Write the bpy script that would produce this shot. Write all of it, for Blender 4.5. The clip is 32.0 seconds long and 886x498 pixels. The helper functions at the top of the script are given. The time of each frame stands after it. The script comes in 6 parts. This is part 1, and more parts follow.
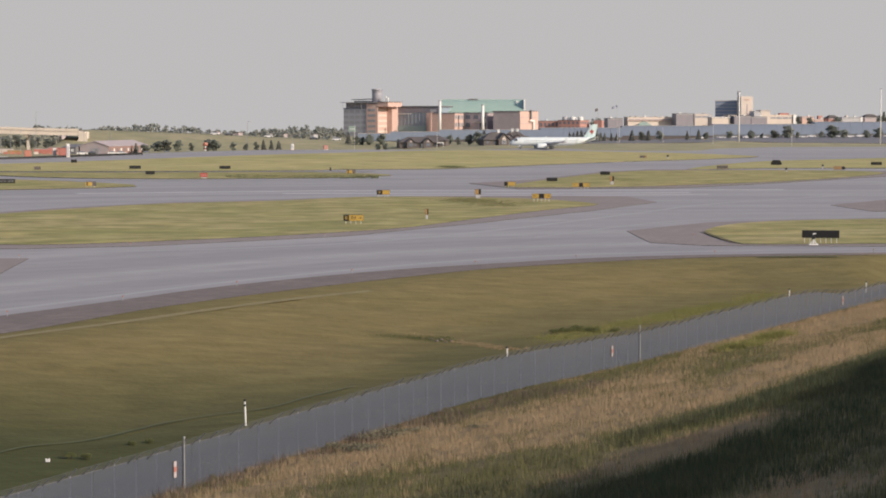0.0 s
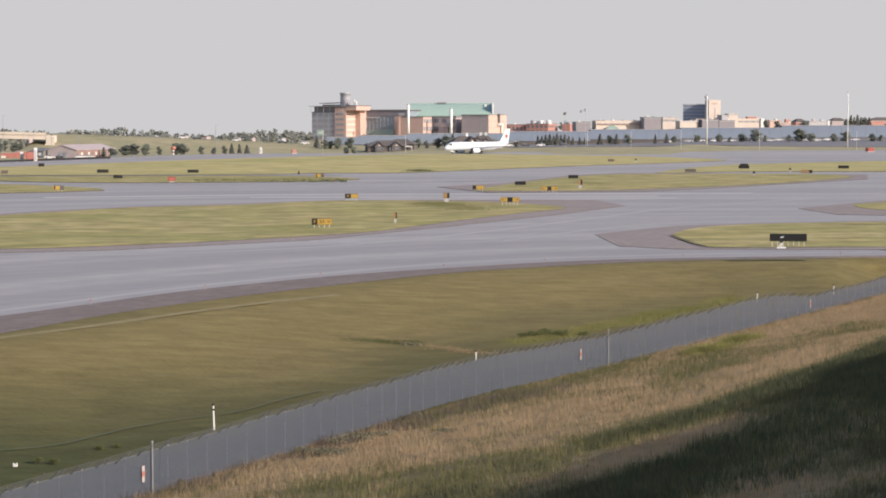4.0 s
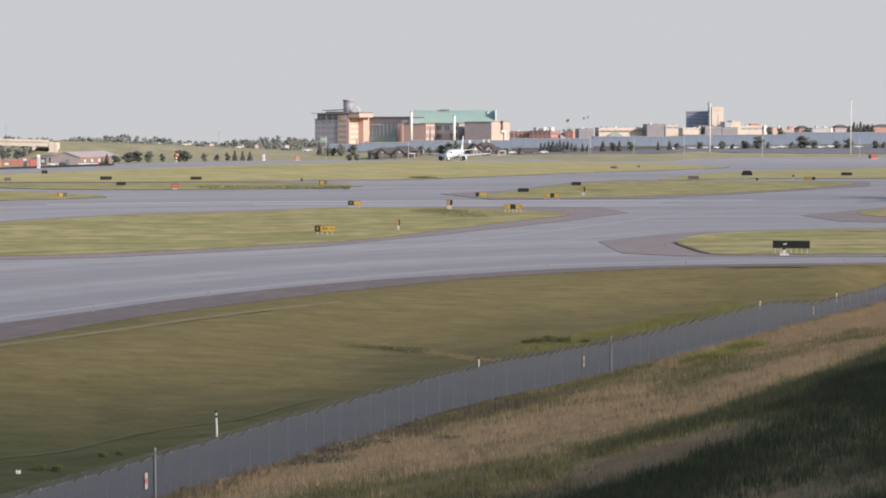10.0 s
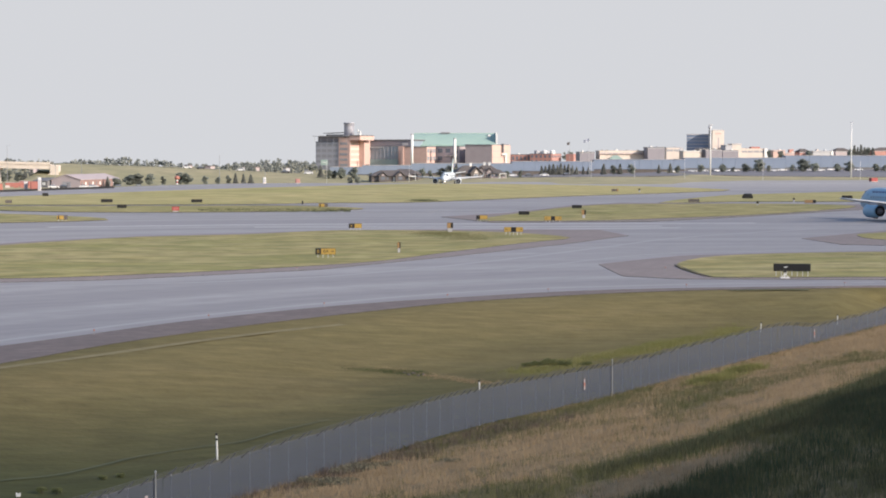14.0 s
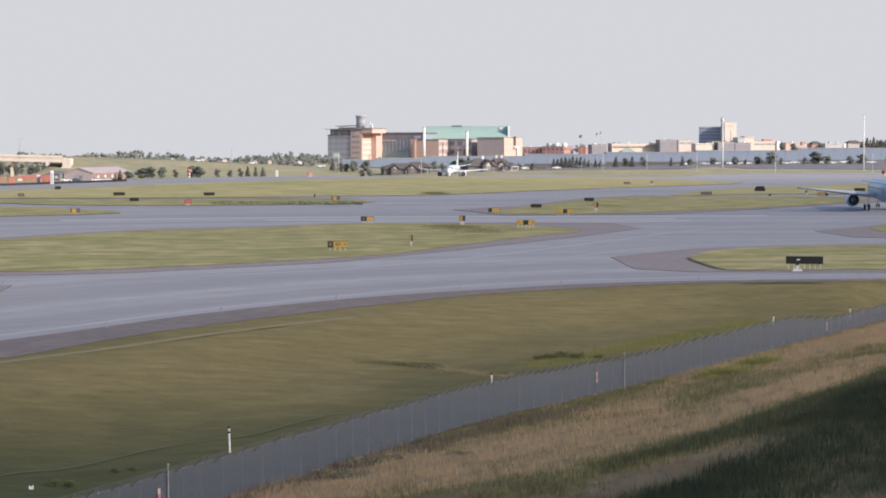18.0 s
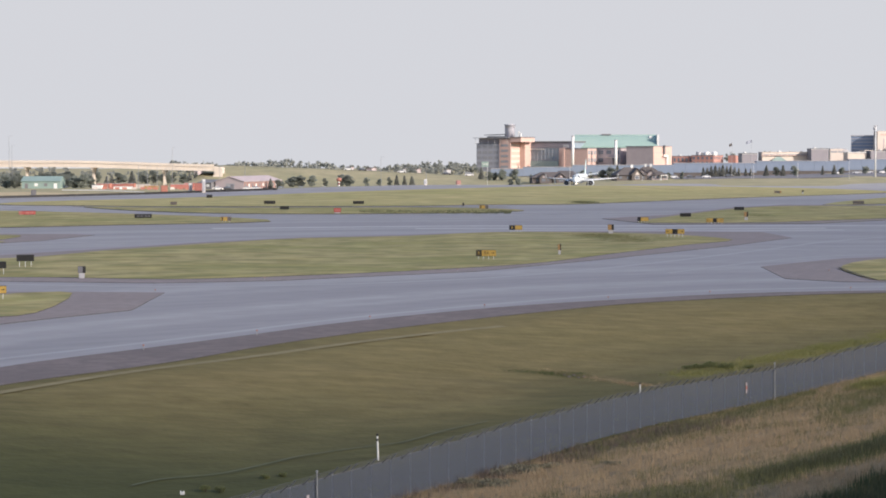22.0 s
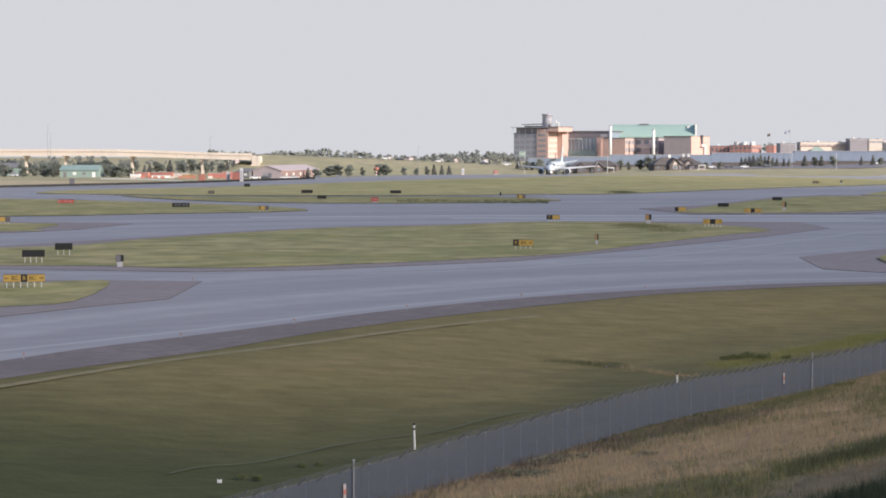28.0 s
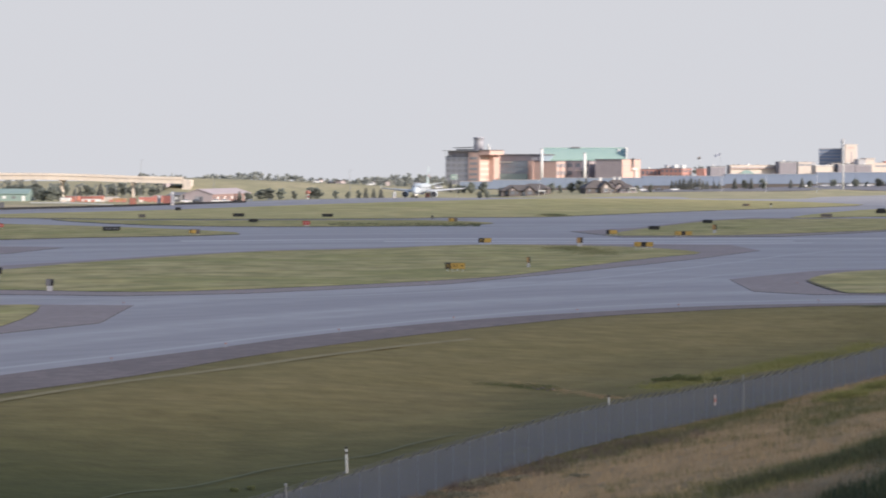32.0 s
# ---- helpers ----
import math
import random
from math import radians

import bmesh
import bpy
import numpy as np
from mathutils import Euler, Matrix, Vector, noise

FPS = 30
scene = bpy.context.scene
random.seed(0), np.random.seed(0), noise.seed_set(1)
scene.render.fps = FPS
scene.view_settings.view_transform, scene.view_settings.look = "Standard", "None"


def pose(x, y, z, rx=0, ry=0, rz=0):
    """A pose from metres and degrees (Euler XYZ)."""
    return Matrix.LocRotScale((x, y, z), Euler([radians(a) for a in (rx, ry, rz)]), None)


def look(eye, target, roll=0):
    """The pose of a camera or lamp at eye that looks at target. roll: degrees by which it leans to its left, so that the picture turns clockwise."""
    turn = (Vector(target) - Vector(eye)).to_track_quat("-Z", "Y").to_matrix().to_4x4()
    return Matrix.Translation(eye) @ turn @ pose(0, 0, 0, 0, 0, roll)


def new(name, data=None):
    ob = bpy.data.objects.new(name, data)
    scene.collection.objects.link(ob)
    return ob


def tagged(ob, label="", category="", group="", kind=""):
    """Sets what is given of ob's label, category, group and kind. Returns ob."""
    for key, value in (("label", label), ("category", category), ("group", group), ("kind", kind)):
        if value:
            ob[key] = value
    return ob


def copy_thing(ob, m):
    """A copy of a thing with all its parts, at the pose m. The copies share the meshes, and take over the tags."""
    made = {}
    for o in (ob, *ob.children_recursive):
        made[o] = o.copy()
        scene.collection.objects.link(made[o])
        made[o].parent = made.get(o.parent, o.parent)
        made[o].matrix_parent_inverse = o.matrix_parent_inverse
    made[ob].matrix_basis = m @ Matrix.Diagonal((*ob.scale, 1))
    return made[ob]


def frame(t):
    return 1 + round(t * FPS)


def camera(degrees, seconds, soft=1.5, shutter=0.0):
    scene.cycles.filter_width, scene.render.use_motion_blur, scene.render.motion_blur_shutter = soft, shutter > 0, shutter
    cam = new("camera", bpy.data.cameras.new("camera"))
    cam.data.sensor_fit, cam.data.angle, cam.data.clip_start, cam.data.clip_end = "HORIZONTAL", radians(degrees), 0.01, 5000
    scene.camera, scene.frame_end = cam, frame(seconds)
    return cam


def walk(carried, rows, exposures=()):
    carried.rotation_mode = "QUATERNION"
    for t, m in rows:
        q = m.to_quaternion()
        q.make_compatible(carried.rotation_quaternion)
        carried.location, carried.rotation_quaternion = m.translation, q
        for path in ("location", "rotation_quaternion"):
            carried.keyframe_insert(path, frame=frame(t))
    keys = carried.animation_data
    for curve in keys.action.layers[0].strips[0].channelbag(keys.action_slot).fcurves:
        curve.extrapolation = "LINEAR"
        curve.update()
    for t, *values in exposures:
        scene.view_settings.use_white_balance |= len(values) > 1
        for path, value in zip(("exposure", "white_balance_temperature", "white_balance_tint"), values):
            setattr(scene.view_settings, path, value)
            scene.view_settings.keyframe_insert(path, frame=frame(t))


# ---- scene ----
EYE = (0.0, 0.0, 12.4)
cam = camera(23.5, 32.0, soft=1.85, shutter=0.5)


def heading(yaw, pitch, roll):
    a, b = radians(yaw), radians(pitch)
    way = Vector((-math.sin(a) * math.cos(b), math.cos(a) * math.cos(b), math.sin(b)))
    return look(EYE, Vector(EYE) + way * 100, roll)


# seconds, turn to the left, tilt up, roll
PATH = [
    (0, -0.087, -3.503, 0.008), (0.5, -0.206, -3.727, -0.008), (1, -0.530, -3.757, -0.008), (1.5, -0.739, -3.754, -0.006), (2, -0.878, -3.686, -0.003),
    (2.5, -0.949, -3.593, -0.000), (3, -0.947, -3.541, -0.009), (3.5, -0.947, -3.469, -0.006), (5.5, -0.875, -3.312, -0.007), (6, -0.855, -3.310, -0.011),
    (6.5, -0.809, -3.334, -0.011), (7, -0.809, -3.336, -0.006), (7.5, -0.810, -3.304, -0.005), (8, -0.832, -3.287, -0.010), (8.5, -0.852, -3.264, -0.013),
    (9, -0.855, -3.260, -0.012), (9.5, -0.855, -3.237, -0.012), (10, -0.855, -3.216, -0.010), (10.5, -0.855, -3.239, -0.010), (11, -0.855, -3.272, -0.012),
    (11.5, -0.817, -3.293, -0.012), (12, -0.809, -3.293, -0.003), (12.5, -0.801, -3.272, -0.013), (13, -0.857, -3.171, -0.007), (13.5, -0.903, -2.951, 0.016),
    (14, -0.837, -2.602, 0.023), (14.5, -0.741, -2.398, 0.009), (16.5, -0.385, -2.177, 0.022), (17, -0.312, -2.285, -0.001), (17.5, -0.137, -2.594, -0.019),
    (18, -0.510, -2.793, -0.032), (18.5, -0.127, -2.961, -0.044), (18.8, 2.930, -2.898, 0.000), (19, 4.481, -3.019, -0.069), (19.5, 4.995, -2.818, -0.055),
    (20, 3.545, -2.535, -0.017), (20.5, 3.263, -2.489, -0.010), (21, 3.270, -2.632, -0.027), (21.5, 3.332, -2.615, -0.044), (22, 3.483, -2.554, -0.047),
    (22.5, 3.595, -2.549, -0.062), (23, 3.593, -2.612, 0.017), (23.5, 3.641, -2.640, 0.037), (24, 3.619, -2.620, 0.046), (24.5, 3.572, -2.589, 0.018),
    (25, 3.600, -2.565, 0.050), (25.5, 3.755, -2.518, 0.066), (27.5, 4.479, -2.916, 0.034), (28, 4.482, -2.837, 0.052), (28.5, 4.514, -2.539, 0.078),
    (29, 4.532, -2.376, 0.076), (29.5, 4.727, -2.303, 0.075), (30, 5.049, -2.248, 0.042), (30.5, 5.029, -2.267, 0.036), (31, 4.937, -2.395, -0.041),
    (31.5, 4.384, -2.316, -0.043), (32, 2.649, -2.211, 0.001),
]

walk(cam, [(t, heading(y, p, r)) for t, y, p, r in PATH],
     exposures=[(0, -0.19, 6590, 11), (1, 0.14, 6560, 11), (2, 0.15, 6550, 11.5), (3, 0.09, 6510, 11.5), (6, 0.08, 6430, 11), (8, 0.05, 6350, 10.5), (10, 0.05, 6280, 10), (11, 0.21, 6270, 10), (13, 0.23, 6235, 10), (17, 0.22, 6200, 11),
                (19, 0.22, 6190, 11.5), (25, 0.22, 6175, 11.5), (32, 0.22, 6175, 11.5)])

# ---- light: hazy evening sky, low sun from the right and a little behind ----
SUN_EL, SUN_AZ = 23.0, 33.0      # degrees up; degrees behind the right-hand side
world = bpy.data.worlds.new("hazy_sky")
scene.world = world
world.use_nodes = True
wn, wl = world.node_tree.nodes, world.node_tree.links
sky = wn.new("ShaderNodeTexSky")
sky.sky_type, sky.sun_disc = "NISHITA", False
sky.sun_elevation, sky.sun_rotation = radians(SUN_EL), radians(90 + SUN_AZ)
sky.air_density, sky.dust_density, sky.ozone_density = 1.0, 2.5, 1.0
pale = wn.new("ShaderNodeHueSaturation")
pale.inputs["Saturation"].default_value, pale.inputs["Value"].default_value = 1.5, 1.65
veil = wn.new("ShaderNodeMix")
veil.data_type = "RGBA"
up = wn.new("ShaderNodeSeparateXYZ")
thin = wn.new("ShaderNodeMapRange")      # the haze is thick at the horizon and thins out overhead
thin.interpolation_type = "SMOOTHSTEP"
thin.inputs["From Min"].default_value, thin.inputs["From Max"].default_value = 0.10, 0.60
thin.inputs["To Min"].default_value, thin.inputs["To Max"].default_value = 1.0, 0.15
wl.new(wn.new("ShaderNodeTexCoord").outputs["Generated"], up.inputs[0])
wl.new(up.outputs["Z"], thin.inputs["Value"])
wl.new(thin.outputs[0], veil.inputs["Factor"])
veil.inputs["B"].default_value = (5.79, 5.73, 5.76, 1)
wl.new(sky.outputs["Color"], pale.inputs["Color"])
wl.new(pale.outputs["Color"], veil.inputs["A"])
wl.new(veil.outputs["Result"], wn["Background"].inputs["Color"])
wn["Background"].inputs["Strength"].default_value = 0.1

sun = new("sun", bpy.data.lights.new("sun", "SUN"))
sun.data.energy, sun.data.angle, sun.data.color = 5.0, radians(0.5), (1.0, 0.87, 0.72)
TO_SUN = Vector((math.cos(radians(SUN_AZ)) * math.cos(radians(SUN_EL)), -math.sin(radians(SUN_AZ)) * math.cos(radians(SUN_EL)), math.sin(radians(SUN_EL))))
sun.matrix_world = look(TO_SUN * 300, (0, 0, 0))


def drifting_cloud():
    """A thin cloud, 600 m up and towards the sun, whose soft front edge drifts across it and slowly dims the near airfield."""
    m = bpy.data.materials.new("thin_cloud")
    m.use_nodes = True
    n, l = m.node_tree.nodes, m.node_tree.links
    sep = n.new("ShaderNodeSeparateXYZ")
    l.new(n.new("ShaderNodeTexCoord").outputs["Object"], sep.inputs[0])
    layers = []                               # a broad veil that thickens slowly, and a low southern streak in front of it
    for ramps in ((("X", -792, -192, 0, .50), ("Y", 610, 320, 0, 1), ("Y", -140, 0, .62, 1), ("Y", -700, -500, 0, 1), ("X", 900, 700, 0, 1)),
                  (("X", -900, -640, 0, .36), ("Y", -10, -110, 0, 1), ("Y", -700, -500, 0, 1), ("X", 900, 700, 0, 1))):
        thick = None
        for axis, a, b, lo, hi in ramps:
            r = n.new("ShaderNodeMapRange")
            r.inputs["From Min"].default_value, r.inputs["From Max"].default_value = a, b
            r.inputs["To Min"].default_value, r.inputs["To Max"].default_value = lo, hi
            l.new(sep.outputs[axis], r.inputs["Value"])
            if thick is None:
                thick = r.outputs[0]
            else:
                mul = n.new("ShaderNodeMath")
                mul.operation = "MULTIPLY"
                l.new(thick, mul.inputs[0])
                l.new(r.outputs[0], mul.inputs[1])
                thick = mul.outputs[0]
        layers.append(thick)
    both = n.new("ShaderNodeMath")
    both.operation = "MAXIMUM"
    l.new(layers[0], both.inputs[0])
    l.new(layers[1], both.inputs[1])
    thick = both.outputs[0]
    haze, clear, mixed = n.new("ShaderNodeBsdfTranslucent"), n.new("ShaderNodeBsdfTransparent"), n.new("ShaderNodeMixShader")
    haze.inputs["Color"].default_value = (.9, .9, .9, 1)
    l.new(thick, mixed.inputs["Fac"])
    l.new(clear.outputs[0], mixed.inputs[1])
    l.new(haze.outputs[0], mixed.inputs[2])
    l.new(mixed.outputs[0], n["Material Output"].inputs["Surface"])
    bm = bmesh.new()
    k = 30
    sides = []
    for way in (-1, 1):
        rows = []
        for j in range(k + 1):
            row = []
            for i in range(k + 1):
                x, y = -900 + 1800 * i / k, -700 + 1320 * j / k
                rim = math.sin(math.pi * i / k) * math.sin(math.pi * j / k)
                row.append(bm.verts.new((x, y, way * (4 + 40 * rim ** .5 * (1 + .5 * noise.noise((x * .006, y * .006, way)))))))
            rows.append(row)
        sides.append(rows)
        for a, b in zip(rows, rows[1:]):
            for i in range(k):
                bm.faces.new((a[i], a[i + 1], b[i + 1], b[i]) if way > 0 else (a[i], b[i], b[i + 1], a[i + 1]))
    low, high = sides
    rim = [(0, i) for i in range(k)] + [(j, k) for j in range(k)] + [(k, i) for i in range(k, 0, -1)] + [(j, 0) for j in range(k, 0, -1)]
    for (j0, i0), (j1, i1) in zip(rim, rim[1:] + rim[:1]):
        bm.faces.new((low[j0][i0], low[j1][i1], high[j1][i1], high[j0][i0]))
    me = bpy.data.meshes.new("cloud")
    bm.to_mesh(me)
    bm.free()
    me.materials.append(m)
    me.shade_smooth()
    return tagged(new("cloud", me), "thin pale drifting cloud with soft edges before the sun", "cloud", kind="structure")


CLOUD = drifting_cloud()


# ---- materials ----
def surf(name, a, b, size=1.0, rough=0.7, metal=0.0, bump=0.0, stretch=(1, 1, 1), world_space=False, fine=12.0, coat=0.0, vary=0.0, thin=0.0):
    """Colour a to b by noise of that size in metres, with a finer grain over it."""
    m = bpy.data.materials.new(name)
    m.use_nodes = True
    n, l = m.node_tree.nodes, m.node_tree.links
    p = n["Principled BSDF"]
    if world_space:
        src = n.new("ShaderNodeNewGeometry").outputs["Position"]
    else:
        src = n.new("ShaderNodeTexCoord").outputs["Object"]
    mp = n.new("ShaderNodeMapping")
    mp.inputs["Scale"].default_value = [s / size for s in stretch]
    l.new(src, mp.inputs["Vector"])
    big = n.new("ShaderNodeTexNoise")
    big.inputs["Scale"].default_value, big.inputs["Detail"].default_value = 1.0, 4.0
    small = n.new("ShaderNodeTexNoise")
    small.inputs["Scale"].default_value, small.inputs["Detail"].default_value = fine, 3.0
    l.new(mp.outputs[0], big.inputs["Vector"])
    l.new(mp.outputs[0], small.inputs["Vector"])
    add = n.new("ShaderNodeMath")
    add.operation = "MULTIPLY_ADD"
    l.new(small.outputs[0], add.inputs[0])
    add.inputs[1].default_value = 0.45
    l.new(big.outputs[0], add.inputs[2])
    ramp = n.new("ShaderNodeMapRange")
    ramp.inputs["From Min"].default_value, ramp.inputs["From Max"].default_value = 0.5, 0.95
    l.new(add.outputs[0], ramp.inputs["Value"])
    mix = n.new("ShaderNodeMix")
    mix.data_type = "RGBA"
    mix.inputs["A"].default_value, mix.inputs["B"].default_value = (*a, 1), (*b, 1)
    l.new(ramp.outputs[0], mix.inputs["Factor"])
    col = mix.outputs["Result"]
    if vary:
        info = n.new("ShaderNodeObjectInfo")
        hs = n.new("ShaderNodeHueSaturation")
        mr = n.new("ShaderNodeMapRange")
        mr.inputs["To Min"].default_value, mr.inputs["To Max"].default_value = 1 - vary, 1 + vary
        l.new(info.outputs["Random"], mr.inputs["Value"])
        l.new(mr.outputs[0], hs.inputs["Value"])
        l.new(col, hs.inputs["Color"])
        col = hs.outputs["Color"]
    l.new(col, p.inputs["Base Color"])
    p.inputs["Roughness"].default_value, p.inputs["Metallic"].default_value = rough, metal
    p.inputs["Coat Weight"].default_value = coat
    if bump:
        bp = n.new("ShaderNodeBump")
        bp.inputs["Strength"].default_value, bp.inputs["Distance"].default_value = 1.0, bump
        l.new(small.outputs[0], bp.inputs["Height"])
        l.new(bp.outputs[0], p.inputs["Normal"])
    if thin:                                  # leaves let some light through
        tr, ms = n.new("ShaderNodeBsdfTranslucent"), n.new("ShaderNodeMixShader")
        l.new(col, tr.inputs["Color"])
        ms.inputs["Fac"].default_value = thin
        l.new(p.outputs[0], ms.inputs[1])
        l.new(tr.outputs[0], ms.inputs[2])
        l.new(ms.outputs[0], n["Material Output"].inputs["Surface"])
    return m


def layered(name, cols, sizes, rough=0.95, turn=0.0, bump=0.05, stretch=(1, 1, 1), lush=None, lanes=None, dry=None, amount=.75, streaks=None):
    """Ground cover: four colours mixed by three noises of different size in world metres, the pattern turned and stretched."""
    m = bpy.data.materials.new(name)
    m.use_nodes = True
    n, l = m.node_tree.nodes, m.node_tree.links
    p = n["Principled BSDF"]
    mp = n.new("ShaderNodeMapping")
    mp.inputs["Rotation"].default_value = (0, 0, radians(turn))
    l.new(n.new("ShaderNodeNewGeometry").outputs["Position"], mp.inputs["Vector"])
    st = n.new("ShaderNodeMapping")
    st.inputs["Scale"].default_value = stretch
    l.new(mp.outputs[0], st.inputs["Vector"])
    col = None
    for i, s in enumerate(sizes):
        t = n.new("ShaderNodeTexNoise")
        t.inputs["Scale"].default_value, t.inputs["Detail"].default_value, t.inputs["Roughness"].default_value = 1 / s, 6.0, 0.6
        l.new(st.outputs[0], t.inputs["Vector"])
        r = n.new("ShaderNodeMapRange")
        r.inputs["From Min"].default_value, r.inputs["From Max"].default_value = 0.44, 0.58
        l.new(t.outputs[0], r.inputs["Value"])
        mix = n.new("ShaderNodeMix")
        mix.data_type = "RGBA"
        if col is None:
            mix.inputs["A"].default_value = (*cols[0], 1)
        else:
            l.new(col, mix.inputs["A"])
        mix.inputs["B"].default_value = (*cols[i + 1], 1)
        half = n.new("ShaderNodeMath")
        half.operation = "MULTIPLY"
        half.inputs[1].default_value = amount
        l.new(r.outputs[0], half.inputs[0])
        l.new(half.outputs[0], mix.inputs["Factor"])
        col = mix.outputs["Result"]
    if lanes or dry:
        edge = n.new("ShaderNodeAttribute")
        edge.attribute_name = "edge"
    if lanes:                                 # worn or mown lanes that run along the edge of the tarmac
        at = n.new("ShaderNodeCombineXYZ")
        far = n.new("ShaderNodeMapping")
        far.inputs["Scale"].default_value = (.012, .012, .012)
        l.new(mp.outputs[0], far.inputs["Vector"])
        sx = n.new("ShaderNodeSeparateXYZ")
        l.new(far.outputs[0], sx.inputs[0])
        l.new(edge.outputs["Fac"], at.inputs["X"])
        wide = n.new("ShaderNodeMath")
        wide.operation = "MULTIPLY"
        wide.inputs[1].default_value = 3.0
        l.new(sx.outputs["X"], wide.inputs[0])
        l.new(wide.outputs[0], at.inputs["Y"])
        t = n.new("ShaderNodeTexNoise")
        t.inputs["Scale"].default_value, t.inputs["Detail"].default_value = 1 / lanes[0], 3.0
        l.new(at.outputs[0], t.inputs["Vector"])
        r = n.new("ShaderNodeMapRange")
        r.inputs["From Min"].default_value, r.inputs["From Max"].default_value = 0.40, 0.62
        r.inputs["To Max"].default_value = lanes[1]
        l.new(t.outputs[0], r.inputs["Value"])
        mix = n.new("ShaderNodeMix")
        mix.data_type = "RGBA"
        l.new(r.outputs[0], mix.inputs["Factor"])
        l.new(col, mix.inputs["A"])
        mix.inputs["B"].default_value = (*lanes[2], 1)
        col = mix.outputs["Result"]
    if dry:                                   # paler and yellower towards the paving
        r = n.new("ShaderNodeMapRange")
        r.inputs["From Min"].default_value, r.inputs["From Max"].default_value = -65.0, -8.0
        r.inputs["To Max"].default_value = .6
        l.new(edge.outputs["Fac"], r.inputs["Value"])
        mix = n.new("ShaderNodeMix")
        mix.data_type = "RGBA"
        l.new(r.outputs[0], mix.inputs["Factor"])
        l.new(col, mix.inputs["A"])
        mix.inputs["B"].default_value = (*dry, 1)
        col = mix.outputs["Result"]
    if lush:                                  # greener where the mesh's lush attribute is higher
        at = n.new("ShaderNodeAttribute")
        at.attribute_name = "lush"
        mix = n.new("ShaderNodeMix")
        mix.data_type = "RGBA"
        l.new(at.outputs["Fac"], mix.inputs["Factor"])
        l.new(col, mix.inputs["A"])
        mix.inputs["B"].default_value = (*lush, 1)
        col = mix.outputs["Result"]
    if streaks:                               # mowing and wear: long thin lighter and darker streaks
        way = n.new("ShaderNodeMapping")
        way.vector_type = "POINT"
        way.inputs["Rotation"].default_value = (0, 0, radians(streaks[0]))
        l.new(n.new("ShaderNodeNewGeometry").outputs["Position"], way.inputs["Vector"])
        level_of = None
        for thin, (sx, sy) in zip((.6, .4), streaks[1]):
            st = n.new("ShaderNodeMapping")
            st.inputs["Scale"].default_value = (1 / sx, 1 / sy, 1)
            l.new(way.outputs[0], st.inputs["Vector"])
            t = n.new("ShaderNodeTexNoise")
            t.inputs["Scale"].default_value, t.inputs["Detail"].default_value = 1.0, 3.0
            l.new(st.outputs[0], t.inputs["Vector"])
            r = n.new("ShaderNodeMapRange")
            r.inputs["From Min"].default_value, r.inputs["From Max"].default_value = .34, .66
            r.inputs["To Min"].default_value, r.inputs["To Max"].default_value = thin * streaks[2], thin * streaks[3]
            l.new(t.outputs[0], r.inputs["Value"])
            if level_of is None:
                level_of = r.outputs[0]
            else:
                add = n.new("ShaderNodeMath")
                l.new(level_of, add.inputs[0])
                l.new(r.outputs[0], add.inputs[1])
                level_of = add.outputs[0]
        hs = n.new("ShaderNodeHueSaturation")
        l.new(level_of, hs.inputs["Value"])
        l.new(col, hs.inputs["Color"])
        col = hs.outputs["Color"]
    l.new(col, p.inputs["Base Color"])
    p.inputs["Roughness"].default_value = rough
    p.inputs["Specular IOR Level"].default_value = 0.15
    if bump:
        g = n.new("ShaderNodeTexNoise")
        g.inputs["Scale"].default_value, g.inputs["Detail"].default_value = 2.5, 4.0
        l.new(mp.outputs[0], g.inputs["Vector"])
        bp = n.new("ShaderNodeBump")
        bp.inputs["Distance"].default_value = bump
        l.new(g.outputs[0], bp.inputs["Height"])
        l.new(bp.outputs[0], p.inputs["Normal"])
    return m


M = {}
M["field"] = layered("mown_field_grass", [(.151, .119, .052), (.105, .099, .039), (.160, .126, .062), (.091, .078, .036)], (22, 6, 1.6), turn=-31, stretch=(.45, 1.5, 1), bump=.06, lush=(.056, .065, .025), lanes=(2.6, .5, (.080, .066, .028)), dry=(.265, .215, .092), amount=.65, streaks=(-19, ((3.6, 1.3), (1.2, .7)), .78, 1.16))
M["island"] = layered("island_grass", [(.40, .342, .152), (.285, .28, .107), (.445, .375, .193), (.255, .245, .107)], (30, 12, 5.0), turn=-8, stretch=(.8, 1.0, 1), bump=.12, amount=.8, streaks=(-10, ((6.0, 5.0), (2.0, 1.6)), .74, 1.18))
# brighter copy of the island grass: extra light put into its colours
M["island_lit"] = layered("brightened_island_grass", [(.46, .395, .185), (.34, .33, .135), (.51, .43, .225), (.31, .295, .135)], (60, 18, 6.0), turn=-8, stretch=(.6, 1.3, 1), bump=.12, amount=.7, streaks=(-10, ((9.0, 6.0), (3.0, 2.4)), .85, 1.12))
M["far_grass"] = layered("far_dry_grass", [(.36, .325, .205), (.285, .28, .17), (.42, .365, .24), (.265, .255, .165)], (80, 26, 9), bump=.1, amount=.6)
M["far_straw"] = layered("far_straw_grass", [(.57, .465, .30), (.49, .40, .245), (.61, .495, .32), (.41, .345, .20)], (40, 14, 5), bump=.1, amount=.5)
M["hill"] = layered("hillside_grass", [(.32, .232, .128), (.22, .165, .09), (.36, .268, .154), (.18, .138, .077)], (9, 3.5, .8), turn=-63, stretch=(.45, 1.1, 1), bump=.15, lush=(.088, .086, .040), amount=.6)
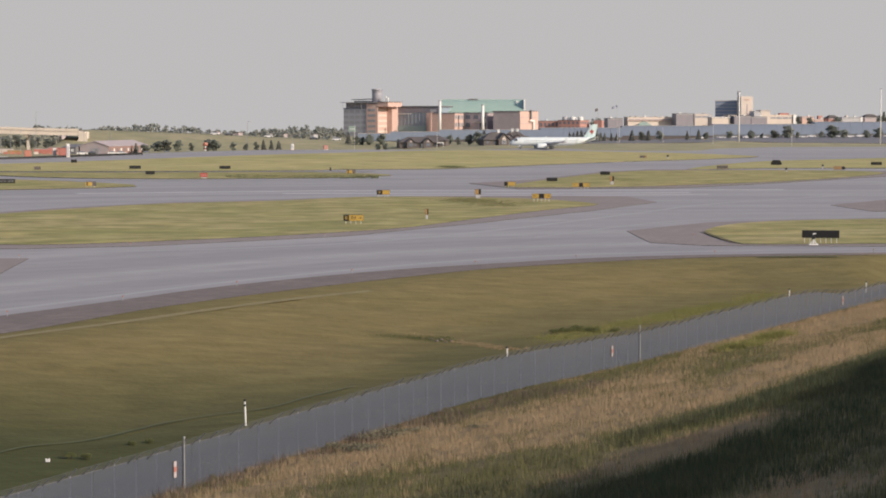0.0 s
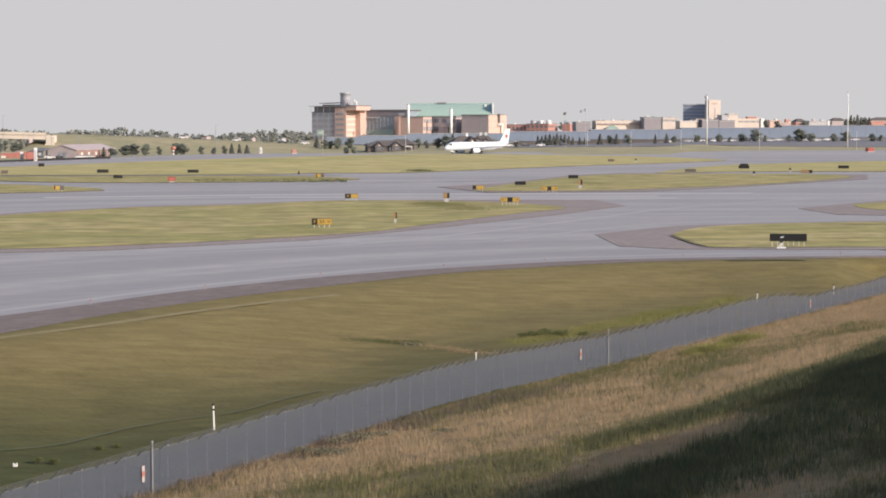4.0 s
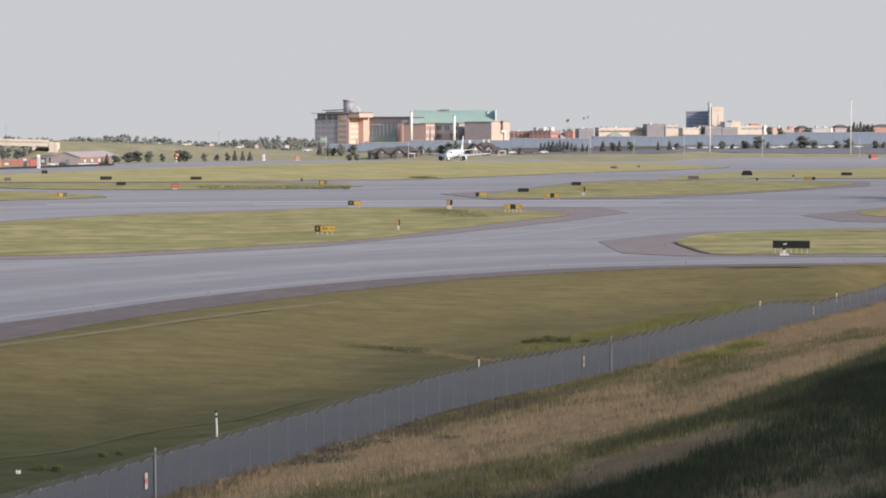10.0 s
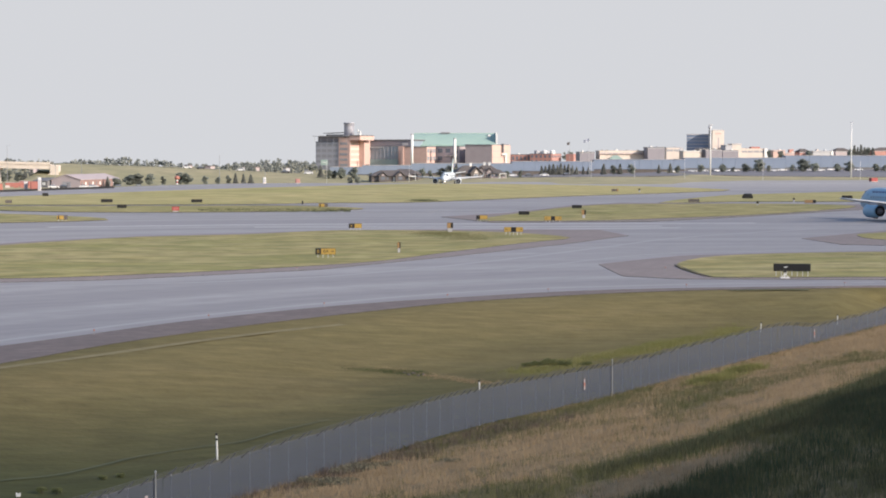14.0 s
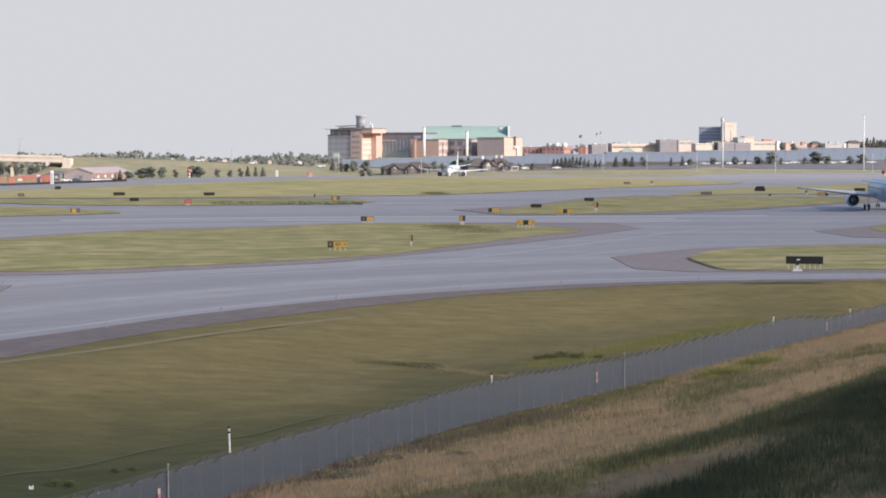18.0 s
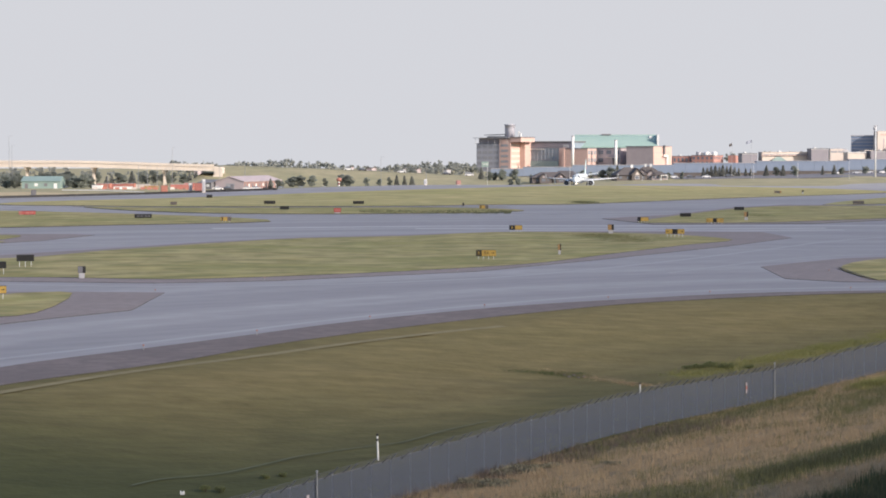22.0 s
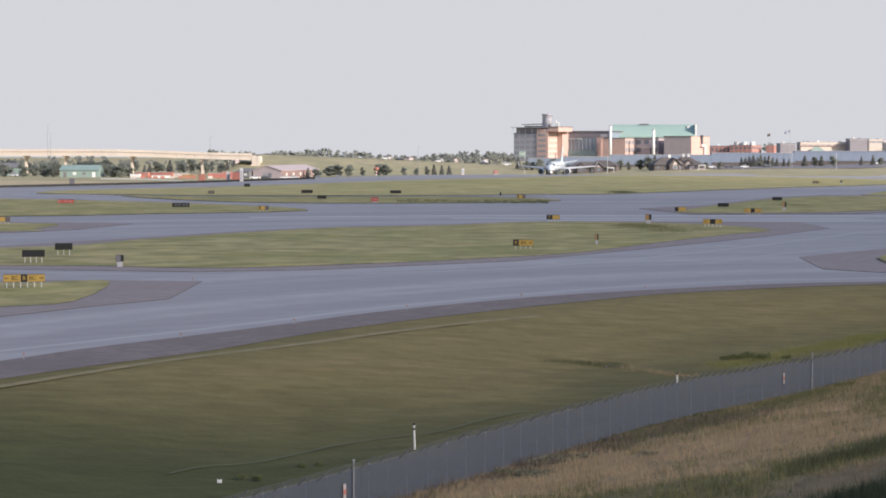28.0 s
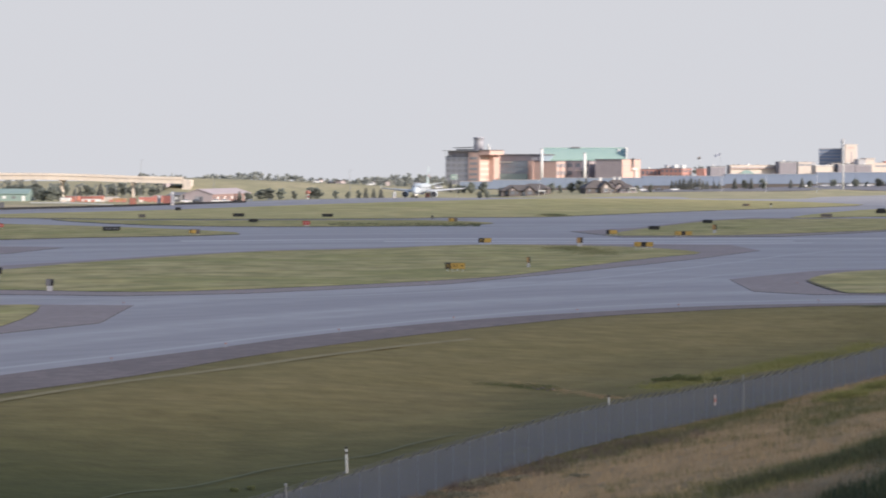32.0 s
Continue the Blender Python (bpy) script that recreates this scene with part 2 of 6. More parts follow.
M["tarmac"] = layered("grey_tarmac", [(.370, .359, .371), (.339, .329, .340), (.394, .383, .395), (.322, .313, .324)], (55, 16, 3), rough=.75, turn=20, stretch=(.75, 1.15, 1), bump=.01, amount=.5, lanes=(9.0, .8, (.284, .276, .288)), streaks=(-40, ((14.0, 2.0), (3.0, 1.0)), .92, 1.07))
M["shoulder"] = layered("brown_shoulder_asphalt", [(.205, .170, .163), (.18, .152, .148), (.235, .196, .186), (.165, .14, .136)], (40, 8, 1.2), rough=.85, turn=12, bump=.01)
M["shoulder_pale"] = layered("pinkish_shoulder_asphalt", [(.285, .244, .238), (.258, .222, .217), (.31, .267, .26), (.243, .21, .206)], (40, 8, 1.2), rough=.85, turn=12, bump=.01)
M["pale"] = surf("pale_concrete_band", (.375, .365, .38), (.335, .325, .34), 8, .7, world_space=True)
M["joint"] = surf("bright_concrete_joint", (.52, .50, .51), (.44, .43, .44), 8, .7, world_space=True)
M["faded_red"] = surf("faded_red_paint", (.44, .17, .14), (.36, .14, .12), .8, .65)
M["pale_red"] = surf("pale_red_lettering", (.55, .34, .31), (.48, .29, .27), .5, .6)
M["dark_edge"] = surf("dark_joint", (.05, .045, .04), (.08, .07, .06), 2, .9, world_space=True)
M["rust"] = surf("mottled_rusty_cladding", (.25, .15, .14), (.33, .23, .21), 2.5, .8)
M["gravel"] = surf("grey_gravel", (.20, .19, .17), (.28, .26, .23), 5, .95, world_space=True)
M["concrete"] = surf("pale_concrete", (.70, .62, .54), (.60, .53, .47), 6, .85, bump=.01)
M["wing"] = surf("grey_wing_paint", (.52, .54, .57), (.46, .48, .52), 2, .35)
M["dark_weed"] = surf("rank_dark_weeds", (.085, .10, .045), (.12, .125, .065), .8, .9, world_space=True)
M["mown"] = surf("worn_grass", (.25, .21, .105), (.18, .15, .07), 1.2, .95, world_space=True)
M["dry_bush"] = surf("dry_brush", (.19, .18, .12), (.24, .22, .155), .6, .9, thin=.3)
M["verge"] = surf("fresh_verge_grass", (.24, .24, .08), (.30, .285, .105), 3, .9, world_space=True, thin=.35)
M["lilac"] = surf("lilac_grey_metal", (.40, .40, .45), (.35, .35, .40), 5, .5)
M["rank"] = surf("rank_green_weeds", (.050, .072, .036), (.078, .098, .052), 1.5, .9, world_space=True, fine=5, thin=.3)
M["flag"] = surf("pale_blue_cloth", (.34, .37, .46), (.28, .30, .38), 1, .9)
M["flag_dark"] = surf("dark_brown_cloth", (.10, .09, .09), (.15, .13, .12), 1, .9)
M["lot"] = surf("grey_gravel_lot", (.15, .15, .17), (.19, .185, .205), 6, .95, world_space=True)
M["wire"] = surf("dull_wire", (.10, .105, .115), (.14, .145, .155), .5, .8)
M["far_pane"] = surf("pale_far_glazing", (.30, .30, .33), (.36, .36, .38), 3, .25)
M["steel"] = surf("galvanised_steel", (.42, .43, .45), (.33, .34, .36), .5, .5, .6)
M["white"] = surf("white_paint", (.80, .80, .79), (.70, .70, .70), .6, .45)
M["black"] = surf("black_paint", (.009, .009, .01), (.016, .016, .018), .4, .55)
M["yellow"] = surf("sign_yellow", (.47, .315, .075), (.41, .27, .065), .5, .5)
M["amber"] = surf("amber_paint", (.38, .235, .10), (.30, .185, .085), .4, .6)
M["red"] = surf("red_paint", (.42, .085, .075), (.34, .07, .065), .6, .55)
M["orange"] = surf("orange_red_paint", (.47, .20, .15), (.40, .17, .13), .6, .6)
M["rubber"] = surf("tyre_rubber", (.02, .02, .02), (.03, .03, .03), .2, .9)
M["glass_dark"] = surf("dark_glazing", (.13, .15, .19), (.18, .20, .24), 3, .12)
M["cockpit"] = surf("cockpit_glass", (.02, .02, .03), (.03, .03, .04), 1, .1)
M["glass_blue"] = surf("blue_glazing", (.17, .23, .36), (.21, .27, .39), 5, .35)
M["glass_teal"] = surf("teal_grey_glazing", (.24, .30, .375), (.28, .34, .41), 6, .3)
M["teal_base"] = surf("blue_green_panels", (.27, .37, .38), (.24, .33, .345), 5, .5)
M["brick"] = surf("orange_brick", (.62, .437, .387), (.555, .388, .343), 3, .85, bump=.01)
M["brick_red"] = surf("red_brick", (.47, .245, .21), (.41, .22, .195), 3, .85)
M["brick_grey"] = surf("grey_brown_cladding", (.44, .38, .395), (.39, .335, .35), 4, .8)
M["purple_grey"] = surf("dull_purple_grey_panels", (.25, .235, .275), (.215, .205, .24), 6, .5)
M["beige"] = surf("beige_plaster", (.64, .565, .515), (.57, .505, .46), 4, .85)
M["grey_panel"] = surf("grey_panel", (.46, .46, .49), (.40, .40, .43), 5, .6)
M["blue_panel"] = surf("grey_blue_cladding", (.225, .275, .37), (.20, .245, .335), 14, .6, stretch=(1, 1, 4))
M["copper"] = surf("green_copper_roof", (.32, .44, .40), (.29, .41, .375), 10, .6)
M["slate"] = surf("dark_roof", (.15, .15, .165), (.19, .19, .205), 4, .8)
M["brown_roof"] = surf("brown_shingles", (.135, .118, .115), (.105, .094, .092), 2, .9, bump=.02)
M["teal"] = surf("teal_metal", (.26, .345, .32), (.22, .30, .28), 4, .55)
M["bark"] = surf("bark", (.09, .07, .05), (.05, .04, .03), .3, .95, bump=.02)
# tree colours are paled towards grey: distance haze put into the base colour
M["leaf"] = surf("hazy_green_foliage", (.27, .295, .265), (.31, .33, .295), 1.2, .8, vary=.25, thin=.62)
M["leaf_far"] = surf("hazy_far_foliage", (.28, .295, .28), (.32, .335, .31), 3, .85, thin=.4)
M["needle"] = surf("hazy_conifer", (.21, .22, .205), (.25, .255, .235), 1.0, .85, vary=.2, thin=.4)
M["weed"] = surf("dark_weeds", (.095, .118, .046), (.13, .145, .06), .6, .9, world_space=True, thin=.3)
M["straw"] = surf("dry_grass_blades", (.49, .365, .225), (.35, .26, .155), 2.5, .9, world_space=True, fine=5, thin=.35)
M["brown_weed"] = surf("dull_brown_weeds", (.18, .14, .115), (.125, .10, .085), 1.5, .9, world_space=True, fine=5, thin=.3)
M["field_weed"] = surf("green_field_weeds", (.17, .19, .08), (.21, .22, .10), .6, .9, thin=.5)
M["lush"] = surf("lush_grass_blades", (.068, .076, .038), (.108, .107, .058), 2, .9, world_space=True, fine=5, thin=.3)
M["blade"] = surf("green_grass_blades", (.13, .135, .055), (.175, .165, .075), 2, .9, world_space=True, fine=5, thin=.3)
M["skin"] = surf("airliner_white", (.74, .80, .82), (.69, .75, .78), 6, .3, coat=.3)
M["ice"] = surf("airliner_ice_blue", (.27, .45, .60), (.24, .41, .56), 5, .4, coat=.1)
M["teal_tail"] = surf("ice_blue_tail", (.60, .74, .74), (.52, .66, .67), 3, .3, coat=.3)
M["letter_blue"] = surf("dark_blue_lettering", (.05, .08, .20), (.07, .10, .24), 1, .4)
M["bare"] = surf("bare_metal", (.55, .56, .58), (.45, .46, .48), .8, .3, .8)
M["car_white"] = surf("car_white", (.75, .75, .75), (.68, .68, .7), 2, .3, coat=.5)
M["car_dark"] = surf("car_dark", (.05, .055, .065), (.08, .08, .09), 2, .3, coat=.5)


def glow(name, colour, strength):
    m = bpy.data.materials.new(name)
    m.use_nodes = True
    p = m.node_tree.nodes["Principled BSDF"]
    p.inputs["Emission Color"].default_value, p.inputs["Emission Strength"].default_value = (*colour, 1), strength
    return m


M["landing_light"] = glow("landing_light", (1.0, .8, .6), 2.5)


def chain_link():
    """Grey wire netting: two crossed sets of wires with open meshes of five centimetres."""
    m = bpy.data.materials.new("chain_link")
    m.use_nodes = True
    n, l = m.node_tree.nodes, m.node_tree.links
    p = n["Principled BSDF"]
    p.inputs["Base Color"].default_value, p.inputs["Roughness"].default_value, p.inputs["Metallic"].default_value = (.078, .092, .128, 1), .7, .0
    sep = n.new("ShaderNodeSeparateXYZ")
    l.new(n.new("ShaderNodeTexCoord").outputs["Object"], sep.inputs[0])
    wires = []
    for sign in ("ADD", "SUBTRACT"):
        a = n.new("ShaderNodeMath")
        a.operation = sign
        l.new(sep.outputs["X"], a.inputs[0])
        l.new(sep.outputs["Z"], a.inputs[1])
        b = n.new("ShaderNodeMath")
        b.operation = "PINGPONG"
        b.inputs[1].default_value = 0.025
        l.new(a.outputs[0], b.inputs[0])
        c = n.new("ShaderNodeMath")
        c.operation = "LESS_THAN"
        c.inputs[1].default_value = 0.0125
        l.new(b.outputs[0], c.inputs[0])
        wires.append(c)
    mx = n.new("ShaderNodeMath")
    mx.operation = "MAXIMUM"
    l.new(wires[0].outputs[0], mx.inputs[0])
    l.new(wires[1].outputs[0], mx.inputs[1])
    l.new(mx.outputs[0], p.inputs["Alpha"])
    return m


M["mesh"] = chain_link()


# ---- building blocks ----
def thing(name, label, category, m, group="", kind=""):
    ob = new(name)
    ob.matrix_world = m
    return tagged(ob, label, category, group, kind)


def link(name, bm, material, smooth=False):
    me = bpy.data.meshes.new(name)
    bm.to_mesh(me)
    bm.free()
    me.materials.append(material)
    if smooth:
        me.shade_smooth()
    return new(name, me)


def part(name, bm, material, parent, label="", smooth=False):
    ob = link(name, bm, material, smooth)
    ob.parent = parent
    if label:
        ob["label"] = label
    return ob


def twin(name, data, parent, m=None, label=""):
    """Another part on a mesh that is there already."""
    ob = new(name, data)
    ob.parent = parent
    if m is not None:
        ob.matrix_local = m
    if label:
        ob["label"] = label
    return ob


def box(x0, x1, y0, y1, z0, z1, bevel=0.0, bm=None):
    bm = bm or bmesh.new()
    v = [bm.verts.new(c) for c in ((x0, y0, z0), (x1, y0, z0), (x1, y1, z0), (x0, y1, z0), (x0, y0, z1), (x1, y0, z1), (x1, y1, z1), (x0, y1, z1))]
    faces = [bm.faces.new([v[i] for i in f]) for f in ((3, 2, 1, 0), (4, 5, 6, 7), (0, 1, 5, 4), (1, 2, 6, 5), (2, 3, 7, 6), (3, 0, 4, 7))]
    if bevel:
        bmesh.ops.bevel(bm, geom=list({e for f in faces for e in f.edges}), offset=bevel, segments=1, affect="EDGES")
    return bm


def tube(p0, p1, r0, r1=None, seg=8, bm=None, caps=True):
    bm = bm or bmesh.new()
    p0, p1, r1 = Vector(p0), Vector(p1), r0 if r1 is None else r1
    q = (p1 - p0).to_track_quat("Z", "Y")
    rings = []
    for p, r in ((p0, r0), (p1, r1)):
        rings.append([bm.verts.new(p + q @ Vector((r * math.cos(a), r * math.sin(a), 0))) for a in (math.tau * i / seg for i in range(seg))])
    for i in range(seg):
        bm.faces.new((rings[0][i], rings[0][(i + 1) % seg], rings[1][(i + 1) % seg], rings[1][i]))
    if caps:
        bm.faces.new(rings[0][::-1])
        bm.faces.new(rings[1])
    return bm


def loft(rings, bm=None, caps=True):
    """A skin over rings of points, all of one count."""
    bm = bm or bmesh.new()
    vs = [[bm.verts.new(p) for p in r] for r in rings]
    k = len(vs[0])
    for a, b in zip(vs, vs[1:]):
        for i in range(k):
            bm.faces.new((a[i], a[(i + 1) % k], b[(i + 1) % k], b[i]))
    if caps:
        bm.faces.new(vs[0][::-1])
        bm.faces.new(vs[-1])
    bmesh.ops.recalc_face_normals(bm, faces=bm.faces[:])
    return bm


def lathe(profile, seg=20, axis="x", bm=None, caps=True):
    """Rings of radius r at s along an axis, from rows (s, r)."""
    rings = []
    for s, r in profile:
        ring = []
        for i in range(seg):
            a = math.tau * i / seg
            ring.append((s, r * math.cos(a), r * math.sin(a)) if axis == "x" else (r * math.cos(a), r * math.sin(a), s))
        rings.append(ring)
    return loft(rings, bm, caps)


def smooth01(v):
    v = min(1.0, max(0.0, v))
    return v * v * (3 - 2 * v)


# ---- the lie of the land ----
NEAR_EDGE = [(-60, 40), (-41, 80), (-31.9, 109.2), (-24.1, 124.8), (-19.3, 137.6), (-13.1, 149.8), (-5.5, 162.2), (3.4, 174.9), (10.7, 181.6),
             (18.6, 187.3), (29.2, 191.8), (43.4, 193.9), (70, 194.5), (160, 192)]
FAR_EDGE = [(-420, 300), (-158, 545), (-111, 583), (-41, 715), (-5, 810), (15, 885), (38, 903), (54, 897), (64, 868), (84, 856), (104, 870), (124, 905), (150, 945), (212, 960), (420, 980)]


CREST = [(-178, 6.9), (-173, 6.7), (-123, 4.85), (-75, 2.6), (-45, 1.2), (-5, .5), (60, .4)]


def along(line, x):
    for (a, b), (c, d) in zip(line, line[1:]):
        if x <= c:
            return b + (d - b) * (max(x, a) - a) / (c - a)
    return line[-1][1]


def from_edge(x, y):
    """Metres from the near edge of the tarmac: positive on it, negative on the grass before it."""
    best, side = 1e9, 1
    for (a, b), (c, d) in zip(NEAR_EDGE, NEAR_EDGE[1:]):
        ux, uy = c - a, d - b
        s = min(1.0, max(0.0, ((x - a) * ux + (y - b) * uy) / (ux * ux + uy * uy)))
        dx, dy = x - a - s * ux, y - b - s * uy
        if dx * dx + dy * dy < best:
            best, side = dx * dx + dy * dy, ux * dy - uy * dx
    return math.copysign(math.sqrt(best), side)


def terrain(x, y):
    p = 0.89 * x - 0.456 * y + 46.6          # metres from the fence, towards the camera
    if p > -1:                               # the grassy bank, and an unseen embankment behind the camera, added to shade it
        z = -1.7 + 0.17 * max(p - 1, 0) if p < 49 else 6.46
        if p >= 49:
            z += (14.5 - .008 * max(0.0, 78 - .456 * x - .89 * y) + .32 * smooth01((.456 * x + .89 * y - 86) / 16) + .6 * noise.noise((x * .11, y * .11, 2.0)) + .3 * noise.noise((x * .5, y * .5, 5.0))) * smooth01((p - 49) / 18) - 8 * smooth01((p - 80) / 60)
        return z
    if y < 200:                              # the swale between the fence and the tarmac
        e = -from_edge(x, y)
        return -1.7 * max(smooth01(e / 22), smooth01((p + 7) / 6)) if e > 0 else 0.0
    c = 0.953 * x - 0.302 * y + 228
    z = min(0.0125 * min(182.0, max(0.0, 872 - y)), 2.27 * smooth01((y - 460) / 200)) * smooth01(1 - c / 115)
    z -= .65 * smooth01((y - 720) / 130) * (1 - .75 * smooth01((y - 877) / 8) * smooth01((x - 15) / 12))
    d = y - along(FAR_EDGE, x) - 15
    if d > 0:
        left = smooth01((-120 - x) / 50) * (1 - smooth01((y - 770) / 80))
        low = -2.2 + 2.6 * smooth01((x + 40) / 80) + 1.7 * left
        k = smooth01(d / (70 + 110 * left))
        z = z * (1 - k) + low * k
        # an even bank on the left that comes down to the right, with the road on it
        if -178 < x < 60:
            face = .5 * smooth01((y - 962) / 80) + .5 * min(1.0, max(0.0, (y - 966) / 74))
            z = z * (1 - face) + along(CREST, x) * face - .5 * (along(CREST, x) + 2) * smooth01((y - 1085) / 80)
        # on the right the grass rises to the car park
        z += (.5 * smooth01((x - 50) / 40) + 1.0 * smooth01((x - 112) / 28)) * smooth01(d / 70)
        z += 1.3 * smooth01((x - 60) / 200) * smooth01((y - 1020) / 120)
        z += 1.0 * smooth01((y - 1400) / 600) * smooth01((x - 40) / 60) - 5 * smooth01((y - 1150) / 350) * smooth01((60 - x) / 60) - 12 * smooth01((y - 1650) / 3000)
    return z


def greenness(x, y):
    """How green the bank is, 0 for straw to 1 for lush grass: green high up, in a few damp patches, and dry in others."""
    p, s = 0.89 * x - 0.456 * y + 46.6, .456 * x + .89 * y

    def patch(p0, s0, dp, ds):
        return math.exp(-((p - p0) / dp) ** 2 - ((s - s0) / ds) ** 2)

    g = .85 * smooth01((p - 13 - 4.5 * smooth01((s - 66) / 14)) / (9 - 4 * smooth01((s - 66) / 14))) + .25 * patch(7.5, 108, 3.0, 10) + .45 * patch(12, 106, 2.6, 16) + .40 * patch(3, 96, 2.2, 18) + .5 * patch(13, 60, 3, 6)
    g -= .85 * patch(23, 62, 2.2, 13) + .45 * patch(23.5, 80, 1.6, 10) + .75 * patch(32, 48, 3, 6) + .5 * patch(10.7, 138, 4, 9) + .55 * patch(26.5, 78, 1.6, 16) + .5 * patch(30, 62, 1.8, 9)
    g += .35 * smooth01((p - 19.7 - .5 * noise.noise((s * .35, 0, 4.0))) / .7) * smooth01((s - 68) / 8)
    return min(1.0, max(0.0, g + .34 * noise.noise((p * .22, s * .07, 3.0)) + .25 * noise.noise((x * .5, y * .3, 1.0))))


def curve(pts, steps=5, closed=True):
    """A smooth line through the points."""
    out, k = [], len(pts)
    for i in range(k if closed else k - 1):
        p = [Vector(pts[(i + j) % k] if closed else pts[min(max(i + j, 0), k - 1)]) for j in (-1, 0, 1, 2)]
        for s in range(steps):
            t = s / steps
            out.append(0.5 * (2 * p[1] + (p[2] - p[0]) * t + (2 * p[0] - 5 * p[1] + 4 * p[2] - p[3]) * t * t + (3 * p[1] - p[0] - 3 * p[2] + p[3]) * t ** 3))
    if not closed:
        out.append(Vector(pts[-1]))
    return out


def sheet(name, outline, material, lift, label, step=14.0):
    """A flat piece of ground cover that follows the land."""
    bm = bmesh.new()
    bm.faces.new([bm.verts.new((p[0], p[1], 0)) for p in outline])
    bmesh.ops.triangulate(bm, faces=bm.faces[:])
    for axis in (0, 1):
        lo, hi = min(p[axis] for p in outline), max(p[axis] for p in outline)
        n = int((hi - lo) / step)
        for i in range(1, n + 1):
            co, no = [0, 0, 0], [0, 0, 0]
            co[axis], no[axis] = lo + (hi - lo) * i / (n + 1), 1
            bmesh.ops.bisect_plane(bm, geom=bm.verts[:] + bm.edges[:] + bm.faces[:], plane_co=co, plane_no=no)
    for v in bm.verts:
        v.co.z = terrain(v.co.x, v.co.y) + lift
    low = {}                                  # the edge of the layer goes down into the ground
    for e in [e for e in bm.edges if len(e.link_faces) == 1]:
        for v in e.verts:
            if v not in low:
                low[v] = bm.verts.new((v.co.x, v.co.y, v.co.z - .45))
        bm.faces.new((e.verts[0], e.verts[1], low[e.verts[1]], low[e.verts[0]])).material_index = 1
    bmesh.ops.recalc_face_normals(bm, faces=bm.faces[:])
    if sum(f.normal.z * f.calc_area() for f in bm.faces) < 0:
        bmesh.ops.reverse_faces(bm, faces=bm.faces[:])
    ob = link(name, bm, material)
    ob.data.materials.append(M["dark_edge"])
    if name == "taxiway":
        edge = ob.data.attributes.new("edge", "FLOAT", "POINT")
        for v in ob.data.vertices:
            edge.data[v.index].value = from_edge(v.co.x, v.co.y)
    return tagged(ob, label, name.replace("_", " "), kind="structure")


def band(name, line, width, material, lift, label):
    """A strip of that width along a line, end to end."""
    pts = curve(line, 6, False)
    rows = []
    for i, p in enumerate(pts):
        d = (pts[min(i + 1, len(pts) - 1)] - pts[max(i - 1, 0)]).normalized()
        s = Vector((-d.y, d.x)) * width / 2
        rows.append((p + s, p - s))
    bm = bmesh.new()
    vs = [[bm.verts.new((q.x, q.y, terrain(q.x, q.y) + lift)) for q in r] for r in rows]
    for a, b in zip(vs, vs[1:]):
        bm.faces.new((a[1], b[1], b[0], a[0]))
    return tagged(link(name, bm, material), label, name.replace("_", " "), kind="structure")


def steps_between(stops):
    out = []
    for a, b, n in stops:
        out += [a + (b - a) * i / n for i in range(n)]
    return out + [stops[-1][1]]


def ground():
    """One sheet of grass that reaches the horizon, let down a little under the tarmac."""
    xs = steps_between([(-4200, -800, 10), (-800, -320, 16), (-320, -60, 40), (-60, 80, 94), (80, 260, 30), (260, 800, 14), (800, 4200, 10)])
    ys = steps_between([(-900, -150, 8), (-150, -20, 10), (-20, 40, 12), (40, 205, 110), (205, 700, 50), (700, 1300, 66), (1300, 4700, 18)])
    bm = bmesh.new()
    grid = []
    for y in ys:
        row = []
        for x in xs:
            z = terrain(x, y)
            if y > 30 and from_edge(x, y) > 2 and y < along(FAR_EDGE, x) - 6 and -415 < x < 415 and 0.89 * x - 0.456 * y + 46.6 < -3:
                z -= 0.5
            else:
                z += 0.10 * noise.noise((x * 0.25, y * 0.25, 0)) * (min(1.0, max(0.0, -from_edge(x, y) / 4)) if y < 200 else 0)
            row.append(bm.verts.new((x, y, z)))
        grid.append(row)
    for j in range(len(ys) - 1):
        for i in range(len(xs) - 1):
            f = bm.faces.new((grid[j][i], grid[j][i + 1], grid[j + 1][i + 1], grid[j + 1][i]))
            x, y = (xs[i] + xs[i + 1]) / 2, (ys[j] + ys[j + 1]) / 2
            p = 0.89 * x - 0.456 * y + 46.6
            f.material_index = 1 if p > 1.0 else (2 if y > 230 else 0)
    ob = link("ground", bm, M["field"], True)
    ob.data.materials.append(M["hill"])
    for key in ("lush", "edge"):
        ob.data.attributes.new(key, "FLOAT", "POINT")
    lushness, edge = ob.data.attributes["lush"], ob.data.attributes["edge"]
    k = 0
    for y in ys:
        for x in xs:
            p = 0.89 * x - 0.456 * y + 46.6
            if y < 205:
                e = from_edge(x, y)
                edge.data[k].value = e
                if p < 1:
                    # darker green by the fence and towards the camera
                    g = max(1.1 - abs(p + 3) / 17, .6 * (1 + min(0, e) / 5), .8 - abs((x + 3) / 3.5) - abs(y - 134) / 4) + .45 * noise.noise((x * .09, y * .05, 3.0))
                    lushness.data[k].value = max(.72 * smooth01(g), .9 * smooth01((120 - y) / 34)) * (1 - .7 * smooth01((y - 112) / 38))
                else:
                    lushness.data[k].value = greenness(x, y)
            k += 1
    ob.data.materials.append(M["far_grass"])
    return tagged(ob, "mown olive grass rising to a dry grassy bank", "ground", kind="structure")


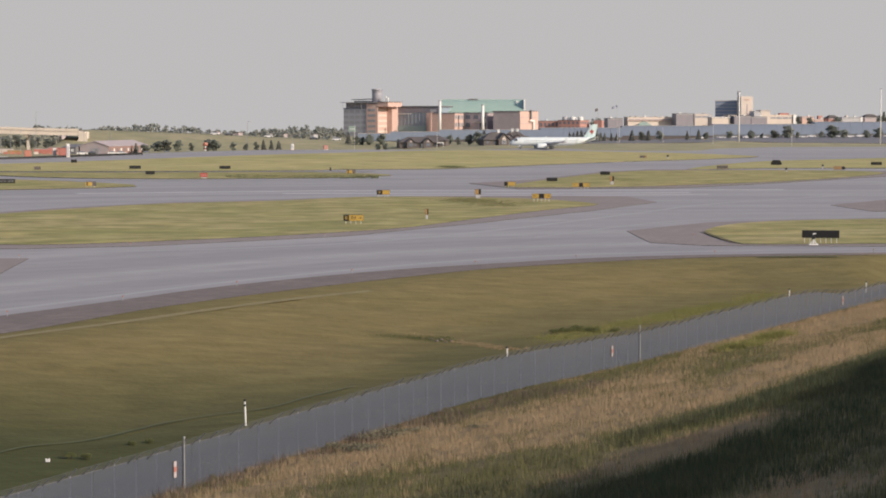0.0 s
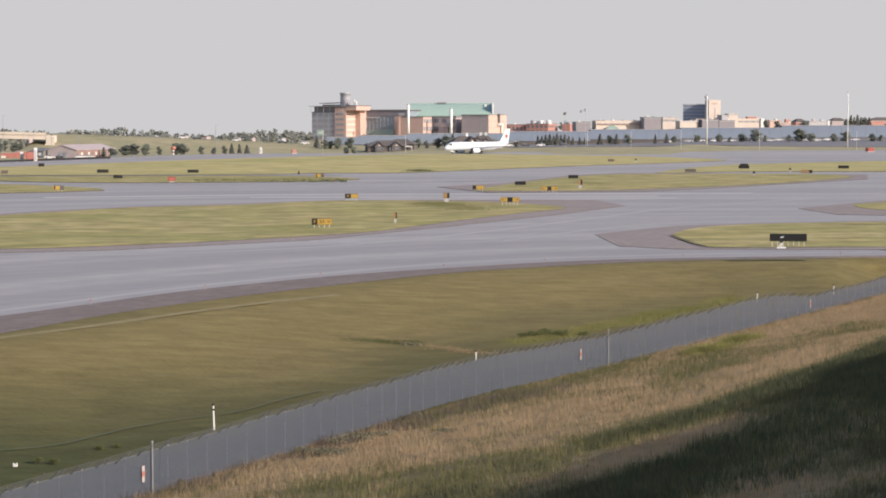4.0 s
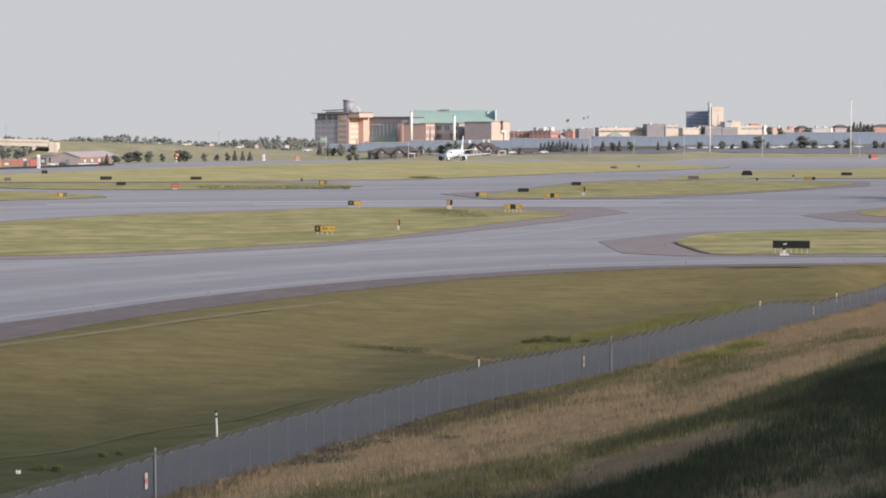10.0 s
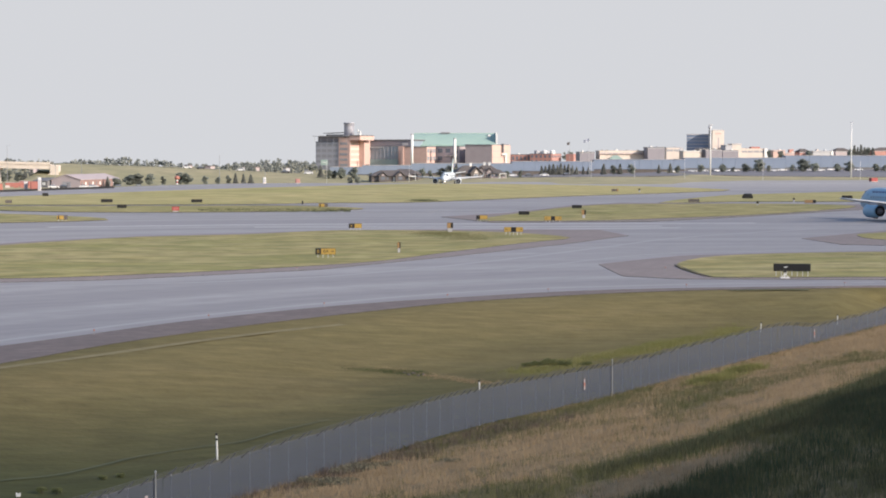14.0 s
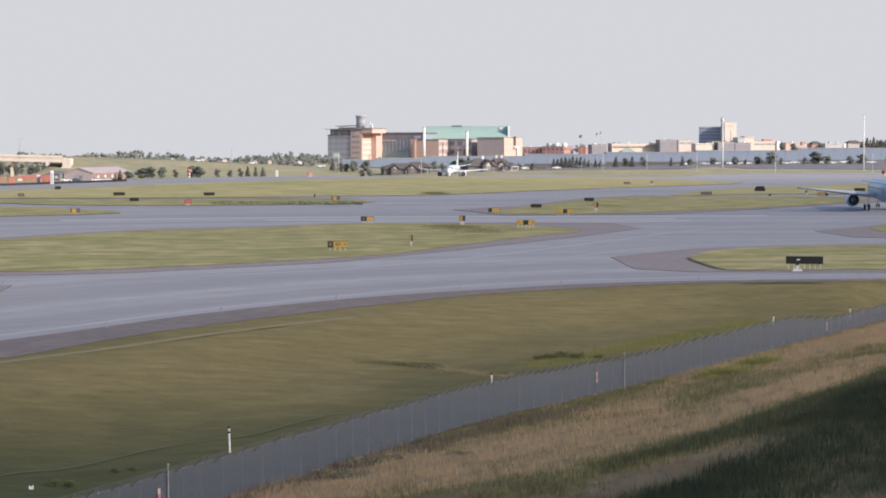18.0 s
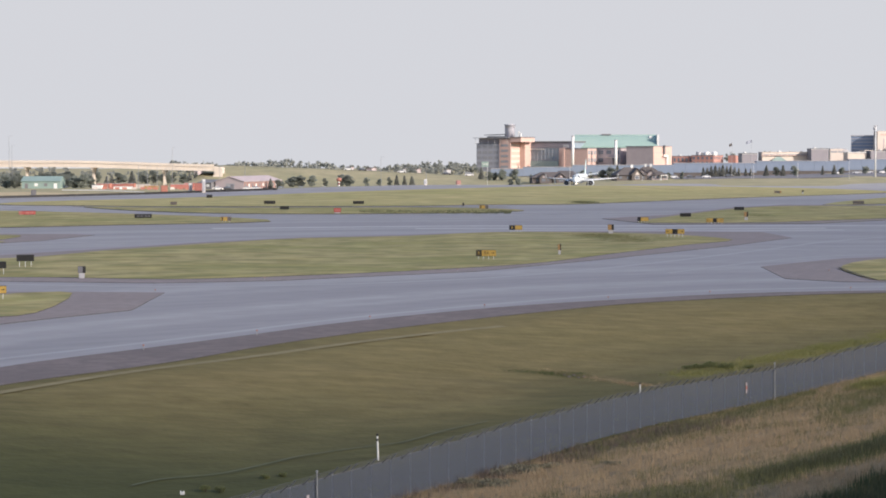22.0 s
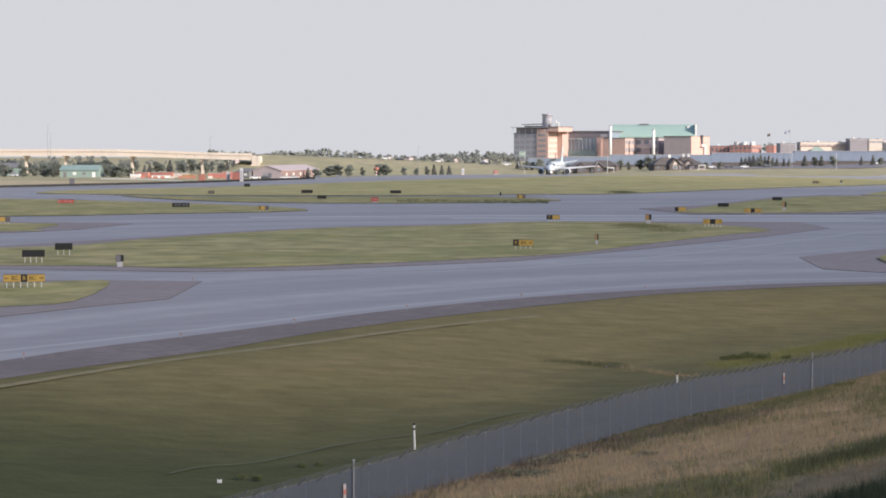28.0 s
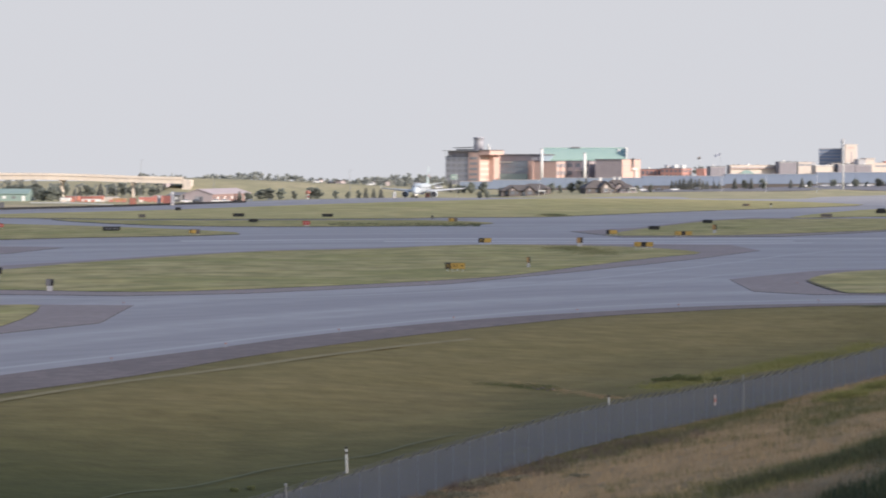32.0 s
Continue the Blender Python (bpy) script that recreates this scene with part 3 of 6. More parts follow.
ground()
TARMAC_LINE = [(-58, 66), (-42, 100), (-34.5, 118.3), (-31.5, 126), (-27.8, 133), (-22.3, 144), (-15.9, 157.2), (-5.8, 171.8), (3.5, 181), (19, 191.9), (44.2, 197.2), (70, 198.2), (160, 196)]
far_side = [p for p in FAR_EDGE[::-1]]
sheet("taxiway", [tuple(p) for p in curve(TARMAC_LINE, 4, False)] + [(415, 300), *far_side, (-415, 60)], M["tarmac"], .02, "wide grey weathered tarmac taxiways and apron", 13)
sheet("taxiway_shoulder", [tuple(p) for p in curve(NEAR_EDGE, 4, False)] + [tuple(p) for p in curve(TARMAC_LINE, 4, False)[::-1]], M["shoulder"], .035, "brown asphalt shoulder beside the taxiway", 20)


def island(grass, shoulder=None):
    """A mown grass island with a smooth outline, on a wider paved shoulder where it has one."""
    if shoulder:
        sheet("island_shoulder", shoulder, M["shoulder_pale"], .06 if max(p[1] for p in shoulder) < 455 else .10, "brown asphalt shoulder round a grass island", 18)
    # the far islands take the grass copy with added brightness in its colour
    sheet("grass_island", [tuple(p) for p in curve(grass, 3)], M["island"] if max(p[1] for p in grass) < 600 else M["island_lit"], .10 if max(p[1] for p in grass) < 455 else .16, "yellow-green mown grass island between taxiways", 18)


# centre
island([(-120, 262), (-71.6, 245.8), (-59.9, 269.1), (-50.5, 290.8), (-39.6, 309.7), (-25, 319), (-15.7, 332), (-7.8, 336.9), (3.7, 334.2), (15, 327), (22.9, 307.4), (15.6, 290.3), (5.1, 264.2), (-3.1, 242.4), (-10.3, 231.7), (-19.3, 221.9), (-29.8, 213), (-39.8, 208), (-52.1, 210.6), (-61.4, 210.7), (-120, 212)],
       [(-124, 270), (-74, 250), (-61, 275), (-52, 296), (-40, 314), (-26, 324), (-12, 338), (0, 341), (20, 340.5), (29.9, 338.5), (32.2, 315.5), (20.7, 286.6), (4.8, 252.7), (-10, 223.9), (-28.9, 206.4), (-40, 202), (-62, 205), (-124, 206)])
# near right
island([(28.7, 230.9), (33.8, 248.1), (42.7, 257.6), (58.9, 263.1), (68, 264.5), (75, 262), (70, 250), (61, 232), (54, 214.5), (50, 210.3), (44, 209.7), (31.8, 209), (29.4, 211.9)],
       [(20.6, 234.6), (25.4, 243.1), (31.9, 253.6), (43.1, 260.5), (59.6, 266.2), (78, 268), (77, 258), (63, 231), (55, 211), (51, 206.3), (46.1, 206), (26.1, 207.3), (21, 212.1)])
# middle right
island([(12.8, 393.1), (26.3, 445.4), (37.4, 482), (49.7, 502.5), (77.2, 507.3), (96.3, 501.4), (100.6, 480.6), (86.1, 448.4), (66.7, 416.6), (44, 392.5), (32.8, 383), (14.4, 380.3)],
       [(5.6, 407), (19.8, 433.1), (36.9, 492.2), (51.3, 519.2), (80, 515), (108.3, 501.1), (100, 462), (84.5, 439.9), (62, 405), (42.6, 379.7), (14.1, 374.2)])
# upper right
island([(60.3, 519), (89, 606.2), (114.2, 639), (150.9, 675.2), (190, 690), (190, 530), (118.5, 530.2), (80.8, 529)])
# right tongue
island([(65.7, 311), (73, 327), (118, 360), (118, 292), (75, 294), (67, 299)],
       [(56, 305), (65, 320), (75, 336), (122, 372), (122, 283), (63, 282), (57.6, 285)])
# far
island([(-137.5, 503), (-133.6, 523), (-105, 546), (-80.2, 574), (-60.4, 599), (-28.3, 636), (2, 690), (33.7, 738), (62, 752), (83.8, 747), (104.2, 697), (81.3, 648), (51.4, 601), (25.4, 556), (7.2, 526), (-4, 514), (-23, 508), (-34, 499), (-60, 493), (-94, 491), (-116, 496)])
# weedy
island([(-113, 487), (-93, 481), (-60, 483), (-33, 485), (-19, 480), (-10.7, 466), (-14, 455), (-26.7, 443), (-55, 436), (-82.4, 446)])
# left middle
island([(-180, 480), (-134.3, 461.3), (-105.4, 446.1), (-72.4, 416.8), (-55.1, 386.8), (-81.3, 365.3), (-102.4, 351.5), (-170, 345)])
# left small
island([(-150, 330), (-93.8, 321.9), (-83.5, 318.3), (-82.8, 301.2), (-84.8, 291.2), (-150, 280)],
       [(-156, 336), (-93, 327), (-78, 326), (-73, 322), (-76, 300), (-82, 288), (-156, 274)])
# left near
island([(-90, 178), (-53.5, 183.6), (-49.2, 186.3), (-44.4, 186.7), (-41.7, 163.1), (-45.8, 157), (-56, 146), (-90, 130)],
       [(-94, 184), (-54.8, 188.1), (-46, 188.8), (-36.4, 188.2), (-34.9, 166.8), (-39.4, 157.6), (-43.3, 148.3), (-54, 137), (-94, 118)])

# pale concrete joints and worn lines on the tarmac
for line, w in (([(-26, 352), (10, 353), (42, 357)], 3.0), ([(-60, 352), (-20, 366), (12, 369), (60, 372)], 3.4), ([(-10, 343.5), (24, 344), (44, 349)], 2.2),
                ([(-38, 121), (-27, 140), (-15, 163), (2.5, 186), (19, 196.5), (44, 201.5), (110, 203)], .8),
                ([(-90, 214), (-50, 199), (-28, 199), (-8, 213), (8, 240), (24, 275), (40, 310), (66, 345)], .9),
                ([(60, 272), (44, 266), (30, 259), (19, 241), (10, 222)], .6), ([(-140, 495), (-105, 447), (-70, 425), (-30, 428), (0, 440), (30, 470), (52, 530)], 2.4),
                ([(100, 700), (150, 700), (260, 720)], 1.5)):
    band("pale_line", line, w, M["joint"] if line[0] in ((-26, 352), (-60, 352), (-10, 343.5)) else M["pale"], .03 if max(p[1] for p in line) < 455 else .07, "worn pale line along the tarmac")
band("pale_line", [(-300, 412), (-158, 536), (-132, 557), (-108, 581), (-84, 612), (-58, 655), (-36, 700)], 1.6, M["joint"], .07, "bright line along the far runway edge")
for line, w in (([(28.6, 231.5), (29.2, 212), (30.6, 209.2), (33.5, 208.6)], .3),):
    band("dark_edge", line, w, M["dark_edge"], .19, "dark gap along the edge of the paving")
band("gravel_track", [(-116, 491), (-94, 486), (-60, 488), (-32, 491.5), (-15, 493)], 3.0, M["gravel"], .10, "pale gravel track across the grass")
# swale and mown track on the near field
band("mown_track", [(-33.5, 100), (-26, 118), (-20, 129), (-15, 139), (-9.5, 148.5), (-5, 155)], .75, M["mown"], .03, "pale worn track in the grass")


def kerb(name, line, w, h, material, label):
    """A low upstanding edge along a line."""
    pts = curve(line, 6, False)
    rings = []
    for i, p in enumerate(pts):
        d = (pts[min(i + 1, len(pts) - 1)] - pts[max(i - 1, 0)]).normalized()
        n = Vector((-d.y, d.x)) * w / 2
        z = terrain(p.x, p.y)
        rings.append([(p.x + n.x, p.y + n.y, z - .2), (p.x - n.x, p.y - n.y, z - .2), (p.x - n.x, p.y - n.y, z + h), (p.x + n.x, p.y + n.y, z + h)])
    return tagged(link(name, loft(rings), material), label, name.replace("_", " "), kind="structure")


sheet("car_park", [(48, 1012), (90, 1000), (330, 1010), (330, 1127), (48, 1127)], M["lot"], .14, "dull grey gravel car park before the long shed", 20)
sheet("dry_verge", [tuple(p) for p in curve([(-420, 307), (-280, 438), (-158, 552), (-118, 581), (-114, 596), (-150, 650), (-230, 730), (-420, 740)], 3)], M["far_straw"], .06, "straw-coloured dry grass beyond the runway end", 16)
kerb("white_kerb", [(-182, 752), (-166, 747), (-150, 740)], .5, .32, M["white"], "low white kerb along the yard")
band("dark_ditch", [(28.4, 190.2), (32, 190.9), (35.8, 190.9)], .7, M["dark_weed"], .08, "dark narrow ditch in the grass beside the taxiway")
band("dark_ditch", [(52.2, 255.5), (55, 255.8), (58.5, 255.6)], .8, M["dark_weed"], .13, "dark narrow drain in the grass island")
kerb("runway_edge", [(-300, 420), (-200, 508), (-157, 543), (-132, 563), (-110, 584), (-86, 616)], .5, .6, M["black"], "low dark upstand along the far edge of the runway")
band("ditch_line", [(x, y) for x, y in [(-18.5, 88.2), (-17.5, 90.2), (-15.4, 92.2), (-13.7, 95.5), (-12.5, 98.0), (-10.2, 100.8), (-8.2, 103.0), (-6.5, 107.2), (-4.4, 111.2)]], .13, M["dark_weed"], .10, "dark line of a shallow ditch")


# ---- perimeter fence ----
FENCE_LINE = [(-20.5, 54.5), (-13.6, 70.2), (-9.7, 79.3), (-3.2, 94.9), (3.5, 109.6), (11.4, 122), (16.5, 131.2), (26.7, 148.8), (36.4, 165.9), (50, 190), (58, 204)]


# the fence goes over a hump and down into a dip
FENCE_RISE = [(0, 0), (126, 0), (144, .32), (147, .30), (152, -.27), (160, -.25), (176, 0), (300, 0)]


def fence():
    """Posts along the line, netting between them, leaning arms and barbed wires above."""
    pts = [Vector(p) for p in curve(FENCE_LINE, 40, False)]
    stops, run = [pts[0]], 0.0
    for a, b in zip(pts, pts[1:]):
        run += (b - a).length
        if run >= .62:
            stops.append(b)
            run = 0.0
    f = thing("fence", "grey chain-link perimeter fence with outrigger arms and barbed wire", "fence", pose(0, 0, -1.72))
    post = arm = None

    def ups(at, i):
        return along(FENCE_RISE, at.y) + .04 * math.sin(i * .6) + .03 * math.sin(i * 1.5)

    for i, (a, b) in enumerate(zip(stops, stops[1:])):
        d = b - a
        turn = math.degrees(math.atan2(d.y, d.x))
        m = pose(a.x, a.y, ups(a, i), 0, 0, turn)
        bend = pose(a.x, a.y, ups(a, i), 2 * math.sin(i * 3.1), 0, turn + 3 * math.sin(i * 2.3))
        if post is None:
            post = part("post", tube((0, 0, -.3), (0, 0, 1.85), .034, seg=6), M["steel"], f)
            arm = part("outrigger_arm", tube((0, 0, 1.80), (.05, -.30, 2.10), .034, .024, 6), M["wire"], f)
            post.matrix_local, arm.matrix_local = m, bend
        else:
            if i % 2 == 0:
                twin("post", post.data, f, m)
            twin("outrigger_arm", arm.data, f, bend)
        n = d.length
        if i % 3 == 0 and i + 3 < len(stops):
            d = stops[i + 3] - a
            n = d.length
            slope = math.degrees(math.atan2(ups(stops[i + 3], i + 3) - ups(a, i), n))
            m = pose(a.x, a.y, ups(a, i), 0, -slope, math.degrees(math.atan2(d.y, d.x)))
            bm = bmesh.new()
            bm.faces.new([bm.verts.new(c) for c in ((0, -.05, .03), (n, -.05, .03), (n, -.05, 1.82), (0, -.05, 1.82))])
            part("netting", bm, M["mesh"], f).matrix_local = m
            part("top_rail", tube((0, 0, 1.83), (n, 0, 1.83), .022, seg=6), M["wire"], f).matrix_local = m
            for k in range(1, 4):
                part("barbed_wire", tube((0, -.095 * k, 1.83 + .095 * k), (n, -.095 * k, 1.83 + .095 * k), .008, seg=4), M["wire"], f).matrix_local = m


fence()


def tall_pole(x, y):
    t = thing("fence_pole", "bright galvanised tall pole standing at the fence", "pole", pose(x + .12, y - .06, -1.75, 0, 0, 64))
    part("pole", tube((0, 0, -.2), (0, 0, 2.2), .032, .028, 10), M["steel"], t)
    part("cap", lathe([(2.2, .05), (2.25, .045), (2.27, .01)], 10, "z"), M["steel"], t)


def fence_plate(x, y, up=.75, h=.62):
    t = thing("fence_sign", "small white plate with a red middle hung on the netting", "sign", pose(x + .09, y - .045, -1.7 + up, 0, 0, 62), "plates on the fence")
    part("plate", box(-.09, .09, -.02, 0, 0, h, .01), M["brick_grey"], t)
    part("red_field", box(-.092, .092, -.026, -.021, h * .36, h * .66), M["faded_red"], t, "red band across the plate")
    for k in (.14, .80):
        part("bar", box(-.06, .06, -.026, -.021, h * k, h * k + .05), M["grey_panel"], t)


def marker_post(x, y, h=1.2):
    t = thing("marker_post", "slim white marker post with black bands at the top", "post", pose(x, y, terrain(x, y), 2, 3 * math.sin(x), 0), "white marker posts behind the fence")
    part("post", tube((0, 0, -.2), (0, 0, h), .047, .044, 10), M["white"], t)
    for k in ((.985, .80) if h > 1 else (.97,)):
        part("band", lathe([(h * k - .06, .051), (h * k + .04, .051)], 10, "z"), M["black"], t, "black band")


for x, y in ((-9.7, 79.3), (11.4, 122.0)):
    tall_pole(x, y)
for x, y in ((-9.95, 78.7), (9.6, 119.2), (28.9, 152.7)):
    fence_plate(x, y)
marker_post(-8.9, 97.0, 1.25)
marker_post(4.0, 125.4, .62)
marker_post(27.4, 166.5, .78)
marker_post(34.65, 172.5, .9)


# ---- airfield signs ----
def lettering(text, size, parent, x, z, material, y=-.172):
    cu = bpy.data.curves.new("letters", "FONT")
    cu.body, cu.size, cu.align_x, cu.align_y, cu.extrude = text, size, "CENTER", "CENTER", .004
    tmp = bpy.data.objects.new("letters", cu)
    me = bpy.data.meshes.new_from_object(tmp)
    bpy.data.objects.remove(tmp)
    me.materials.clear()
    me.materials.append(material)
    ob = new("letters", me)
    ob.parent = parent
    ob.matrix_local = pose(x, y, z, 90, 0, 0)
    return ob


def arrow(parent, x, z, s, material, way):
    bm = bmesh.new()
    pts = [(-.5, -.09), (.1, -.09), (.1, -.28), (.55, 0), (.1, .28), (.1, .09), (-.5, .09)]
    bm.faces.new([bm.verts.new((x + px * s * way, -.174, z + pz * s)) for px, pz in pts])
    part("arrow", bm, material, parent)


def airfield_sign(x, y, w, fields, label, hp=.70, leg=.50, words=(), group="airfield signs", text=True):
    """fields: (material, share of the width) from left to right, as the camera sees the face."""
    t = thing("airfield_sign", label, "sign", pose(x, y, terrain(x, y) + .12 - (.28 if y > 400 else .08 if y > 300 else .15), 0, 0, -math.degrees(math.atan2(x, y))), group)
    part("cabinet", box(-w / 2, w / 2, -.15, .15, leg, leg + hp, .03), M["black"], t)
    x0 = -w / 2 + .02
    tot = w - .04
    for mat, share in fields:
        part("face", box(x0, x0 + tot * share, -.165, -.151, leg + .03, leg + hp - .03), mat, t)
        x0 += tot * share
    n = max(2, round(w / .55))
    for i in range(n):
        xx = -w / 2 + w * (i + .5) / n
        part("leg", box(xx - .028, xx + .028, -.04, .04, -.15, leg), M["white"] if y < 430 else M["brown_roof"], t)
        part("foot", box(xx - .06, xx + .06, -.08, .08, -.12, .0), M["concrete"], t)
    return t


def letters_on(t, w, hp, leg, items):
    for text, share, mat in items:
        xx, zz = -w / 2 + w * share, leg + hp / 2
        if text in "<>":
            arrow(t, xx, zz, hp * .5, mat, 1 if text == ">" else -1)
        else:
            lettering(text, hp * .72, t, xx, zz, mat)


K, Yw, Am, Rd = M["black"], M["yellow"], M["amber"], M["red"]
s = airfield_sign(-10.1, 248.9, 2.35, [(K, .28), (Yw, .72)], "yellow and black taxiway sign reading B and BA with an arrow", .73, .48)
letters_on(s, 2.35, .73, .48, [("B", .14, Yw), ("BA", .52, K), (">", .84, K)])
s = airfield_sign(-49.8, 178.0, 3.5, [(Yw, .42), (K, .16), (Yw, .42)], "long yellow taxiway sign reading BC, B and BC with arrows", .66, .6)
letters_on(s, 3.5, .66, .6, [("<", .08, K), ("BC", .28, K), ("B", .5, Yw), ("BC", .70, K), (">", .91, K)])
s = airfield_sign(-8.9, 334.5, 2.05, [(K, .45), (Yw, .55)], "black and yellow taxiway sign on short legs", .72, .45)
letters_on(s, 2.05, .72, .45, [("B", .22, Yw)])
s = airfield_sign(15.1, 315.9, 2.8, [(Yw, .36), (K, .28), (Yw, .36)], "yellow taxiway sign with a black middle field", .72, .55)
letters_on(s, 2.8, .72, .55, [("<", .12, K), (">", .88, K)])
s = airfield_sign(12.5, 380.3, 2.0, [(K, .32), (Yw, .68)], "black and yellow taxiway sign at the tip of a grass island", .72, .4)
s = airfield_sign(24.8, 374.0, 3.0, [(Yw, .38), (K, .24), (Yw, .38)], "yellow taxiway sign with a black middle field", .72, .4)
letters_on(s, 3.0, .72, .4, [("<", .12, K), (">", .88, K)])
airfield_sign(37.8, 211.0, 3.65, [(K, 1)], "wide black back of a taxiway sign on white legs", .75, .62)
for x, y, w, hp in ((21.8, 413.9, 2.1, .7), (35.9, 462.9, 2.1, .7), (115.1, 561.7, 2.8, .75), (-63.2, 465, 2.0, .75), (-51.0, 506, 2.6, .7), (-72.2, 505, 2.7, .75), (-93.7, 546, 1.5, .8),):
    airfield_sign(x, y, w, [(K, 1)], "black back of a taxiway sign standing on grass", hp, .42)
for x, y, w in ((-59.2, 215.2, 2.3), (-59.9, 230.1, 1.9)):
    airfield_sign(x, y, w, [(K, 1)], "black back of a taxiway sign on tall white legs", .72, .72)
s = airfield_sign(88.8, 562.3, 2.8, [(K, 1)], "black back of a double taxiway sign, one above another", .74, .4)
part("upper_cabinet", loft([[(-1.2, -.1, 1.14), (1.2, -.1, 1.14), (1.2, .12, 1.14), (-1.2, .12, 1.14)], [(-1.0, -.1, 1.66), (1.0, -.1, 1.66), (1.0, .12, 1.66), (-1.0, .12, 1.66)]]), K, s)
for x, y, w in ((69.6, 524.7, 2.7), (-94.6, 501, 1.5)):
    airfield_sign(x, y, w, [(M["brown_roof"], 1)], "dull brown back of a taxiway sign", .7, .35)
airfield_sign(62.2, 652, 2.1, [(M["brown_roof"], .8), (Am, .2)], "dull brown back of a taxiway sign on the far grass", .7, .35)
airfield_sign(96.1, 512.5, 2.7, [(Am, .72), (K, .28)], "amber taxiway sign with a black end field", .75, .35)
for x, y, w in ((-19.7, 473.5, 2.0), (-62.1, 379, 1.9), (-92.0, 317.5, 2.1)):
    airfield_sign(x, y, w, [(Yw, .10), (K, .12), (Yw, .42), (M["brown_roof"], .36)], "dull yellow taxiway sign with a dark end field", .75, .4)
s = airfield_sign(-109.0, 420.5, 3.3, [(M["faded_red"], .2), (Rd, .8)], "faded red runway holding sign on short legs", .75, .5)
for share in (.45, .56, .70, .82):
    xx = -1.65 + 3.3 * share
    part("bar", box(xx - .09, xx + .09, -.176, -.168, .74, 1.0), M["pale_red"], s, "pale lettering bar")
s = airfield_sign(-82.3, 404.5, 3.3, [(K, 1)], "long dark taxiway sign with dim lettering", .75, .35)
for share in (.22, .42, .66, .84):
    xx = -1.65 + 3.3 * share
    part("bar", box(xx - .22, xx + .22, -.176, -.168, .6, .82), M["slate"], s, "dim lettering bar")
s = airfield_sign(-48.6, 438.7, 1.5, [(Rd, 1)], "small red holding sign on a white base", .85, .55)
for xx in (-.35, 0, .35):
    part("bar", box(xx - .07, xx + .07, -.176, -.168, .86, 1.1), M["pale_red"], s, "pale lettering bar")
part("base", box(-.55, .55, -.12, .12, .05, .5, .03), M["grey_panel"], s)


def marker_board(x, y, w, h, mat, label, base=.55):
    t = thing("marker_board", label, "marker", pose(x, y, terrain(x, y) + .12 - (.28 if y > 400 else .06 if y > 300 else 0), 0, 0, -math.degrees(math.atan2(x, y))), "marker boards")
    part("base", box(-w * .36, w * .36, -.15, .15, -.1, base, .03), M["grey_panel"], t)
    part("board", box(-w / 2, w / 2, -.18, .18, base, base + h, .03), M["black"], t)
    part("face", box(-w / 2 + .02, w * .12, -.195, -.181, base + .03, base + h - .03), mat, t)
    part("side_face", box(w * .12, w / 2 - .02, -.195, -.181, base + .03, base + h - .03), M["black"], t)


marker_board(-1.6, 261.3, .42, .75, Am, "slim amber and black marker on a white foot", .5)
marker_board(5.9, 329.5, .95, .85, Am, "amber marker board on a white base", .6)
marker_board(32.0, 396.1, .8, .95, Am, "amber marker board on a white base", .7)
marker_board(79.9, 491.2, .5, .55, K, "small dark marker on a white base", .75)
marker_board(69.3, 648, .6, .5, K, "small dark marker on a white base", .9)
marker_board(95.3, 530.1, .5, .5, K, "small dark marker on a white base", .7)
marker_board(-48.85, 209.5, .78, .68, M["slate"], "dark grey board on a white base", .46)
marker_board(-25.5, 497, .4, .8, K, "small dark post beside the gravel track", .3)


def wind_light(x, y):
    """The slim light that stands before the wide sign."""
    t = thing("approach_light", "white and black light fitting on a small white base", "light", pose(x, y, terrain(x, y) + .12))
    part("pad", box(-.45, .45, -.25, .25, -.1, .05, .02), M["white"], t)
    part("stem", tube((0, 0, .05), (0, 0, .62), .06, .05, 8), M["white"], t)
    for sx, sy in ((-.34, -.15), (.34, -.15), (0, .25)):
        part("strut", tube((sx, sy, .04), (0, 0, .42), .03, .025, 6), M["white"], t)
    part("housing", box(-.14, .14, -.14, .14, .5, .98, .03), M["black"], t)
    part("lamp_head", tube((-.08, 0, 1.0), (.26, 0, 1.06), .06, .045, 8), M["white"], t)


wind_light(36.6, 208.2)
gx, gy = (-16.1, 86.8)
t = thing("ground_light", "low white double lamp in the grass", "light", pose(gx, gy, terrain(gx, gy) + .12))
part("base_plate", box(-.09, .09, -.05, .05, -.1, .02, .01), M["white"], t)
for sx in (-.07, .07):
    part("lamp_head", tube((sx, 0, .01), (sx, -.03, .06), .028, .022, 8), M["white"], t)


def edge_light(x, y, mat, label):
    t = thing("edge_light", label, "light", pose(x, y, terrain(x, y) + .07), "taxiway edge lights")
    part("stem", tube((0, 0, 0), (0, 0, .28), .03, .03, 6), M["steel"], t)
    part("lens", lathe([(.26, .05), (.31, .055), (.35, .04), (.37, .01)], 8, "z"), mat, t)


for x, y in ((-33.3, 118.8), (-27.0, 132.5), (-21.5, 144.0), (-15.0, 157.0), (-7.0, 169.5), (3.0, 179.5), (12.0, 187.0), (25, 193.3), (40, 196), (26.5, 222), (-37, 187), (-12, 222), (-30, 206)):
    edge_light(x, y, M["orange"], "small taxiway edge light with a coloured lens")


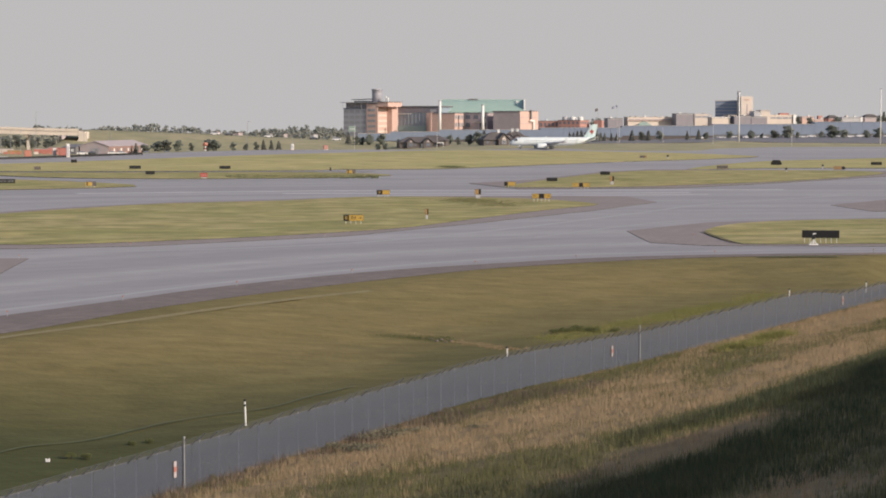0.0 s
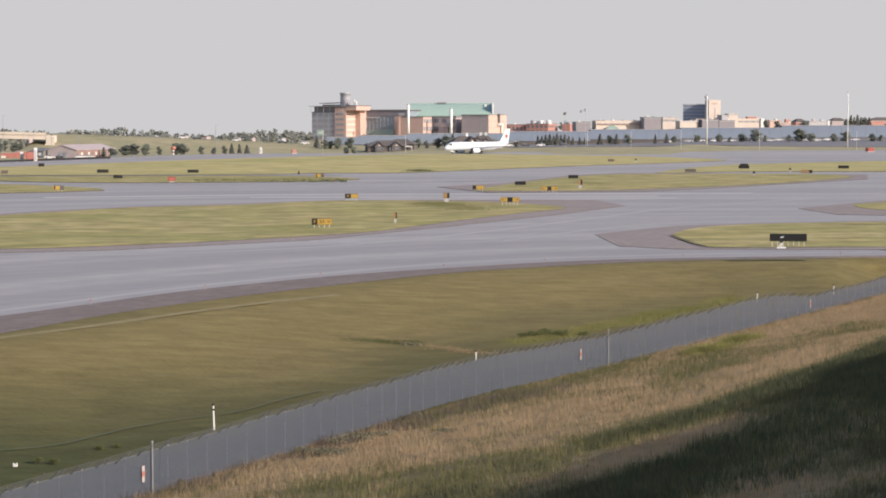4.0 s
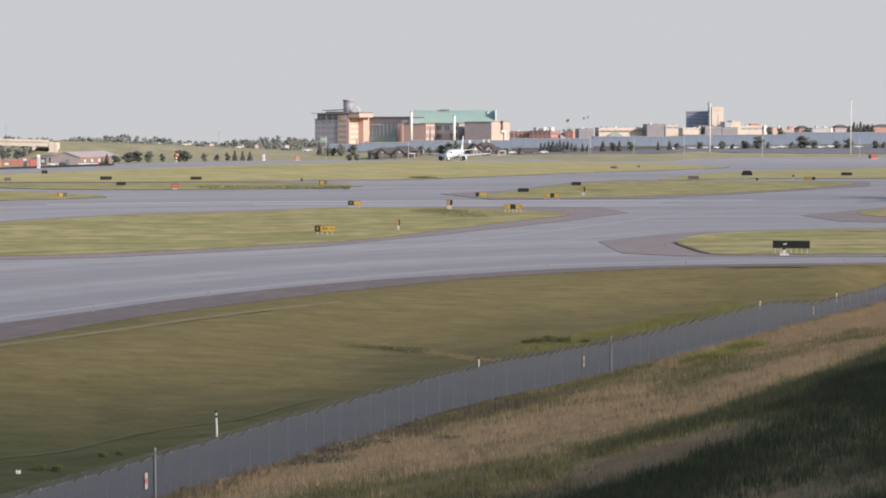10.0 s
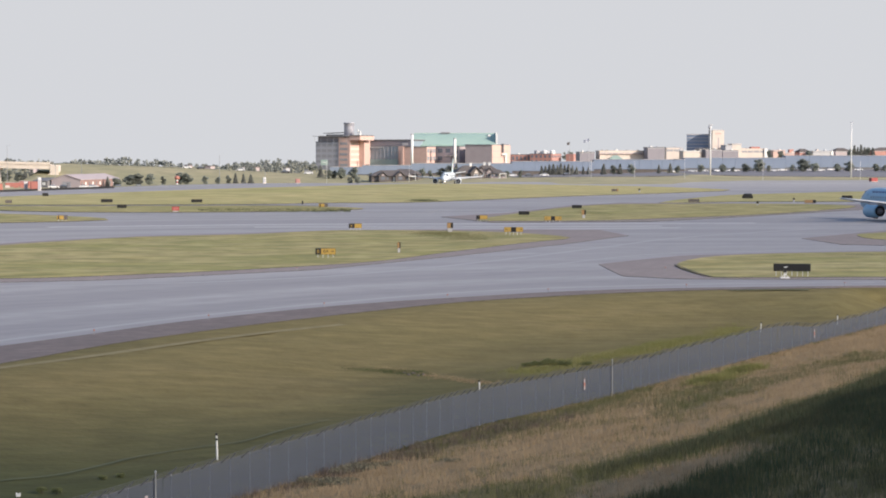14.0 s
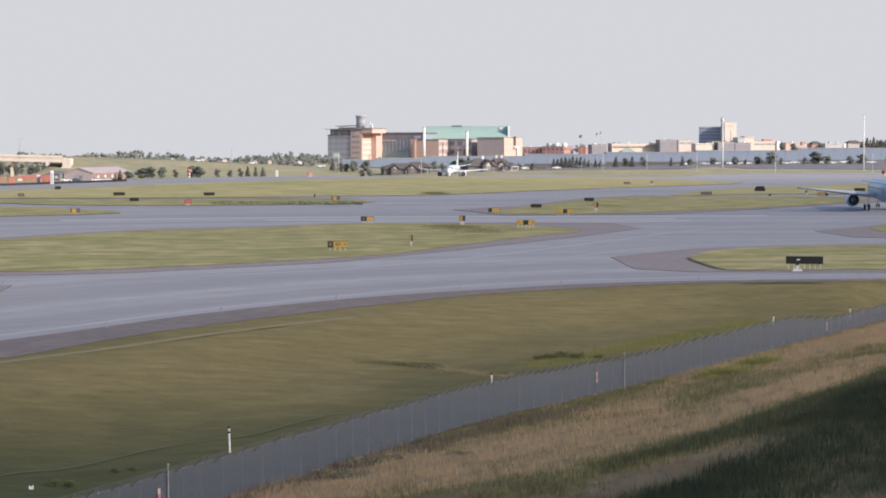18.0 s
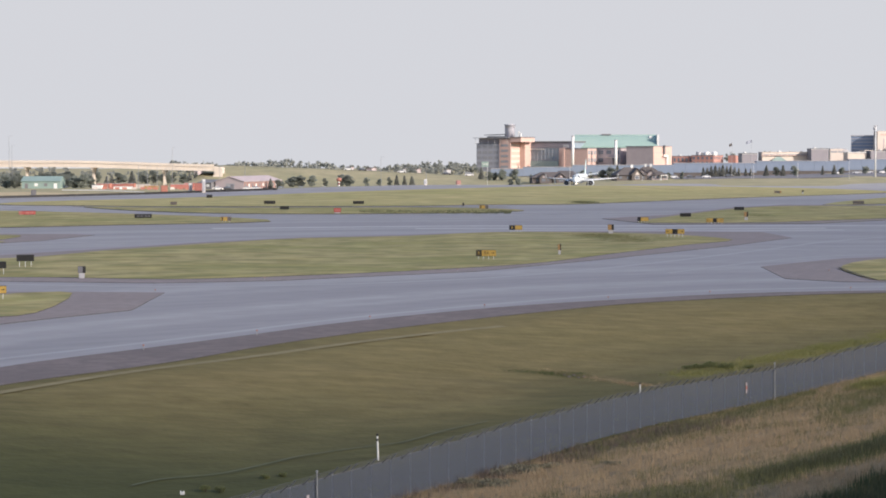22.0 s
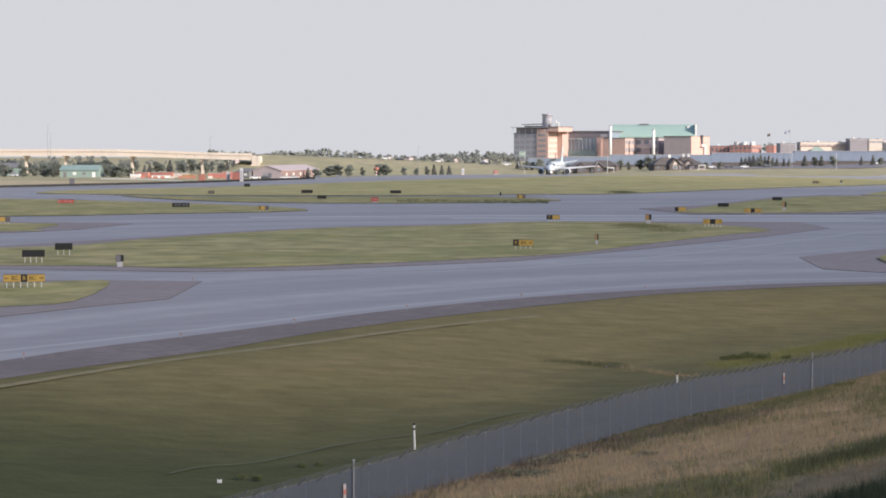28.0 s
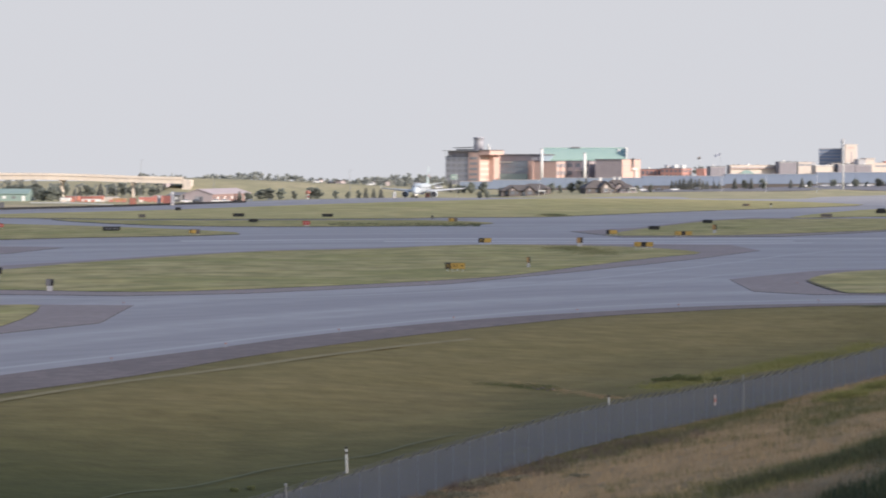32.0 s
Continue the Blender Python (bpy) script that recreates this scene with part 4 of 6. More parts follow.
for i, (x, y) in enumerate([(-0.5, 134.2), (-0.2, 133.5), (0.1, 134.2), (0.4, 133.2), (0.7, 133.8)]):
    t = thing("stone", "pale grey stone in an eroded patch of grass", "stone", pose(x, y, terrain(x, y) + .02, 5, 7 * i, 40 * i), "stones in the eroded patch")
    r = .10 + .04 * (i % 3)
    part("body", lathe([(-.08, r * .5), (0, r), (.04 + .006 * i, r * .8), (.08, r * .35)], 7, "z"), M["shoulder"], t)


# ---- aircraft ----
def wing_mesh(root, tip, thick_root, thick_tip):
    """A lofted wing; root and tip are leading edge and trailing edge points."""
    rings = []
    for k in range(5):
        f = k / 4
        le, te = Vector(root[0]).lerp(Vector(tip[0]), f), Vector(root[1]).lerp(Vector(tip[1]), f)
        th = thick_root + (thick_tip - thick_root) * f
        ring = []
        for u, w in ((0, 0), (.08, .45), (.3, .6), (.65, .38), (1, .03), (.65, -.2), (.3, -.4), (.08, -.33)):
            p = le.lerp(te, u)
            ring.append((p.x, p.y, p.z + w * th))
        rings.append(ring)
    return loft(rings)


def wheel(parent, x, y, r, w):
    """A wheel is a part of its gear leg with tyre and rim as its own pieces."""
    tyre = part("wheel", lathe([(-w / 2, r * .72), (-w / 2 + .03, r * .95), (0, r), (w / 2 - .03, r * .95), (w / 2, r * .72)], 16), M["rubber"], parent, smooth=True)
    tyre.matrix_local = pose(x, y, r, 0, 0, 90)
    part("rim", lathe([(-w / 2 - .01, r * .55), (w / 2 + .01, r * .55)], 14), M["bare"], tyre)
    return tyre


def airliner(name, label, L, R, zc, half, fin, skin, tail, belly, engine_y, m):
    """Twin-jet airliner with its nose along +x and the main wheels under its origin. L length, R hull radius, zc hull height, half wing half-span, fin top."""
    t = thing(name, label, "airliner", m)
    nose, stern = L * .485, -L * .515
    prof = [(nose, .02, -.55), (nose - .25, .30, -.5), (nose - .9, .58, -.36), (nose - 2.0, .82, -.17), (nose - 3.4, .96, -.04), (nose - 5, 1, 0), (6, 1, 0), (0, 1, 0), (-5, 1, 0),
            (-L * .26, .96, .06), (-L * .34, .82, .20), (-L * .42, .60, .40), (-L * .48, .36, .58), (stern, .10, .70)]
    rings = []
    for x, r, dz in prof:
        rings.append([(x, R * r * math.cos(a), zc + dz * R + R * r * 1.03 * math.sin(a)) for a in (math.tau * i / 28 for i in range(28))])
    hull = part("fuselage", loft(rings), skin, t, smooth=True)
    # flight-deck glazing, each pane by itself
    for sgn in (-1, 1):
        for a0, a1, x0, x1 in ((.04, .66, 1.35, 2.45), (.70, 1.25, 1.75, 2.95)):
            bm = bmesh.new()
            q = []
            for x, a in ((nose - x0, a0), (nose - x0 - .1, a1), (nose - x1 - .1, a1), (nose - x1, a0)):
                lo = [p for p in prof if p[0] >= x][-1]
                hi = [p for p in prof if p[0] < x][0]
                f = (lo[0] - x) / (lo[0] - hi[0])
                r, dz = lo[1] + (hi[1] - lo[1]) * f, lo[2] + (hi[2] - lo[2]) * f
                ang = math.pi / 2 - a
                q.append((x, sgn * R * r * 1.07 * math.cos(ang), zc + dz * R + R * r * 1.10 * math.sin(ang)))
            bm.faces.new([bm.verts.new(p) for p in (q if sgn > 0 else q[::-1])])
            part("cockpit_window", bm, M["cockpit"], t)
    pane = None
    for sgn in (-1, 1):
        for i in range(28):
            x = nose - 6.2 - i * (L * .62 / 28)
            mm = pose(x, sgn * (R * .985), zc + .32, 0, 0, 0)
            if pane is None:
                pane = part("cabin_window", box(-.12, .12, -.02, .02, -.17, .17), M["glass_dark"], t)
                pane.matrix_local = mm
            else:
                twin("cabin_window", pane.data, t, mm)
        for x in (nose - 4.9, -L * .30):
            part("cabin_door", box(x - .42, x + .42, sgn * R * .955 - .03, sgn * R * .955 + .03, zc - .75, zc + .95, .02), skin, t)
    zw = zc - R * .62
    for sgn in (-1, 1):
        part("wing", wing_mesh([(4.6, sgn * R * .6, zw), (-2.6, sgn * R * .6, zw + .05)], [(-2.6, sgn * half, zw + (1.7 if belly else 1.05)), (-4.0, sgn * half, zw + (1.75 if belly else 1.1))], 1.1, .28), M["wing"], t, smooth=True)
        if not belly:
            part("winglet", wing_mesh([(-2.7, sgn * half, zw + 1.05), (-4.1, sgn * half, zw + 1.1)], [(-4.2, sgn * (half + .45), zw + 2.7), (-4.9, sgn * (half + .45), zw + 2.7)], .25, .1), skin, t, smooth=True)
        for fy in (.42, .66):
            part("flap_fairing", lathe([(-5.2 - fy * 1.2, .03), (-4.2 - fy, .2), (-2.6 - fy, .22), (-1.6 - fy, .05)], 8), M["grey_panel"], t).matrix_local = pose(0, sgn * half * fy, zw + .35 + fy * .6)
        ey, ez, r = sgn * engine_y, zw - .75, R * .62
        e = part("engine", lathe([(6.6, r * .80), (6.75, r * .88), (6.6, r * .96), (5.9, r * 1.04), (4.6, r * 1.02), (3.2, r * .90), (2.6, r * (.86 if belly else .70))], 24), tail if belly else skin, t, "engine cowling", smooth=True)
        e.matrix_local = pose(0, ey, ez)
        part("intake_lip", lathe([(6.6, r * .79), (6.78, r * .86), (6.72, r * .92), (6.45, r * .99)], 24, caps=False), tail if belly else M["bare"], e, "painted intake lip" if belly else "polished intake lip", smooth=True)
        part("fan", lathe([(6.05, r * .78), (6.62, r * .785)], 24), M["black"], e, "dark fan face")
        part("spinner", lathe([(6.62, r * .25), (6.8, r * .16), (6.95, .02)], 12), M["bare"], e)
        part("exhaust_cone", lathe([(2.7, r * .5), (2.0, r * .3), (1.5, .03)], 14), M["slate"] if belly else M["bare"], e)
        part("nozzle", lathe([(2.56, r * .3), (2.57, r * (.80 if belly else .66)), (2.63, r * (.80 if belly else .66))], 20), M["black"], e, "dark fan nozzle")
        part("pylon", box(2.6, 5.2, ey - .14, ey + .14, ez + r * .7, zw + .35, .05), skin, t)
        part("tailplane", wing_mesh([(-L * .425, sgn * R * .3, zc + R * .6), (-L * .50, sgn * R * .3, zc + R * .62)], [(-L * .49, sgn * half * .37, zc + R * .6 + .9), (-L * .53, sgn * half * .37, zc + R * .6 + .9)], .45, .15), skin, t, smooth=True)
    top = zc + R * .8
    rings = []
    for f in (0, .5, 1):
        lx = -L * .365 + (-L * .475 + L * .365) * f
        tx = -L * .505 + (-L * .535 + L * .505) * f
        z = top + (fin - top) * f
        th = .32 * (1 - f) + .10 * f
        rings.append([(lx, 0, z), (lx + (tx - lx) * .3, th, z), (tx, 0, z), (lx + (tx - lx) * .3, -th, z)])
    fn = part("tail_fin", loft(rings), tail, t)
    # the emblem on the fin, as a plain red lozenge
    cx, cz = -L * .467, top + (fin - top) * .46
    for sgn in (-1, 1):
        bm = bmesh.new()
        pts = [(0, 1.0), (.42, .35), (.95, .25), (.55, -.35), (0, -.95), (-.55, -.35), (-.95, .25), (-.42, .35)]
        bm.faces.new([bm.verts.new((cx + a * 1.0, sgn * .30, cz + b * 1.15)) for a, b in (pts if sgn < 0 else pts[::-1])])
        part("emblem", bm, M["red"], fn, "plain red emblem")
    g = part("nose_gear", tube((nose - 4.6, 0, zc - R * .7), (nose - 4.5, 0, .35), .11, .09, 8), M["bare"], t)
    for y in (-.25, .25):
        wheel(g, nose - 4.5, y, .36, .24)
    if not belly:
        part("landing_light", lathe([(-.02, .16), (.06, .24), (.08, .02)], 10), M["landing_light"], g, "lit landing light").matrix_local = pose(nose - 4.2, 0, 1.15)
    part("gear_door", box(nose - 5.6, nose - 3.6, -.5, -.44, zc - R * 1.4, zc - R * .9, .01), skin, t)
    for sgn in (-1, 1):
        g = part("main_gear", tube((0, sgn * R * 1.5, zw), (0, sgn * R * 1.75, .5), .16, .13, 8), M["bare"], t)
        for y in (-.42, .42):
            wheel(g, 0, sgn * R * 1.75 + y, .55, .38)
    if belly:                                 # the lettering on the hull, as plain dark bars
        for sgn in (-1, 1):
            for k in range(5):
                x = nose - 6.4 - 1.15 * k
                part("lettering_bar", box(x - .42, x + .30, sgn * R * .80 - .05, sgn * R * .80 + .05, zc + .98, zc + 1.42), M["letter_blue"], t, "dark blue bar of lettering").matrix_local = pose(0, 0, 0)
    part("belly_fairing", lathe([(6.5, .1), (5, R * .5), (0, R * .66), (-4.5, R * .5), (-6.5, .1)], 16), skin, t, smooth=True).matrix_local = pose(0, 0, zc - R * .55)
    part("antenna", box(2.0, 2.5, -.03, .03, zc + R * 1.0, zc + R * 1.25), skin, t)
    return t


JET = airliner("airliner", "white twin-jet airliner with winglets and a red emblem on the fin", 36.2, 1.68, 3.05, 13.9, 10.2, M["skin"], M["teal_tail"], False, 4.75, pose(46.6, 889, 0))
BLUE_JET = airliner("airliner", "ice-blue twin-jet airliner turning away on the taxiway", 37.6, 2.0, 3.75, 17.0, 11.8, M["ice"], M["ice"], True, 5.75, pose(118, 346, 0))


def motions():
    rows = [(0, 46.6, 889, 5), (1, 41.5, 888, 11), (2, 36.0, 886, 19), (3, 31.6, 883, 30), (4.5, 26.5, 879, 46), (6, 22.2, 876, 60), (7, 20.5, 874.5, 68), (9, 18.9, 873, 77),
            (11, 17.0, 872.6, 79), (13, 15.5, 872, 83), (16, 13.8, 866.5, 83), (19, 10.2, 855.5, 83), (21, 5.6, 841, 83), (23, 0.2, 824.5, 83), (24, -3.2, 814, 83), (26, -10.6, 791, 83.5), (28, -19.2, 764, 84),
            (30, -29.0, 734.5, 85), (32, -39.5, 703, 86)]
    walk(JET, [(t, pose(x, y, terrain(x, y) + .06, 0, 0, 180 + a)) for t, x, y, a in rows])
    rows = [(0, 118, 346, -48), (6, 107, 357.5, -51), (9, 99.5, 367, -54), (10.5, 96.2, 371.4, -57.3), (11.5, 94.8, 373.7, -59.5), (12.5, 93.1, 376.7, -61.6), (13, 92.3, 378.4, -65.2), (13.5, 91.5, 380.3, -68.8),
            (14.5, 90.0, 384.7, -74), (15.5, 88.8, 389.9, -79.4), (16.5, 88.0, 395.8, -84.8), (17.2, 87.8, 400.3, -90), (18, 88.1, 405.8, -96), (18.5, 88.6, 409.5, -98.2), (20, 90.2, 418, -101),
            (22, 92.4, 428, -103), (26, 95, 438, -105), (32, 95.8, 441, -105)]
    over = TO_SUN * (600 / TO_SUN.z)
    walk(CLOUD, [(t, pose(900 - 27 * (t - 4.0) + over.x, 200 + over.y, 600)) for t in range(0, 33, 4)])
    walk(BLUE_JET, [(t, pose(x, y, terrain(x, y) + .06, 0, 0, 180 + a)) for t, x, y, a in rows])


# ---- buildings beyond the airfield ----
def block(name, label, at, turn, w, d, z0, z1, mat, left=None, right=None, roof=None, parapet=.5, glass="glass_dark", category="building", group="", low=0.0, cap=.03):
    """A flat-roofed block with its near corner at the origin: one face runs w metres to the left, the other d metres away to the right. left, right: columns, rows, glazed share."""
    t = thing(name, label, category, pose(at[0], at[1], 0, 0, 0, -turn), group)
    part("wall", box(-w, 0, 0, d, z0, z1), mat, t)
    part("roof", box(-w - parapet, parapet, -parapet, d + parapet, z1, z1 + max(.35, (z1 - z0) * cap)), roof or M["slate"], t)
    for face, spec in (("left", left), ("right", right)):
        if not spec:
            continue
        cols, rows, share = spec
        span = w if face == "left" else d
        cw, rh = span / cols, (z1 - z0 - low) / rows
        gw, gh = cw * share / 2, rh * .26
        pane = None
        for i in range(cols):
            for j in range(rows):
                c, z = cw * (i + .5), z0 + low + rh * (j + .5)
                m = pose(-c, -.04, z) if face == "left" else pose(.04, c, z, 0, 0, 90)
                if pane is None:
                    pane = part("window", box(-gw, gw, -.05, .05, -gh, gh), M[glass], t)
                    pane.matrix_local = m
                else:
                    twin("window", pane.data, t, m)
    return t


def across(u, y):
    """x of a bearing u, counted in 3769ths to the right, at the distance y."""
    return (u - 727.6) * y / 3769


def west(u, y):
    """x of a bearing u, counted in 3769ths from 4.48 degrees left of north, at the distance y."""
    return y * math.tan(math.atan((u - 784) / 3769) - radians(4.48))


def level(v, y):
    """Height of a line of sight v, counted in 3769ths downwards, at the distance y."""
    return 12.4 + (223 - v) * y / 3769


F = 1500.0
# tall left block with its drum and wide roof
b = block("office_building", "six-storey lilac-grey and orange brick block under a wide flat roof", (-43.8, F), 25, 26.8, 20, 0, 19.3, M["lilac"], (6, 5, .8), None, M["slate"], .1, "far_pane")
part("brick_wing", box(-8.4, .4, -.5, 20, 0, 22.7), M["brick"], b, "orange brick wing")
for j in range(5):
    z = 2.6 + j * 3.75
    part("window", box(-7.2, -1.4, -.62, -.5, z, z + 1.6), M["far_pane"], b)
    part("floor_band", box(.4, .55, .6, 15.0, z, z + 1.5), M["beige"], b, "pale band of glazing in the sunlit brick")
part("upper_storey", box(-25.5, -.4, 1.2, 18, 19.3, 23.5), M["purple_grey"], b, "dark glazed upper storey")
part("roof_slab", box(-28.8, .2, -1.8, 21, 23.6, 24.0), M["grey_panel"], b, "thin wide flat roof slab")
for k in range(6):
    part("roof_strut", tube((-27 + k * 5, -1.2, 19.3), (-27 + k * 5, -1.2, 23.6), .1, .1, 6), M["steel"], b)
part("brick_roof", box(.4, 8.6, -.7, 21, 20.8, 24.0), M["brick"], b, "sunlit brick parapet")
part("roof_edge", box(.2, 9.2, -1.2, 21.4, 24.0, 24.35), M["slate"], b)
part("roof_plant", box(-21, -6, 5, 14, 24.0, 24.9), M["slate"], b)
part("roof_canopy", loft([[(-22.5, 3, 25.6), (-5, 3, 26.2), (-5, 16, 26.2), (-22.5, 16, 25.6)], [(-22.5, 3, 26.0), (-5, 3, 26.5), (-5, 16, 26.5), (-22.5, 16, 26.0)]]), M["slate"], b, "thin dark canopy above the roof")
drum = part("drum", lathe([(24.0, 3.5), (29.5, 3.5), (32.4, 3.6), (32.6, 3.95), (33.2, 3.95), (33.3, 3.4)], 12, "z"), M["lilac"], b, "round grey tower on the roof", True)
drum.matrix_local = pose(-3.4, 6, 0)
for k in (0, 1.5):
    part("flue", tube((5.2 + k, 3, 24.2), (5.2 + k, 3, 28.4 - k * .8), .6, .55, 8), M["white"], b, "short pale flue")
part("right_wing", box(.5, 4.5, 14, 30, 0, 23.7), M["brick"], b)

b = block("glazed_building", "long glazed block with a dark upper band and flat roof", (-0.2, F + 6), 25, 41, 26, 0, 20.4, M["glass_teal"], None, None, M["slate"], .6, "far_pane")
part("roof_slab", box(-41.6, .6, -.8, 26, 20.7, 21.4), M["slate"], b)
part("upper_band", box(-39.5, -.1, -.35, -.05, 16.6, 20.3), M["purple_grey"], b, "dull purple-grey upper storey")
part("pale_panel", box(-7.2, -2.6, -.5, -.36, 17.2, 19.0), M["grey_panel"], b)
part("brick_bay", box(-10.2, -.1, -.5, -.06, 0, 16.5), M["brick"], b, "shaded orange brick bay")
part("bay_window", box(-7.6, -6.2, -.6, -.51, 4, 15.4), M["far_pane"], b)
for k in range(9):
    part("mullion", box(-36 + k * 2.9, -35.8 + k * 2.9, -.3, -.06, 4, 16.5), M["far_pane"], b)
for z in (8.2, 12.4):
    part("transom", box(-36, -10.3, -.28, -.06, z, z + .22), M["far_pane"], b)
part("skylight", box(-34, -22, -.9, -.31, 15.6, 16.0), M["white"], b, "thin pale canopy along the glass")
part("brick_pier", box(-40.8, -36.4, -.6, 6, 0, 20.5), M["brick"], b, "orange brick pier")
part("white_fin", box(-36.3, -35.1, -.9, -.35, 0, 18.4), M["white"], b)
part("plinth", box(-35, -10.4, -1.0, -.31, 0, 7.4), M["teal_base"], b, "blue-green base storey")


def stack(x, y, r, z1):
    t = thing("chimney_stack", "tall slim white chimney stack beside the brick blocks", "chimney", pose(x, y, 0), "white stacks")
    part("shaft", tube((0, 0, 0), (0, 0, z1), r, r * .94, 14), M["white"], t, smooth=True)
    part("rim", lathe([(z1 - .5, r * 1.05), (z1, r * 1.05), (z1 + .15, r * .9)], 14, "z"), M["grey_panel"], t)


stack(0.1, 1485, .95, 25.0)
stack(29.9, 1485, 1.05, 22.1)
b = block("brick_building", "orange brick block with sunlit end wall", (10.4, 1490.0), 25, 18, 15, 0, 16.0, M["brick"], None, (3, 3, .8), M["slate"], .3, "far_pane")
part("corner_fin", box(-19.5, -17.8, -.6, 3, 0, 16.7), M["brick"], b)
b = block("brick_building", "dark recessed grey-brown block between the stacks", (33.6, 1500.0), 25, 18, 14, 0, 16.2, M["brick_grey"], (3, 3, .6), None, M["slate"], .3)
part("step", box(-12, -5, -3, 0, 0, 9.5), M["brick_grey"], b)
part("canopy", box(-10, -3, -3.4, 0, 9.6, 10.2), M["concrete"], b)
b = block("brick_building", "grey-brown block with a bright orange brick end", (55.4, 1480.0), 25, 20, 33, 0, 17.3, M["brick_grey"], None, None, M["slate"], .4)
part("end_wall", box(0, .4, 0, 33, 0, 17.5), M["brick"], b, "sunlit orange brick end wall")
for j in range(3):
    part("band", box(.4, .5, .5, 32.5, 4.5 + j * 4.2, 4.95 + j * 4.2), M["brick_grey"], b, "dark course")
part("duct", tube((1.4, 17, 12), (1.4, 17, 18.4), .8, .8, 10), M["slate"], b)
part("duct_cap", box(.6, 2.6, 15.5, 20, 17.6, 18.0), M["slate"], b)
part("pipe", tube((1.6, 15, 10.8), (1.6, 22, 10.8), .75, .75, 10), M["white"], b)
part("pipe", tube((1.6, 21.4, 3), (1.6, 21.4, 11), .8, .8, 10), M["white"], b)


def vaulted_hall():
    x0, x1, y0 = 1.4, 60.5, 1520.0
    t = thing("green_roofed_hall", "long hall under a sweeping green copper roof", "building", pose(x0, y0, 0))
    w = x1 - x0
    part("wall", box(0, w, 4, 26, 0, 17.2), M["brick_grey"], t)
    rings = []
    zt, zb = 25.7, 17.8
    for x in (0, w):
        top = [(x, 1 + 16 * f, zb + (zt - zb) * math.sin(f * math.pi / 2)) for f in (0, .2, .4, .6, .8, 1)]
        rings.append(top + [(p[0], p[1], p[2] - .6) for p in top[::-1]])
    part("roof", loft(rings), M["copper"], t, "sweeping green copper roof")
    seam = part("seam", box(-.08, .08, 0, .12, -.1, .1), M["copper"], t)
    seam.matrix_local = pose(0, 1, zb)
    for i in range(1, 24):
        bm = tube((w * i / 24, 1, zb + .05), (w * i / 24, 17, zt + .1), .09, .09, 4)
        part("roof_seam", bm, M["copper"], t)
    part("gable_end", box(w - .6, w + .6, 2, 20, zb - 4, zt + .4), M["white"], t, "white gable edge")
    part("ridge", box(0, w, 16.5, 18, zt - .3, zt + .5), M["copper"], t)
    part("ridge_vent", box(w * .33, w * .44, 15, 17, zt, zt + 1.0), M["slate"], t)
    part("roof_light", box(w * .90, w * .93, 9, 12, zt - 2.6, zt - .6), M["white"], t)
    part("lower_roof", box(0, w, -1, 6, zb - 1.2, zb - .4), M["copper"], t)


vaulted_hall()

# low buildings on the far right
R0 = 1700.0
b = block("red_building", "low red brick plant building with white tanks on its roof", (105.0, 1600.0), 20, 17, 26, 0, 11.1, M["brick_red"], (5, 3, .5), (6, 3, .5), M["slate"], .2)
for i in range(3):
    part("tank", lathe([(11.1, 2.1), (13.6, 2.1), (14.1, .8)], 14, "z"), M["white"] if i else M["grey_panel"], b, "pale roof tank").matrix_local = pose(-13 + i * 6.0, 5, 0)
part("plant_room", box(-16, -6, 9, 16, 11.1, 13.2), M["grey_panel"], b, "grey roof plant room")
part("red_stair", box(6, 12, 18, 24, 0, 11.1), M["brick_red"], b)
block("red_building", "dark red brick shed among buildings", (89.9, 1610.0), 10, 15, 12, 0, 10.5, M["brick_red"], (5, 2, .5), None, M["slate"], .2)
hotel = block("hotel", "blue-grey hotel slab with rows of dark windows", (237.0, R0), 10, 17.5, 14, 0, 26.2, M["blue_panel"], (7, 7, .8), None, M["grey_panel"], .3, "glass_blue")
for i in range(8):
    z = 5 + (26.2 - 5) * (i + .1) / 8
    part("floor_band", box(-17.5, .12, -.25, -.1, z, z + .55), M["grey_panel"], hotel, "pale floor band")
y = 1690.0
b = block("hotel_tower", "tall pale cream hotel end tower", (across(1280.5, y), y), -12, 9.8, 9, 0, level(184.6, y), M["beige"], None, None, M["beige"], .1, cap=0)
part("groove", box(-5.2, -4.3, -.12, .1, 12, level(197, y)), M["brick_grey"], b, "dark vertical slot")
for k in range(4):
    part("sign_bar", box(-7.4 + k * 1.3, -6.5 + k * 1.3, -.2, -.02, level(191, y), level(188.4, y)), M["brick"], b, "small bar of lettering")
part("roof_rail", box(-9, -1, 2, 2.3, level(184, y) + .3, level(182.6, y)), M["steel"], b)
part("antenna", tube((-11.2, 2, level(195, y)), (-11.2, 2, level(176, y)), .5, .3, 6), M["slate"], b)
part("antenna_head", lathe([(level(182.5, y), .6), (level(180, y), 1.5), (level(177, y), 1.3), (level(175, y), .4)], 8, "z"), M["grey_panel"], b).matrix_local = pose(-11.2, 2, 0)

